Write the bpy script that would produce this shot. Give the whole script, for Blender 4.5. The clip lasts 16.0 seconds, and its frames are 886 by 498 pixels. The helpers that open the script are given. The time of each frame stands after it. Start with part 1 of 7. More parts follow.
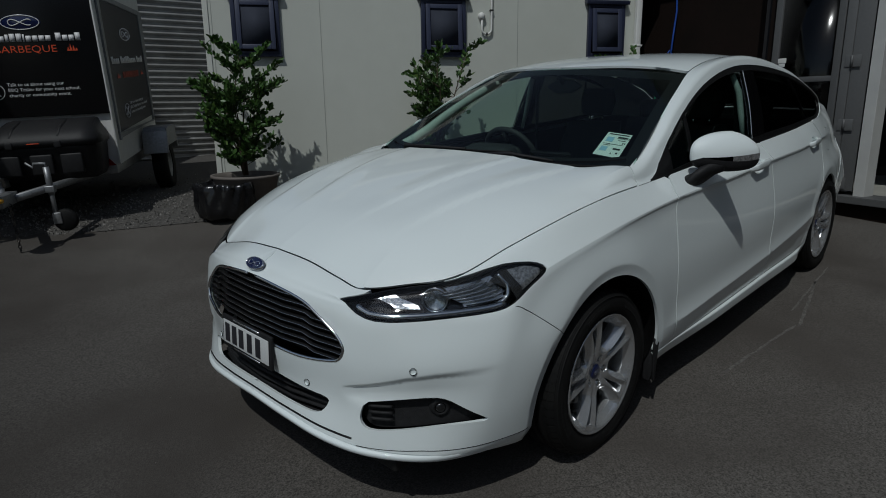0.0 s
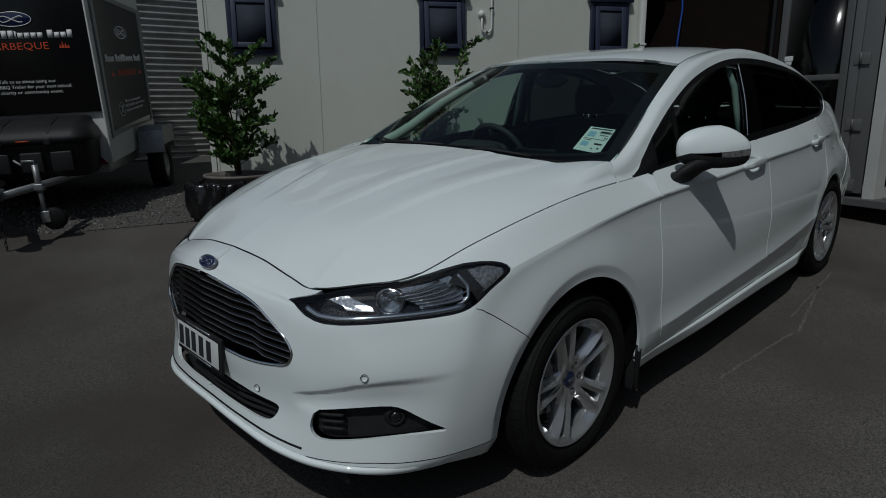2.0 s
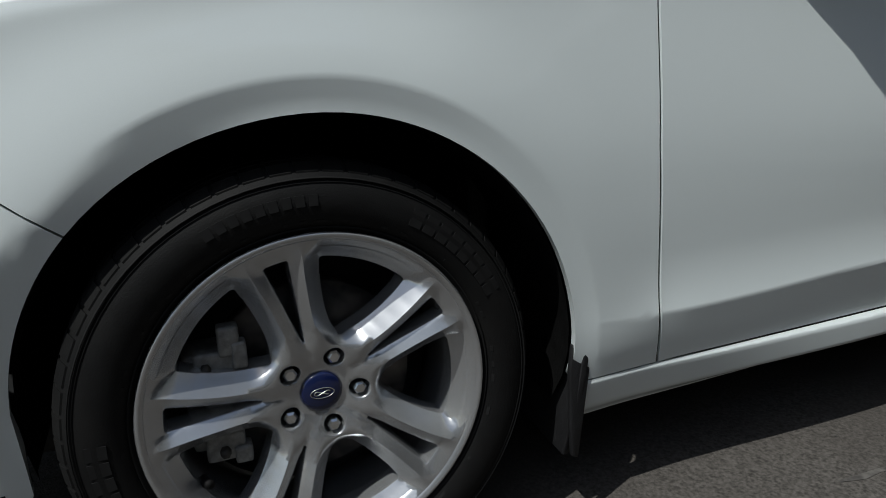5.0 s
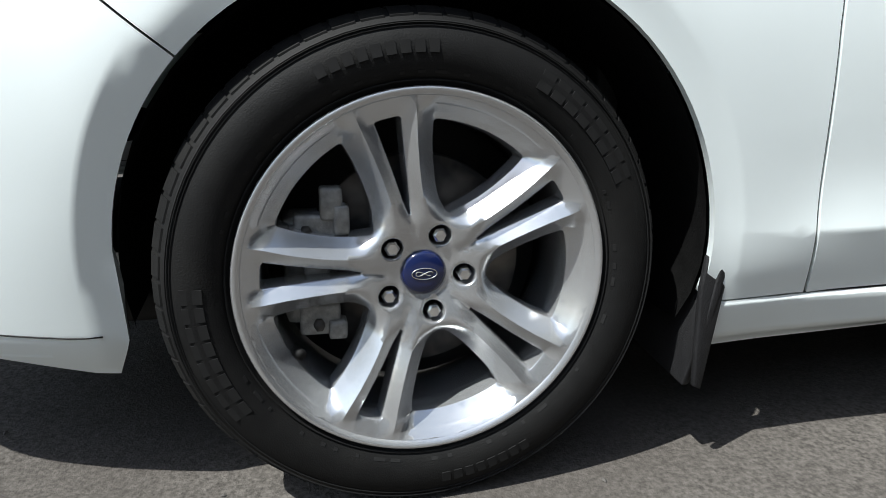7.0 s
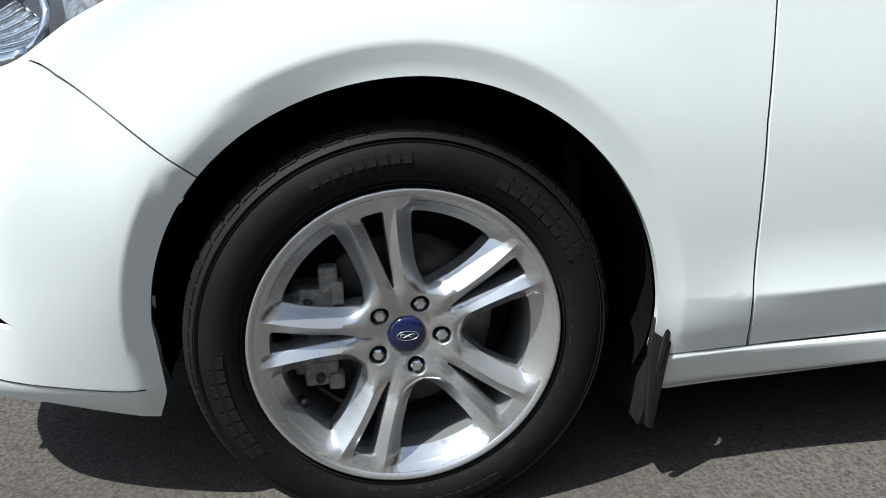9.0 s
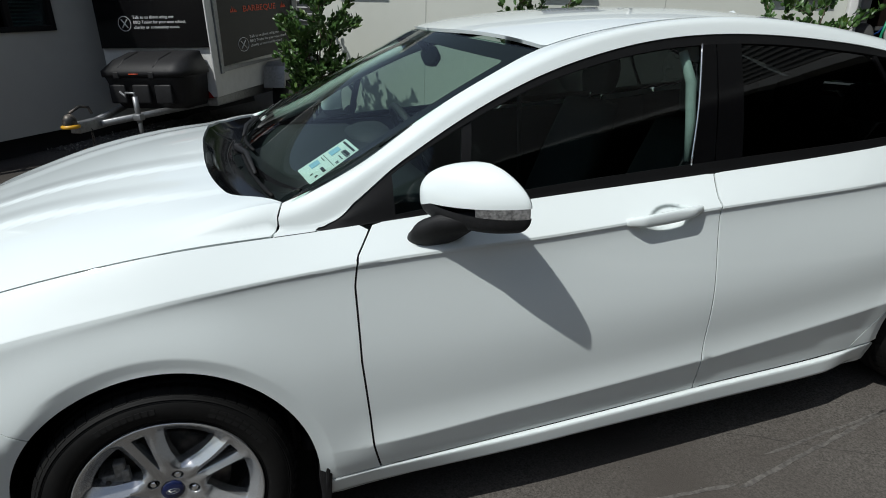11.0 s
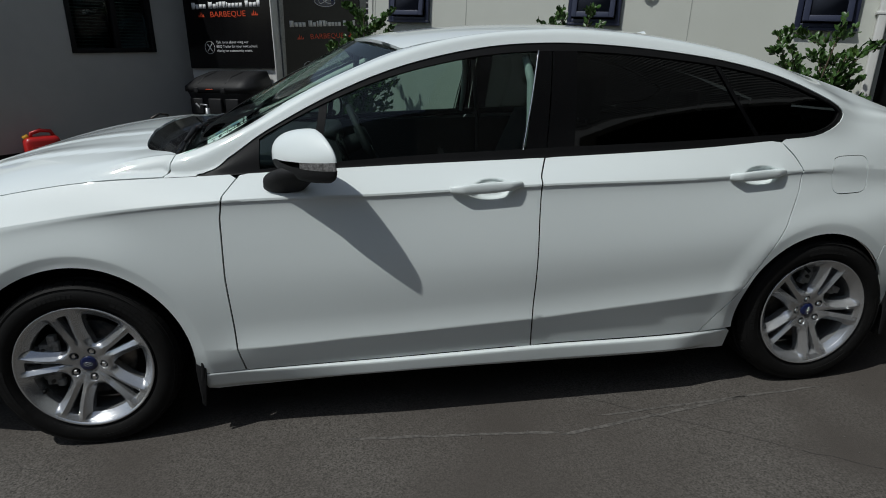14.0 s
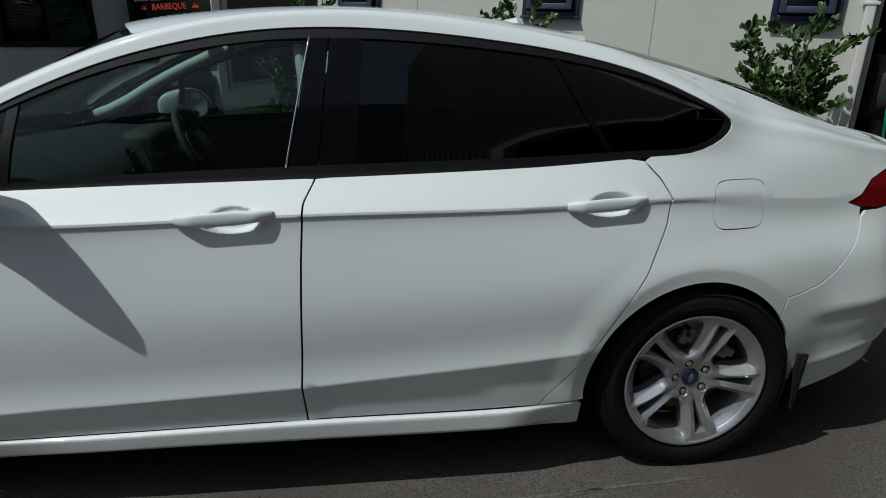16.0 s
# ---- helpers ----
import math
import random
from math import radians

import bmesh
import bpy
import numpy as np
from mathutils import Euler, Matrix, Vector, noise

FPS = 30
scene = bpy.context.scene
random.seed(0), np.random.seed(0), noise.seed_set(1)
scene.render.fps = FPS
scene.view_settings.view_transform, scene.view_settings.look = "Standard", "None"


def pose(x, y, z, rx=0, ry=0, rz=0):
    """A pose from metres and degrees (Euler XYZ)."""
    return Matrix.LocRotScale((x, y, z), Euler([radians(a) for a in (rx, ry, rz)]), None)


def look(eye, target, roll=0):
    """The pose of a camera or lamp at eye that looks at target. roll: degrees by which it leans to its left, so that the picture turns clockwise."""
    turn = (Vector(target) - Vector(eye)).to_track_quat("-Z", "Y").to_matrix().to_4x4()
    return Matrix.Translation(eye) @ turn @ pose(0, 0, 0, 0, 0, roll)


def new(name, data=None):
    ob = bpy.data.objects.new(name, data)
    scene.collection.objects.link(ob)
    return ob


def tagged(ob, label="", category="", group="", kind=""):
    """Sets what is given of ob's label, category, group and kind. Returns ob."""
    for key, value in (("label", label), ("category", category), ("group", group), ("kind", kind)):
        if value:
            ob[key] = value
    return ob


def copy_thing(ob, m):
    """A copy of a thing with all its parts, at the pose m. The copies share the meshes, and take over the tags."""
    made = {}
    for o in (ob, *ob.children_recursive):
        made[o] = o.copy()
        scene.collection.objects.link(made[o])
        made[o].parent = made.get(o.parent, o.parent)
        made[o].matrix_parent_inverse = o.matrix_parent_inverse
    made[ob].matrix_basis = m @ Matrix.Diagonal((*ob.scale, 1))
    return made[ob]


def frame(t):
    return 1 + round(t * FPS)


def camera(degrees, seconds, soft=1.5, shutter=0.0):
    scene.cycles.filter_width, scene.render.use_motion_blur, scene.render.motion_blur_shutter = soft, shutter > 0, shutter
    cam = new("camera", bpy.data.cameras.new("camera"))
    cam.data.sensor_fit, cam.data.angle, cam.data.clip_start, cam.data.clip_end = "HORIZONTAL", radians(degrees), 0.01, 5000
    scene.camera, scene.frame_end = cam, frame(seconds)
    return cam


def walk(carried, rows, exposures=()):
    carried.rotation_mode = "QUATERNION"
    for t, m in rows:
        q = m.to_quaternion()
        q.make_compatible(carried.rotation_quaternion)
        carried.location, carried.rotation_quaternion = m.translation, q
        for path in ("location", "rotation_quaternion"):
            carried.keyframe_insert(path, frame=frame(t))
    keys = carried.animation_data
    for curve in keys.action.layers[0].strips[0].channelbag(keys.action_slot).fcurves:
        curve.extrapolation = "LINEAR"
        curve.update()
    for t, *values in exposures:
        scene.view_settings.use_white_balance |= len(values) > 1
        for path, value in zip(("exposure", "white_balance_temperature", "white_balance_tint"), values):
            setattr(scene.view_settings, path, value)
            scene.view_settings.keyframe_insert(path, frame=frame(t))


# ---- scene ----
cam = camera(71.38, 16.0, soft=.95)
PATH = [
    (0, (-1.883, -1.985, 1.454), (-0.537, -0.616, 0.893), -2.39),
    (0.5, (-2.019, -1.864, 1.446), (-0.663, -0.502, 0.892), -1.98),
    (1, (-2.061, -1.833, 1.415), (-0.706, -0.470, 0.862), -1.93),
    (1.5, (-1.929, -1.899, 1.400), (-0.590, -0.519, 0.849), -2.09),
    (2, (-1.680, -2.016, 1.396), (-0.360, -0.617, 0.847), -2.33),
    (2.5, (-1.410, -2.094, 1.376), (-0.106, -0.680, 0.828), -2.43),
    (3, (-1.057, -2.118, 1.391), (0.240, -0.699, 0.840), -2.52),
    (3.5, (-0.682, -2.138, 1.346), (0.611, -0.716, 0.793), -2.62),
    (4, (-0.407, -2.051, 1.233), (0.807, -0.559, 0.686), -2.52),
    (4.5, (-0.212, -1.807, 1.001), (0.787, -0.167, 0.441), -1.86),
    (5, (-0.137, -1.668, 0.723), (0.598, 0.127, 0.238), -1.72),
    (5.2, (-0.123, -1.675, 0.683), (0.499, 0.157, 0.178), -1.39),
    (7.3, (-0.159, -1.609, 0.554), (0.265, 0.270, 0.016), 0.62),
    (7.5, (-0.142, -1.618, 0.545), (0.246, 0.266, -0.002), 0.32),
    (8, (-0.119, -1.631, 0.531), (0.218, 0.258, -0.035), -0.17),
    (8.2, (-0.120, -1.632, 0.529), (0.215, 0.257, -0.039), -0.27),
    (10.3, (0.066, -2.122, 1.391), (0.511, -0.306, 0.679), -1.74),
    (10.5, (0.120, -2.188, 1.469), (0.624, -0.402, 0.722), -1.12),
    (11, (0.295, -2.334, 1.511), (0.873, -0.566, 0.776), -1.41),
    (11.5, (0.395, -2.487, 1.523), (1.039, -0.724, 0.834), -1.14),
    (12, (0.505, -2.664, 1.486), (1.188, -0.898, 0.841), -1.02),
    (12.5, (0.560, -2.754, 1.468), (1.247, -0.986, 0.834), -1.00),
    (13, (0.691, -2.793, 1.418), (1.322, -1.002, 0.792), -0.92),
    (13.5, (0.821, -2.865, 1.405), (1.256, -1.016, 0.779), -0.71),
    (14, (0.990, -3.017, 1.400), (1.257, -1.136, 0.775), -0.58),
    (14.5, (1.239, -3.093, 1.397), (1.431, -1.203, 0.772), -0.60),
    (15, (1.581, -3.085, 1.354), (1.747, -1.192, 0.730), -0.75),
    (15.5, (1.804, -2.899, 1.334), (1.966, -1.003, 0.717), -0.42),
    (16, (1.880, -2.554, 1.357), (2.061, -0.663, 0.730), -0.34),
]
EXPOSURES = [(0, -1.29, 5990, 5.4), (1, -1.63, 5990, 5.4), (2, -1.43, 6010, 5.5), (3, -0.92, 6130, 6), (3.5, -0.72, 6150, 6), (4, -0.53, 6180, 6.4), (4.5, -0.5, 6180, 6.4), (5.2, -0.2, 6180, 6.4), (7.3, 1.16, 6180, 6.4), (8.2, 1.16, 6180, 6.4), (10.3, 0.33, 6260, 6.8), (11, -0.04, 6220, 6.6), (12, -0.43, 6180, 6.4), (12.5, -0.65, 6180, 6.4), (13.1, -0.49, 6180, 6.4), (13.6, -0.49, 6180, 6.4), (14, -0.48, 6180, 6.4), (15, -0.17, 6180, 6.4), (15.5, -0.26, 6180, 6.4), (16, -0.45, 6180, 6.4)]

SLOPE = Vector((.060, .020, 1)).rotation_difference(Vector((0, 0, 1))).to_matrix().to_4x4()   # the forecourt falls towards the car's nose
walk(cam, [(t, SLOPE @ look(eye, target, roll)) for t, eye, target, roll in PATH],
     exposures=EXPOSURES)

# ---------- world and sun ----------
SUN_FROM = (SLOPE.to_3x3() @ Vector((-.268, -.123, .467))).normalized()
world = bpy.data.worlds.new("sky")
scene.world = world
world.use_nodes = True
wn = world.node_tree
sky = wn.nodes.new("ShaderNodeTexSky")
sky.sky_type, sky.sun_disc = "NISHITA", False
sky.sun_elevation = math.asin(SUN_FROM.z)
sky.sun_rotation = math.atan2(SUN_FROM.x, SUN_FROM.y)
wn.nodes["Background"].inputs["Strength"].default_value = .096
pale = wn.nodes.new("ShaderNodeHueSaturation")          # sky saturation lowered so that shaded surfaces turn less blue
pale.inputs["Saturation"].default_value = .72
wn.links.new(sky.outputs[0], pale.inputs["Color"])
wn.links.new(pale.outputs[0], wn.nodes["Background"].inputs["Color"])
sun = new("sun", bpy.data.lights.new("sun", "SUN"))
sun.data.energy, sun.data.angle, sun.data.color = 3.6, radians(.53), (1.0, .965, .91)
sun.matrix_world = look(SUN_FROM * 30, (0, 0, 0))

# ---------- materials ----------
def material(name, color, rough=.5, metal=0.0, vary=.12, scale=6.0, bump=0.0, bump_scale=60.0, second=None, second_scale=1.3, second_at=(.45, .7),
             coat=0.0, spec=.5, alpha=None, trans=0.0, emit=None, per_object=0.0, rough_vary=.1):
    """Procedural surface: base colour with fine and broad variation, uneven roughness and fine relief."""
    m = bpy.data.materials.new(name)
    m.use_nodes = True
    n, l = m.node_tree.nodes, m.node_tree.links
    b = n["Principled BSDF"]
    co = n.new("ShaderNodeTexCoord")
    def noise_at(sc, detail=4.0):
        t = n.new("ShaderNodeTexNoise")
        t.inputs["Scale"].default_value, t.inputs["Detail"].default_value = sc, detail
        l.new(co.outputs["Object"], t.inputs["Vector"])
        return t
    fine, broad = noise_at(scale), noise_at(second_scale, 3.0)
    ramp = n.new("ShaderNodeMapRange")
    ramp.inputs[3].default_value, ramp.inputs[4].default_value = 1 - vary, 1 + vary
    ramp.inputs[1].default_value, ramp.inputs[2].default_value = .3, .7
    l.new(fine.outputs[0], ramp.inputs[0])
    mul = n.new("ShaderNodeMix")
    mul.data_type, mul.blend_type = "RGBA", "MULTIPLY"
    mul.inputs[0].default_value = 1.0
    mul.inputs[6].default_value = (*color, 1)
    l.new(ramp.outputs[0], mul.inputs[7])
    out = mul.outputs[2]
    if second:
        r2 = n.new("ShaderNodeMapRange")
        r2.inputs[1].default_value, r2.inputs[2].default_value = second_at
        l.new(broad.outputs[0], r2.inputs[0])
        mix = n.new("ShaderNodeMix")
        mix.data_type = "RGBA"
        l.new(r2.outputs[0], mix.inputs[0])
        l.new(out, mix.inputs[6])
        mix.inputs[7].default_value = (*second, 1)
        out = mix.outputs[2]
    if per_object:
        info, r3 = n.new("ShaderNodeObjectInfo"), n.new("ShaderNodeMapRange")
        r3.inputs[3].default_value, r3.inputs[4].default_value = 1 - per_object, 1 + per_object
        l.new(info.outputs["Random"], r3.inputs[0])
        m3 = n.new("ShaderNodeMix")
        m3.data_type, m3.blend_type = "RGBA", "MULTIPLY"
        m3.inputs[0].default_value = 1.0
        l.new(out, m3.inputs[6])
        l.new(r3.outputs[0], m3.inputs[7])
        out = m3.outputs[2]
    l.new(out, b.inputs["Base Color"])
    rr = n.new("ShaderNodeMapRange")
    rr.inputs[3].default_value, rr.inputs[4].default_value = max(.02, rough * (1 - rough_vary)), min(1, rough * (1 + rough_vary))
    l.new(broad.outputs[0], rr.inputs[0])
    l.new(rr.outputs[0], b.inputs["Roughness"])
    b.inputs["Metallic"].default_value = metal
    b.inputs["Specular IOR Level"].default_value = spec
    b.inputs["Coat Weight"].default_value, b.inputs["Coat Roughness"].default_value = coat, .03
    b.inputs["Transmission Weight"].default_value = trans
    if emit:
        b.inputs["Emission Color"].default_value, b.inputs["Emission Strength"].default_value = (*emit[0], 1), emit[1]
    if bump:
        bt = noise_at(bump_scale, 6.0)
        bn = n.new("ShaderNodeBump")
        bn.inputs["Strength"].default_value, bn.inputs["Distance"].default_value = min(1.0, bump), .004
        l.new(bt.outputs[0], bn.inputs["Height"])
        l.new(bn.outputs[0], b.inputs["Normal"])
    return m


def glass_material(name, tint, gloss=.02, clear=.9):
    """Thin pane: tinted see-through film under a mirror-like surface."""
    m = bpy.data.materials.new(name)
    m.use_nodes = True
    n, l = m.node_tree.nodes, m.node_tree.links
    n.remove(n["Principled BSDF"])
    tr, gl, mix, lw, pw, ma = (n.new("ShaderNode" + k) for k in ("BsdfTransparent", "BsdfGlossy", "MixShader", "LayerWeight", "Math", "Math"))
    lw.inputs["Blend"].default_value = .5
    pw.operation, pw.inputs[1].default_value = "POWER", 5.0
    ma.operation, ma.inputs[1].default_value, ma.inputs[2].default_value = "MULTIPLY_ADD", .9, .045     # both faces of the pane, same from either side
    l.new(lw.outputs["Facing"], pw.inputs[0])
    l.new(pw.outputs[0], ma.inputs[0])
    tr.inputs[0].default_value = (*[c * clear for c in tint], 1)
    gl.inputs["Roughness"].default_value = gloss
    l.new(ma.outputs[0], mix.inputs[0])
    l.new(tr.outputs[0], mix.inputs[1])
    l.new(gl.outputs[0], mix.inputs[2])
    l.new(mix.outputs[0], n["Material Output"].inputs[0])
    return m


PAINT = material("white paint", (.80, .86, .855), .45, vary=.012, scale=900, coat=1.0, rough_vary=.15, second=(.785, .845, .84), second_scale=1.5, spec=.25)
BLACK_GLOSS = material("gloss black", (.004, .004, .0045), .12, vary=.05, spec=.2)
BLACK_TRIM = material("satin black trim", (.007, .007, .0075), .5, spec=.25, vary=.15, scale=90, bump=.12, bump_scale=700)
BLACK_PLASTIC = material("grained black plastic", (.013, .013, .014), .62, spec=.32, vary=.25, scale=60, bump=.35, bump_scale=420)
LINER = material("wheel arch felt", (.005, .005, .005), .95, spec=.08, vary=.3, scale=40, bump=.3, bump_scale=200)
RUBBER = material("tyre rubber", (.006, .006, .006), .68, spec=.22, vary=.22, scale=45, second=(.013, .0125, .0115), second_scale=7, second_at=(.5, .8), bump=.15, bump_scale=500)
TYRE_MARK = material("raised tyre lettering", (.010, .010, .010), .7, vary=.15, scale=60, spec=.25)
ALLOY = material("silver painted alloy", (.58, .59, .60), .25, .78, vary=.02, scale=500, coat=.35, rough_vary=.15)
STEEL = material("bare steel", (.035, .034, .033), .5, .5, vary=.2, scale=70, second=(.22, .19, .16), second_scale=12)
CAST = material("cast caliper iron", (.30, .30, .29), .55, .5, vary=.25, scale=90, bump=.3, bump_scale=300)
CHROME = material("chrome", (.80, .81, .82), .07, 1.0, vary=.02)
GRILLE = material("grille metal bars", (.05, .05, .052), .22, .75, vary=.08)
DARK_HOLE = material("dark recess plastic", (.006, .006, .006), .7, vary=.2)
BADGE_BLUE = material("dark blue enamel", (.008, .014, .062), .15, vary=.08, coat=.7)
BADGE_SILVER = material("polished badge rim", (.65, .67, .70), .2, .9, vary=.05)
GLASS = glass_material("green tinted glass", (.78, .92, .85))
GLASS_DARK = glass_material("privacy glass", (.045, .05, .05))
GLASS_SIDE = glass_material("side door glass", (.58, .70, .66))
LENS = glass_material("clear headlamp lens", (.93, .95, .96), .03)
REFLECTOR = material("headlamp reflector", (.82, .83, .84), .16, .9, vary=.25, scale=120, bump=.35, bump_scale=90)
LAMP_BLACK = material("headlamp housing", (.055, .055, .06), .25, .4, vary=.1)
INDICATOR = material("clear ribbed lens", (.36, .36, .36), .15, .6, vary=.5, scale=120, bump=.4, bump_scale=120)
RED_LENS = material("red tail lamp", (.17, .006, .008), .15, vary=.15, scale=60, coat=.7)
INTERIOR = material("charcoal cabin trim", (.022, .023, .026), .7, vary=.2, scale=60, bump=.3, bump_scale=300)
SEAT = material("dark woven seat cloth", (.03, .031, .034), .85, vary=.3, scale=160, bump=.4, bump_scale=260)
HEADLINER = material("pale grey headlining", (.42, .42, .40), .9, vary=.08, scale=80)
PILLAR = material("pale grey pillar trim", (.55, .60, .57), .6, vary=.06, scale=80)
STICKER = material("pale green windscreen card", (.80, .88, .86), .5, vary=.04)
INK_BLUE = material("pale blue print", (.34, .56, .74), .5)
INK = material("black print", (.02, .02, .025), .5)
PLATE = material("reflective white plate", (.62, .63, .62), .35, vary=.05, scale=200)

# ---------- building tools ----------
def part(name, bm, mat, parent, label="", shade=True):
    """One mesh object under a thing or a part."""
    me = bpy.data.meshes.new(name)
    bm.to_mesh(me)
    bm.free()
    for p in me.polygons:
        p.use_smooth = shade
    for m in (mat if isinstance(mat, (list, tuple)) else [mat]):
        me.materials.append(m)
    ob = new(name, me)
    ob.parent = parent
    if label:
        ob["label"] = label
    return ob


def thing(name, matrix, label, category, group="", kind=""):
    return tagged(place(new(name), matrix), label, category, group, kind)


def place(ob, matrix):
    ob.matrix_world = matrix
    return ob


def solo(name, bm, mat, matrix, label, category, group="", kind="", shade=False):
    ob = part(name, bm, mat, None, shade=shade)
    ob.matrix_world = matrix
    return tagged(ob, label, category, group, kind)


def box(bm, lo, hi, bevel=0.0, m=None, seg=2):
    lo, hi = Vector(lo), Vector(hi)
    r = bmesh.ops.create_cube(bm, size=1.0, matrix=Matrix.Translation((lo + hi) / 2) @ Matrix.Diagonal((*(hi - lo), 1)))
    vs = r["verts"]
    if bevel:
        es = list({e for v in vs for e in v.link_edges})
        r = bmesh.ops.bevel(bm, geom=es, offset=bevel, segments=seg, affect="EDGES", profile=.6)
        vs = list({v for f in r["faces"] for v in f.verts} | {v for v in vs if v.is_valid})
    if m is not None:
        bmesh.ops.transform(bm, matrix=m, verts=vs)
    return bm


def boxed(lo, hi, bevel=0.0, m=None):
    return box(bmesh.new(), lo, hi, bevel, m)


def lathe(bm, profile, steps=64, axis="y", m=None, close=True):
    """Turn a profile of (radius, along) about an axis."""
    rings = []
    for i in range(steps):
        a = 2 * math.pi * i / steps
        ring = []
        for r, h in profile:
            c = (r * math.cos(a), h, r * math.sin(a)) if axis == "y" else (r * math.cos(a), r * math.sin(a), h) if axis == "z" else (h, r * math.cos(a), r * math.sin(a))
            ring.append(bm.verts.new(m @ Vector(c) if m is not None else c))
        rings.append(ring)
    for i in range(steps):
        a, b = rings[i], rings[(i + 1) % steps]
        for j in range(len(profile) - 1):
            try:
                bm.faces.new((a[j], a[j + 1], b[j + 1], b[j]))
            except ValueError:
                pass
    return bm


def tube(bm, pts, radius, sides=8, cap=True):
    """A round bar along a polyline; radius may vary by point."""
    pts = [Vector(p) for p in pts]
    rad = radius if isinstance(radius, (list, tuple)) else [radius] * len(pts)
    rings, side = [], None
    for i, p in enumerate(pts):
        d = (pts[min(i + 1, len(pts) - 1)] - pts[max(i - 1, 0)]).normalized()
        if side is None:
            side = d.orthogonal().normalized()
        side = (side - d * side.dot(d)).normalized()
        other = d.cross(side)
        rings.append([bm.verts.new(p + rad[i] * (math.cos(2 * math.pi * k / sides) * side + math.sin(2 * math.pi * k / sides) * other)) for k in range(sides)])
    for a, b in zip(rings, rings[1:]):
        for k in range(sides):
            bm.faces.new((a[k], a[(k + 1) % sides], b[(k + 1) % sides], b[k]))
    if cap:
        bm.faces.new(rings[0][::-1])
        bm.faces.new(rings[-1])
    return bm


def prism(bm, outline, depth, m=None, bevel=0.0):
    """A flat outline in (x, z) made `depth` thick along +y."""
    front = [bm.verts.new((x, 0, z)) for x, z in outline]
    f = bm.faces.new(front)
    r = bmesh.ops.extrude_face_region(bm, geom=[f])
    vs = [v for v in r["geom"] if isinstance(v, bmesh.types.BMVert)]
    bmesh.ops.translate(bm, verts=vs, vec=(0, depth, 0))
    allv = front + vs
    if bevel:
        es = list({e for v in allv for e in v.link_edges})
        rb = bmesh.ops.bevel(bm, geom=es, offset=bevel, segments=2, affect="EDGES", profile=.6)
        allv = list({v for q in rb["faces"] for v in q.verts} | {v for v in allv if v.is_valid})
    if m is not None:
        bmesh.ops.transform(bm, matrix=m, verts=allv)
    return bm


def inside(poly, q):
    """Which of the points q lie inside the polygon."""
    poly, q = np.asarray(poly), np.asarray(q)
    hit = np.zeros(len(q), bool)
    j = len(poly) - 1
    for i in range(len(poly)):
        a, b = poly[i], poly[j]
        cross = ((a[1] > q[:, 1]) != (b[1] > q[:, 1])) & (q[:, 0] < (b[0] - a[0]) * (q[:, 1] - a[1]) / (b[1] - a[1] + 1e-12) + a[0])
        hit ^= cross
        j = i
    return hit


def dense(poly, step):
    out = []
    for i in range(len(poly)):
        a, b = np.array(poly[i], float), np.array(poly[(i + 1) % len(poly)], float)
        k = max(1, int(math.ceil(np.linalg.norm(b - a) / step)))
        out += [tuple(a + (b - a) * t / k) for t in range(k)]
    return out


from mathutils.geometry import delaunay_2d_cdt


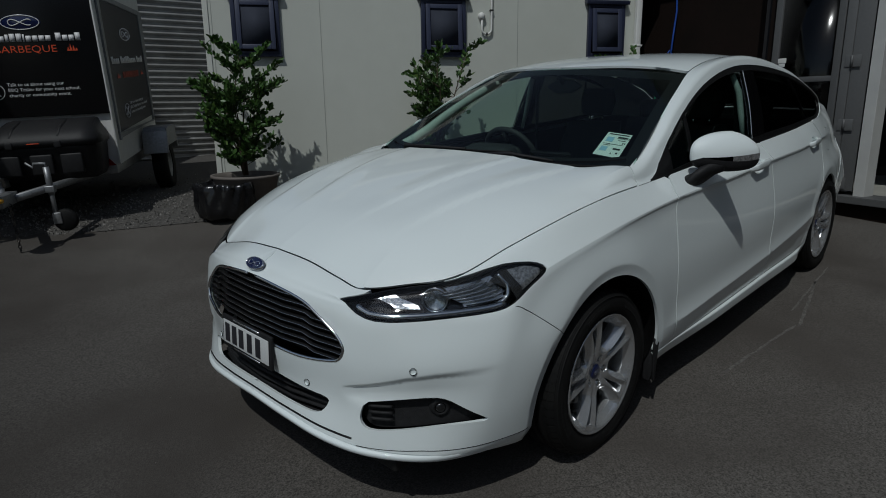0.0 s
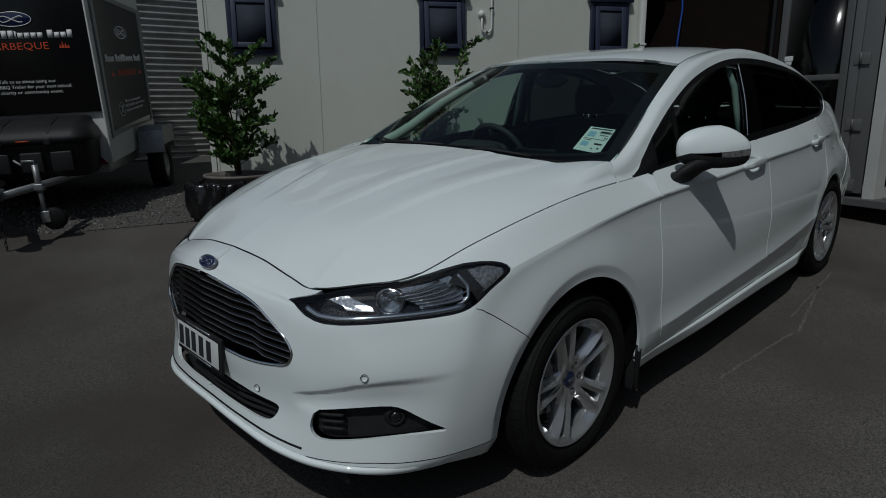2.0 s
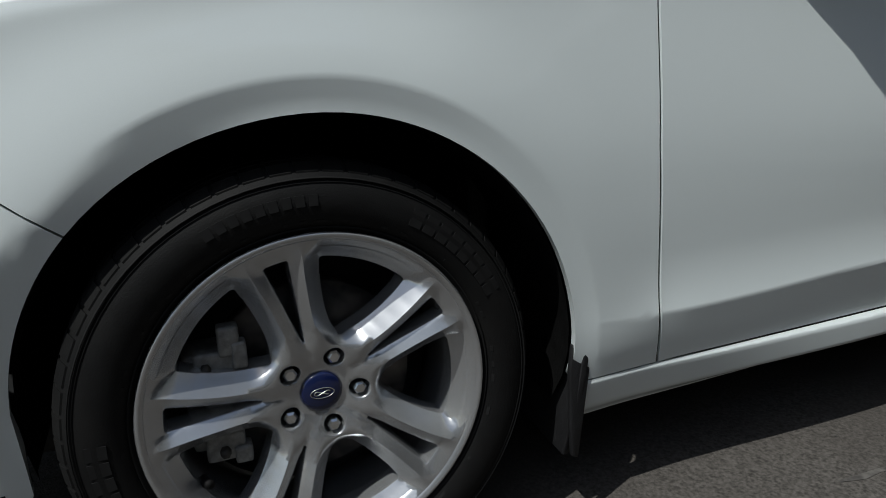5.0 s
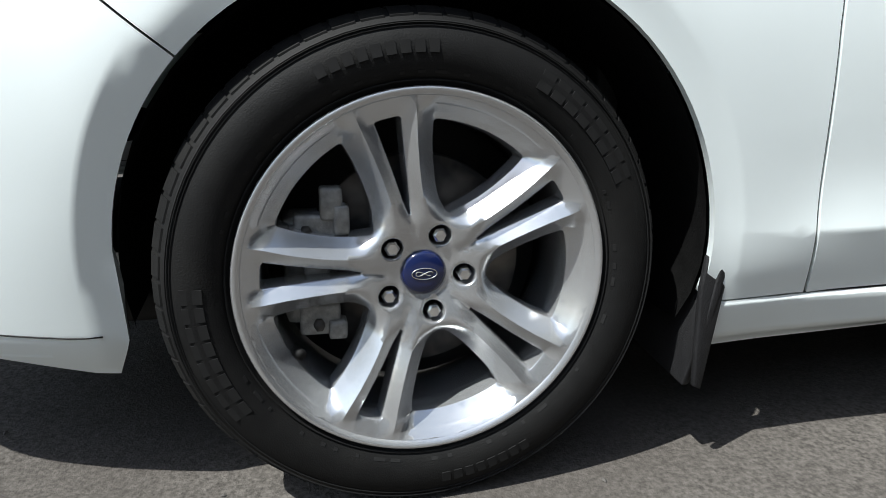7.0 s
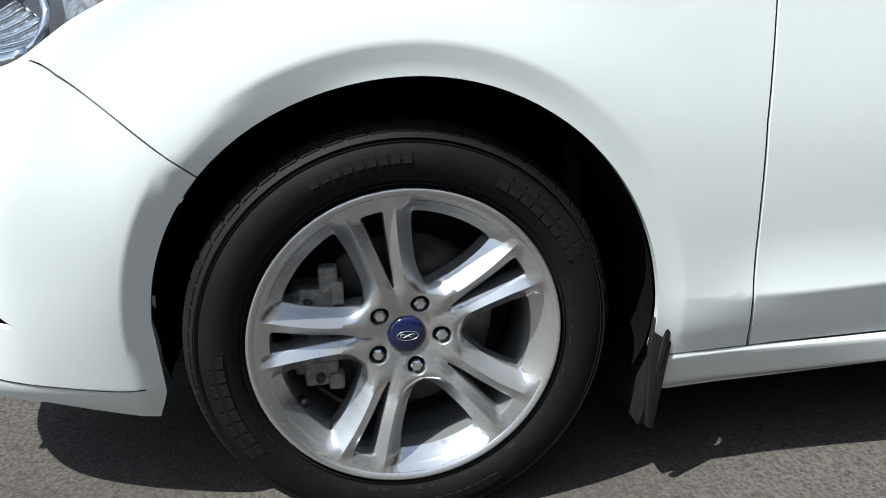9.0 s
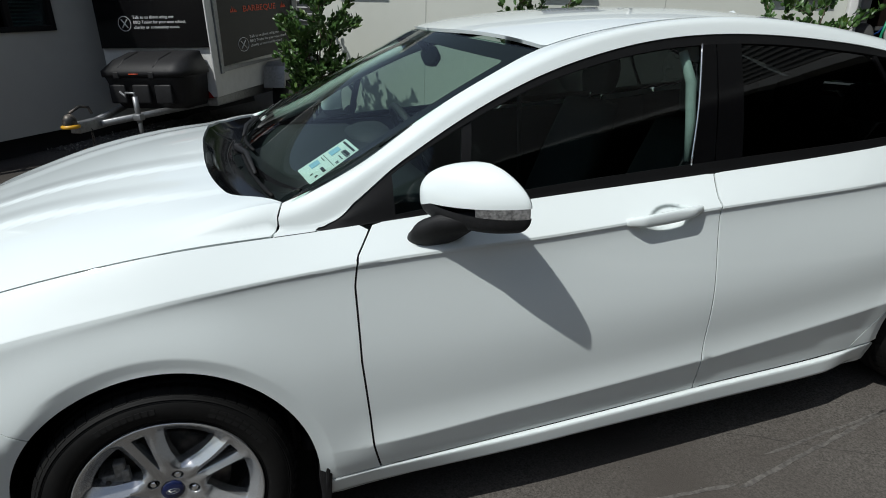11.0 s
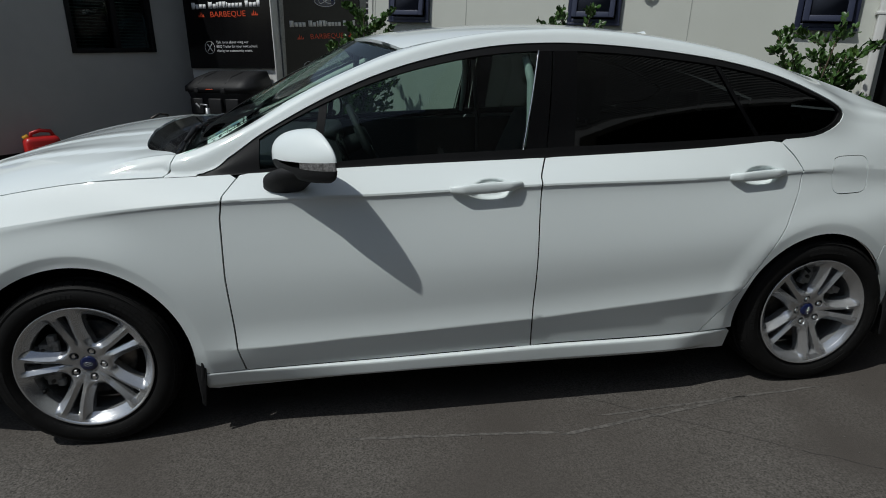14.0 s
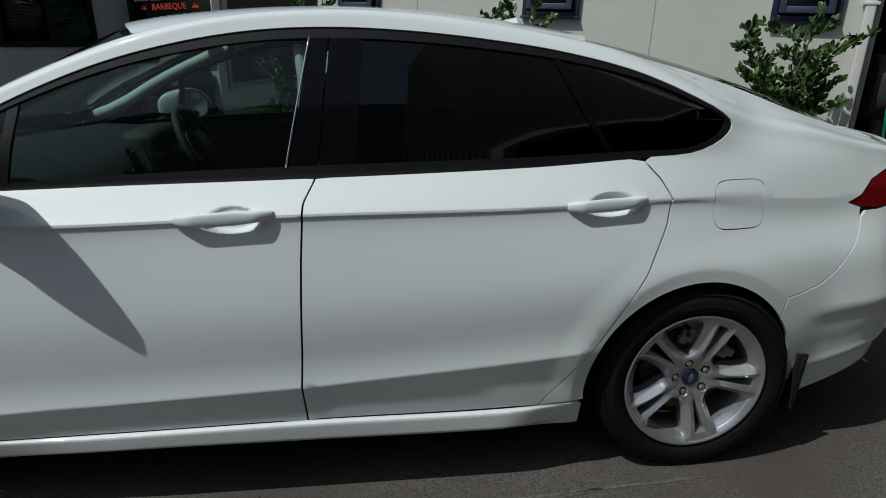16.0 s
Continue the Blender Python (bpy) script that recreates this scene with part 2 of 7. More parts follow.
def skin(name, surface, outline, holes, mat, parent, step=.03, thick=.012, inset=0.0, label="", stretch=(1.0, .13), both=False, side=1, lines=()):
    """A sheet-metal or glass panel: the piece of surface(u, v) inside the outline, with folded edges.
    stretch: metres per unit of u and of v. side 1: left half, -1: mirrored to the right; both: the two halves in one panel."""
    k = np.array(stretch)
    loops = [dense([tuple(np.array(p) * k) for p in lp], step) for lp in [outline] + list(holes)]
    pts, edges = [], []
    for lp in loops:
        o = len(pts)
        pts += lp
        edges += [(o + i, o + (i + 1) % len(lp)) for i in range(len(lp))]
    border_count = len(pts)
    for ln in lines:                                    # creases that the mesh must follow
        q = [np.array(a) * k for a in ln]
        n = [max(1, int(np.hypot(*(b - a)) / step)) for a, b in zip(q, q[1:])]
        chain = [a + (b - a) * j / m for a, b, m in zip(q, q[1:], n) for j in range(m)] + [q[-1]]
        ok = inside(loops[0], np.array(chain))
        for h in loops[1:]:
            ok &= ~inside(h, np.array(chain))
        edge_pts = np.array(pts[:border_count])
        ok &= np.array([np.min(np.hypot(*(edge_pts - c).T)) > step * .3 for c in chain])
        o = len(pts)
        keep, prev = {}, None
        for j, c in enumerate(chain):
            if ok[j]:
                keep[j] = len(pts)
                pts.append(tuple(c))
                if j - 1 in keep:
                    edges.append((keep[j - 1], keep[j]))
        for j in keep:                                  # join the ends to the outline's own point on the crease
            if j - 1 not in keep or j + 1 not in keep:
                d = np.abs(edge_pts - chain[j])
                near = np.nonzero((d[:, 1] < .0012) & (d[:, 0] < step * 1.6))[0]
                if len(near):
                    edges.append((keep[j], int(near[np.argmin(d[near, 0])])))
    rim = np.array(pts)
    lo, hi = rim.min(0), rim.max(0)
    gx, gy = np.meshgrid(np.arange(lo[0] + step * .5, hi[0], step), np.arange(lo[1] + step * .5, hi[1], step))
    grid = np.stack([gx.ravel(), gy.ravel()], 1)
    ok = inside(loops[0], grid)
    for h in loops[1:]:
        ok &= ~inside(h, grid)
    grid = grid[ok]
    if len(grid):
        near = np.min(np.hypot(grid[:, None, 0] - rim[None, :, 0], grid[:, None, 1] - rim[None, :, 1]), 1)
        grid = grid[near > step * .45]
    allp = [Vector((float(a), float(b))) for a, b in list(map(tuple, rim)) + list(map(tuple, grid))]
    vs, _, fs, *_ = delaunay_2d_cdt(allp, edges, [], 0, 1e-6)
    uv = np.array([tuple(p) for p in vs])
    cen = np.array([uv[list(t)].mean(0) for t in fs])
    keep = inside(loops[0], cen)
    for h in loops[1:]:
        keep &= ~inside(h, cen)
    fs = [t for t, q in zip(fs, keep) if q]
    q = uv / k
    e = 1e-3
    def surf(a, b):
        return np.asarray(surface(a, b))
    p = surf(q[:, 0], q[:, 1])
    du, dv = surf(q[:, 0] + e / k[0], q[:, 1]) - surf(q[:, 0] - e / k[0], q[:, 1]), surf(q[:, 0], q[:, 1] + e / k[1]) - surf(q[:, 0], q[:, 1] - e / k[1])
    n = np.cross(du, dv)
    size = np.linalg.norm(n, axis=1)
    n /= size[:, None] + 1e-12
    poor = size < .12 * np.median(size)                  # where the sheet pinches to a point, borrow the neighbours' normals
    for i in np.nonzero(poor)[0]:
        w = (~poor) / (np.linalg.norm(p - p[i], axis=1) + .01) ** 3
        n[i] = (n * w[:, None]).sum(0)
        n[i] /= np.linalg.norm(n[i]) + 1e-12
    if np.mean(np.sum(n * (p - np.array([1.4, 0, .55])), 1)) < 0:     # outward
        n = -n
    p = p - n * inset
    count = {}
    for t in fs:
        for i in range(len(t)):
            a, b = t[i], t[(i + 1) % len(t)]
            count[(a, b)] = t[(i + 2) % len(t)]
    border = [(a, b) for a, b in count if (b, a) not in count]
    verts, faces, normals = [], [], []
    sides = (1, -1) if both else (side,)
    for sd in sides:
        mirror = np.array([1, -sd, 1])
        o = len(verts)
        verts += list(map(tuple, p * mirror))
        normals += list(map(tuple, n * mirror))
        for t in fs:
            a, b, c = (np.array(verts[o + i]) for i in t[:3])
            nn = np.cross(b - a, c - a)
            ref = np.array(normals[o + t[0]])
            faces.append(tuple(o + i for i in (t if nn @ ref > 0 else t[::-1])))
        if thick:
            turn = {}                                       # each fold faces outward from the panel's edge
            for a, b in border:
                d = p[b] - p[a]
                w = .5 * (p[a] + p[b]) - p[count[(a, b)]]
                w = w - d * (w @ d) / (d @ d + 1e-12)
                w /= np.linalg.norm(w) + 1e-12
                for v in (a, b):
                    turn[v] = turn.get(v, 0) + w
            fold = {}
            for a, b in border:
                if abs(p[a, 1]) < 1e-4 and abs(p[b, 1]) < 1e-4:
                    continue
                for v in (a, b):
                    if v not in fold:
                        fold[v] = len(verts)
                        w = turn[v] / (np.linalg.norm(turn[v]) + 1e-12)
                        verts += [tuple(p[v] * mirror), tuple((p[v] - n[v] * (.001 if poor[v] else thick)) * mirror)]
                        normals += [tuple(w * mirror)] * 2
                quad = (fold[a], fold[b], fold[b] + 1, fold[a] + 1)
                q0, q1, q2 = (np.array(verts[i]) for i in quad[:3])
                faces.append(quad if np.cross(q1 - q0, q2 - q0) @ (turn[a] * mirror) > 0 else quad[::-1])
    me = bpy.data.meshes.new(name)
    me.from_pydata(verts, [], faces)
    me.materials.append(mat)
    me.shade_smooth()
    me.normals_split_custom_set_from_vertices(normals)
    ob = new(name, me)
    ob.parent = parent
    if label:
        ob["label"] = label
    return ob


def words(name, text, size, matrix, mat, parent, depth=.0006, width=0.0, align="LEFT"):
    """Lettering in the built-in font, made into a mesh."""
    cu = bpy.data.curves.new(name, "FONT")
    cu.body, cu.size, cu.extrude, cu.align_x, cu.resolution_u = text, size, depth, align, 2
    tmp = bpy.data.objects.new(name, cu)
    scene.collection.objects.link(tmp)
    bpy.context.view_layer.update()
    me = bpy.data.meshes.new_from_object(tmp.evaluated_get(bpy.context.evaluated_depsgraph_get()))
    bpy.data.objects.remove(tmp)
    if width:
        xs = [v.co.x for v in me.vertices]
        k = width / (max(xs) - min(xs))
        for v in me.vertices:
            v.co.x *= k
    me.materials.clear()
    me.materials.append(mat)
    ob = new(name, me)
    ob.parent = parent
    ob.matrix_local = matrix
    return ob

# ---------- car body: one side sheet S(s, v), lofted through feature lines ----------
def hermite(xs, ys, q):
    """Smooth curve through the knots, per column of ys."""
    xs, ys, q = np.asarray(xs, float), np.asarray(ys, float), np.asarray(q, float)
    if ys.ndim == 1:
        ys = ys[:, None]
    d = np.diff(ys, axis=0) / np.diff(xs)[:, None]
    m = np.empty_like(ys)
    m[0], m[-1] = d[0], d[-1]
    h = np.diff(xs)[:, None]
    m[1:-1] = (d[:-1] * h[1:] + d[1:] * h[:-1]) / (h[1:] + h[:-1])
    i = np.clip(np.searchsorted(xs, q) - 1, 0, len(xs) - 2)
    w = xs[i + 1] - xs[i]
    t = ((q - xs[i]) / w)[:, None]
    w = w[:, None]
    return ((1 + 2 * t) * (1 - t) ** 2 * ys[i] + t * (1 - t) ** 2 * w * m[i] + t * t * (3 - 2 * t) * ys[i + 1] + t * t * (t - 1) * w * m[i + 1])


def smooth(a, b, q):
    t = np.clip((q - a) / (b - a), 0, 1)
    return t * t * (3 - 2 * t)


# nose stations run from the centre line (s = -1.6) to the wheel arch, then s is x, then round the tail to s = 4.4
NOSE_S = [-1.6, -1.4, -1.2, -1.0, -0.8, -0.6]
SIDE_S = [-0.38, 0.0, 0.5, 1.1, 1.65, 2.3, 2.85, 3.25]
TAIL_S = [3.5, 3.75, 4.0, 4.4]


def feature(nose, y_side, z_side, tail):
    s = NOSE_S + SIDE_S + TAIL_S
    p = list(nose) + [(x, y, z) for x, y, z in zip(SIDE_S, y_side, z_side)] + list(tail)
    return np.array(s), np.array(p)


F_BOTTOM = feature([(-.915, 0, .275), (-.908, .2, .268), (-.88, .39, .25), (-.82, .56, .225), (-.71, .70, .205), (-.555, .77, .193)],
                   [.80, .855, .872, .878, .88, .878, .85, .83], [.19, .18, .19, .205, .20, .195, .20, .235],
                   [(3.48, .80, .315), (3.63, .68, .35), (3.77, .45, .37), (3.85, 0, .37)])
F_LEDGE = feature([(-.95, 0, .322), (-.944, .2, .312), (-.918, .40, .290), (-.855, .57, .272), (-.735, .715, .257), (-.57, .80, .25)],
                  [.835, .890, .912, .921, .924, .914, .877, .845], [.25, .262, .274, .283, .292, .287, .30, .34],
                  [(3.50, .815, .405), (3.645, .68, .44), (3.80, .45, .45), (3.89, 0, .45)])
CREASE_Z = [.42, .40, .37, .396, .42, .463, .50, .53]
F_LOW = feature([(-.935, 0, .43), (-.925, .2, .43), (-.885, .40, .42), (-.835, .555, .42), (-.715, .70, .42), (-.56, .825, .41)],
                [.868, .920, .927, .938, .942, .934, .905, .873], CREASE_Z,
                [(3.505, .837, .555), (3.655, .697, .585), (3.80, .45, .60), (3.90, 0, .60)])
F_MID = feature([(-.945, 0, .57), (-.935, .2, .57), (-.885, .40, .57), (-.835, .555, .56), (-.72, .715, .56), (-.55, .84, .56)],
                [.885, .924, .932, .945, .949, .934, .904, .86], [.59, .62, .63, .64, .65, .67, .70, .72],
                [(3.49, .81, .73), (3.65, .675, .74), (3.79, .45, .75), (3.87, 0, .75)])
F_UNDER = feature([(-.92, 0, .70), (-.91, .2, .70), (-.868, .40, .69), (-.81, .56, .69), (-.69, .70, .685), (-.52, .83, .69)],
                  [.873, .898, .906, .912, .910, .888, .853, .809], [.75, .822, .868, .875, .884, .880, .882, .857],
                  [(3.46, .762, .86), (3.65, .675, .87), (3.77, .45, .88), (3.82, 0, .88)])
F_SHOULDER = feature([(-.90, 0, .78), (-.89, .2, .775), (-.85, .40, .755), (-.79, .55, .74), (-.67, .69, .735), (-.50, .815, .745)],
                     [.862, .895, .908, .915, .912, .888, .85, .802], [.805, .872, .912, .917, .926, .92, .926, .90],
                     [(3.45, .753, .90), (3.64, .667, .92), (3.76, .44, .93), (3.82, 0, .94)])
F_BELT = feature([(-.782, 0, .843), (-.780, .2, .833), (-.775, .36, .805), (-.76, .47, .785), (-.68, .59, .80), (-.575, .70, .822)],
                 [.770, .822, .830, .822, .819, .813, .80, .756], [.893, .966, .985, .998, 1.005, 1.02, 1.045, 1.02],
                 [(3.44, .714, .985), (3.608, .645, .978), (3.715, .43, .99), (3.765, 0, 1.0)])
# upper lines start at the front pillar's foot
UP_S = [.3, .483, .69, .9, 1.11, 1.32, 1.54, 1.75, 1.97, 2.19, 2.41, 2.64, 2.86, 3.05, 3.25, 3.5, 3.75, 4.0, 4.4]
TOP_Z = [1.000, 1.006, 1.128, 1.234, 1.316, 1.370, 1.402, 1.409, 1.398, 1.374, 1.339, 1.28, 1.19]
F_TOP = (np.array(UP_S), np.array([(s, min(.82 - .316 * (z - 1), .79 + .045 * s), z) for s, z in zip(UP_S, TOP_Z)]
                                  + [(3.03, .735, 1.13), (3.22, .722, 1.095), (3.43, .690, 1.046), (3.612, .640, 1.014), (3.71, .43, 1.024), (3.76, 0, 1.033)]))
F_EDGE = (np.array(UP_S), np.array([(.20, .80, 1.012), (.375, .772, 1.05), (.575, .737, 1.118), (.775, .703, 1.226), (.98, .668, 1.319), (1.19, .628, 1.393),
                                    (1.47, .603, 1.44), (1.74, .592, 1.456), (1.97, .588, 1.447), (2.19, .584, 1.42), (2.41, .578, 1.38), (2.64, .572, 1.332),
                                    (2.86, .568, 1.275), (3.05, .572, 1.215), (3.22, .592, 1.15), (3.40, .606, 1.09), (3.53, .595, 1.05), (3.63, .42, 1.044), (3.67, 0, 1.05)]))
SHEET_K = 10          # rows 0..10: bottom, ledge, low, mid, under, shoulder, belt, glass, top, rail, edge
CREASES = {1: .7, 5: .7}
ARCH_K = 1.045        # the arches' rear halves are a little narrower
F_ARCH, R_ARCH = (.018, .325, .382), (2.835, .315, .36)


BROW = ([-1.12, -.965, -.876, -.78, -.68, -.56], [2.45, 2.68, 2.84, 2.95, 3.0, 3.05])


def feature_points(s):
    s = np.asarray(s, float)
    low = [hermite(*f, s) for f in (F_BOTTOM, F_LEDGE, F_LOW, F_MID, F_UNDER, F_SHOULDER, F_BELT)]
    su = np.clip(s, UP_S[0], UP_S[-1])
    top, edge = hermite(*F_TOP, su), hermite(*F_EDGE, su)
    belt = low[-1]
    glass = .5 * (belt + top)
    glass[:, 1] += .012 * smooth(.45, .9, s) * (1 - smooth(2.72, 3.0, s))
    rail = .5 * (top + edge)
    full = .55 + .45 * smooth(1.0, 1.5, s)
    out = np.stack([np.zeros(len(s)), .018 * full, .022 * full], 1)
    rail = rail + out * smooth(.3, .6, s)[:, None] * (1 - smooth(2.5, 3.1, s))[:, None]
    return np.stack(low + [glass, top, rail, edge])


def sheet(s, v):
    """Points of the left half, with y counted outward from the centre line."""
    s, v = np.broadcast_arrays(np.asarray(s, float), np.asarray(v, float))
    shape = s.shape
    s, v = s.ravel(), v.ravel()
    P = feature_points(s)
    k = np.clip(v.astype(int), 0, SHEET_K - 1)
    t = (v - k)[:, None]
    idx = np.arange(len(s))

    def tangent(row, which):
        up, down = np.clip(row + 1, 0, SHEET_K), np.clip(row - 1, 0, SHEET_K)
        soft = (P[up, idx] - P[down, idx]) / np.maximum(up - down, 1)[:, None]
        lo, hi = P[row, idx] - P[down, idx], P[up, idx] - P[row, idx]      # even flow between long and short spans at the tail
        la, lb = np.linalg.norm(lo, axis=1)[:, None] + 1e-6, np.linalg.norm(hi, axis=1)[:, None] + 1e-6
        even = (lo / la * lb + hi / lb * la) / (la + lb) * (lb if which == 0 else la)
        tail = smooth(2.75, 3.0, s)[:, None] * ((row > 0) & (row < SHEET_K))[:, None]
        soft = soft * (1 - tail) + even * tail
        own = P[up, idx] - P[row, idx] if which == 0 else P[row, idx] - P[down, idx]
        c = np.zeros(len(s))
        for r, weight in CREASES.items():
            c[row == r] = weight
        at = row == 2
        c[at] = .9 * (1 - smooth(2.4, 2.62, s[at])) * smooth(.45, .62, s[at])
        at = row == 6
        c[at] = .9 * (1 - smooth(2.6, 2.95, s[at])) * smooth(.42, .58, s[at])
        at = row == 8
        c[at] = .35 * (1 - smooth(2.6, 2.9, s[at]))
        return soft * (1 - c)[:, None] + own * c[:, None]
    a, b = P[k, idx], P[k + 1, idx]
    ma, mb = tangent(k, 0), tangent(k + 1, 1)
    p = (1 + 2 * t) * (1 - t) ** 2 * a + t * (1 - t) ** 2 * ma + t * t * (3 - 2 * t) * b + t * t * (t - 1) * mb
    for cx, cz, r in (F_ARCH, R_ARCH):                      # flared lips round the wheel arches
        d = np.hypot((p[:, 0] - cx) * np.where(p[:, 0] > cx, ARCH_K, 1.0), p[:, 2] - cz) - r
        wide = .19 if cx < 1 else .13
        lip = np.where(d > .042, .013 * (1 - smooth(.042, wide, d)), .013 - .013 * (1 - d / .042)) * (1 if cx < 1 else .45)
        p[:, 1] += np.clip(lip, 0, .016) * (1 - .6 * smooth(.12, .34, p[:, 0] - cx)) * (p[:, 1] > .6)
    up = p[:, 2] - np.interp(p[:, 0], SIDE_S, CREASE_Z)     # the doors sweep out to the lower crease and tuck in under it
    flare = np.where(up > 0, np.clip(1 - up / .105, 0, 1) ** 2, np.clip(1 + up / .10, 0, 1))
    p[:, 1] += .0120 * flare * smooth(.36, .62, p[:, 0]) * (1 - smooth(2.35, 2.62, p[:, 0])) * (p[:, 1] > .6)
    for row, tall, amp in ((2.1, .55, .010), (1.0, .35, .009)):          # pressed lines round the rear bumper
        q = v - row
        lift = amp * np.where(q > 0, np.clip(1 - q / tall, 0, 1) ** 2, np.clip(1 + q / .13, 0, 1)) * smooth(3.16, 3.36, s) * (v < 2.7)
        p[:, 1] += lift * .8 * (1 - smooth(3.75, 4.2, s))
        p[:, 0] += lift * .8 * smooth(3.4, 3.8, s)
    line = np.interp(s, *BROW)                              # overhanging brow over the fog lamp
    q = (line - v) / (line - 2.12)
    brow = .0135 * smooth(0, .28, q) * (1 - smooth(.50, 1.3, q)) * smooth(-1.14, -1.04, s) * (1 - smooth(-.80, -.54, s)) * (v < line)
    p[:, 0] += brow * .7
    p[:, 1] -= brow * .6
    for cx, cz in ((1.47, .912), (2.54, .914)):             # hollows behind the door handles
        q = ((p[:, 0] - cx) / .088) ** 2 + ((p[:, 2] - cz) / .037) ** 2
        p[:, 1] -= .022 * (1 - smooth(.25, 1.0, q))
    return p.reshape(shape + (3,))


def v_at(x, z):
    """Row of the sheet at which station x lies at height z (on the flank, where s is x)."""
    vs = np.linspace(0, SHEET_K, 401)
    h = sheet(np.full(401, x), vs)[:, 2]
    h = np.maximum.accumulate(h)
    return float(np.interp(z, h, vs))


def bonnet_edge(x):
    """Half width and height of the bonnet's edge at station x."""
    s = np.linspace(-1.0, .5, 300)
    p = hermite(*F_BELT, s)
    o = np.argsort(p[:, 0])
    return np.interp(x, p[o, 0], p[o, 1]), np.interp(x, p[o, 0], p[o, 2])


BON_C = ([-.80, -.755, -.6, -.4, -.2, 0.0, .2, .45], [.825, .850, .925, .985, 1.036, 1.072, 1.094, 1.112])


CORNER_SV = np.array([(.335, 5.986), (.342, 5.99), (.345, 6.15), (.348, 6.3), (.352, 7.0), (.36, 8.0), (.385, 8.5), (.42, 9.1), (.455, 9.6), (.485, 10.0)])
CORNER = sheet(CORNER_SV[:, 0], CORNER_SV[:, 1])       # where the fender meets the bonnet's rear corner
CORNER = CORNER[np.argsort(-CORNER[:, 1])]


def bonnet(x, y):
    """Height of the bonnet."""
    x, y = np.asarray(x, float), np.abs(np.asarray(y, float))
    shape = x.shape
    x, y = x.ravel(), y.ravel()
    ye, ze = bonnet_edge(x)
    zc = hermite(*BON_C, x)[:, 0]
    q = np.clip(y / ye, 0, 1.05)
    full = smooth(-.5, .2, x)                            # rounder crown towards the screen
    z = zc - (zc - ze) * ((.30 + .45 * full) * q ** 2 + (.70 - .45 * full) * q ** (5 + 4 * full))
    for at_front, at_rear, rise in ((.17, .34, .006), (.40, .585, .0075)):    # two pressed creases a side
        line = at_front + (at_rear - at_front) * smooth(-.75, .3, x)
        q = line - y                                         # a sharp ridge with a soft inner slope
        z += rise * np.where(q < 0, 1 - smooth(0, .035, -q), 1 - smooth(0, .13, q)) * smooth(-.70, -.25, x) * (1 - smooth(.0, .30, x) * .5)
    fs = np.linspace(-1.6, -.62, 60)                     # meet the front edge exactly
    fp = hermite(*F_BELT, fs)
    xf, zf = np.interp(y, fp[::1, 1], fp[:, 0]), np.interp(y, fp[:, 1], fp[:, 2])
    zc0 = hermite(*BON_C, xf)[:, 0]
    ye0, ze0 = bonnet_edge(xf)
    q0 = np.clip(y / ye0, 0, 1.0)
    at = zc0 - (zc0 - ze0) * (.30 * q0 ** 2 + .70 * q0 ** 5)
    z += (zf - at) * (1 - smooth(0, .22, x - xf)) * (1 - smooth(.70, .738, y))
    up = z + .034 * smooth(-.05, .365, x) * smooth(.56, .80, y)          # corners rise to the screen's foot, along the fender's edge
    rim = z + smooth(.05, .36, x) * (np.interp(y, CORNER[::-1, 1], CORNER[::-1, 2]) - z)
    at = smooth(.72, .775, y)
    z = up * (1 - at) + rim * at
    return z.reshape(shape)


def cowl_x(y):
    """Rear edge of the bonnet, in plan."""
    return hermite([0, .2, .35, .45, .55, .60, .65, .70, .74, .775], [.174, .180, .188, .200, .220, .236, .266, .325, .366, .385], np.abs(np.ravel(y)))[:, 0].reshape(np.shape(y))


def screen(w, t):
    """Windscreen: w from -1 to 1 across, t from 0 at its foot to 1 at the roof."""
    w, t = np.asarray(w, float), np.asarray(t, float)
    yb = .775 * w
    xb, zb = np.maximum(.25 + .145 * np.abs(yb / .767) ** 1.6, cowl_x(yb) - .002), 1.020 + .032 * w ** 6
    yt = .635 * w
    xt, zt = 1.00 + .165 * w * w, 1.428 - .044 * w * w
    y = yb + (yt - yb) * t
    bow = 4 * t * (1 - t)
    return np.stack([xb + (xt - xb) * t, y, zb + (zt - zb) * t + .014 * bow], -1)


ROOF_C = ([.95, 1.1, 1.3, 1.61, 1.88, 2.16, 2.44, 2.7], [1.42, 1.452, 1.475, 1.49, 1.486, 1.462, 1.425, 1.38])


def roof_edge(x):
    s = np.linspace(.5, 3.4, 500)
    p = hermite(*F_EDGE, s)
    return np.interp(x, p[:, 0], p[:, 1]), np.interp(x, p[:, 0], p[:, 2])


def roof(x, y):
    x, y = np.asarray(x, float), np.abs(np.asarray(y, float))
    shape = x.shape
    x, y = x.ravel(), y.ravel()
    ye, ze = roof_edge(x)
    zc = hermite(*ROOF_C, x)[:, 0]
    q = np.clip(y / ye, 0, 1.1)
    return (zc - (zc - ze) * (.35 * q ** 2 + .65 * q ** 4)).reshape(shape)


# ---------- the car ----------
car = thing("car", SLOPE, "clean white four-door saloon parked on the forecourt", "car")


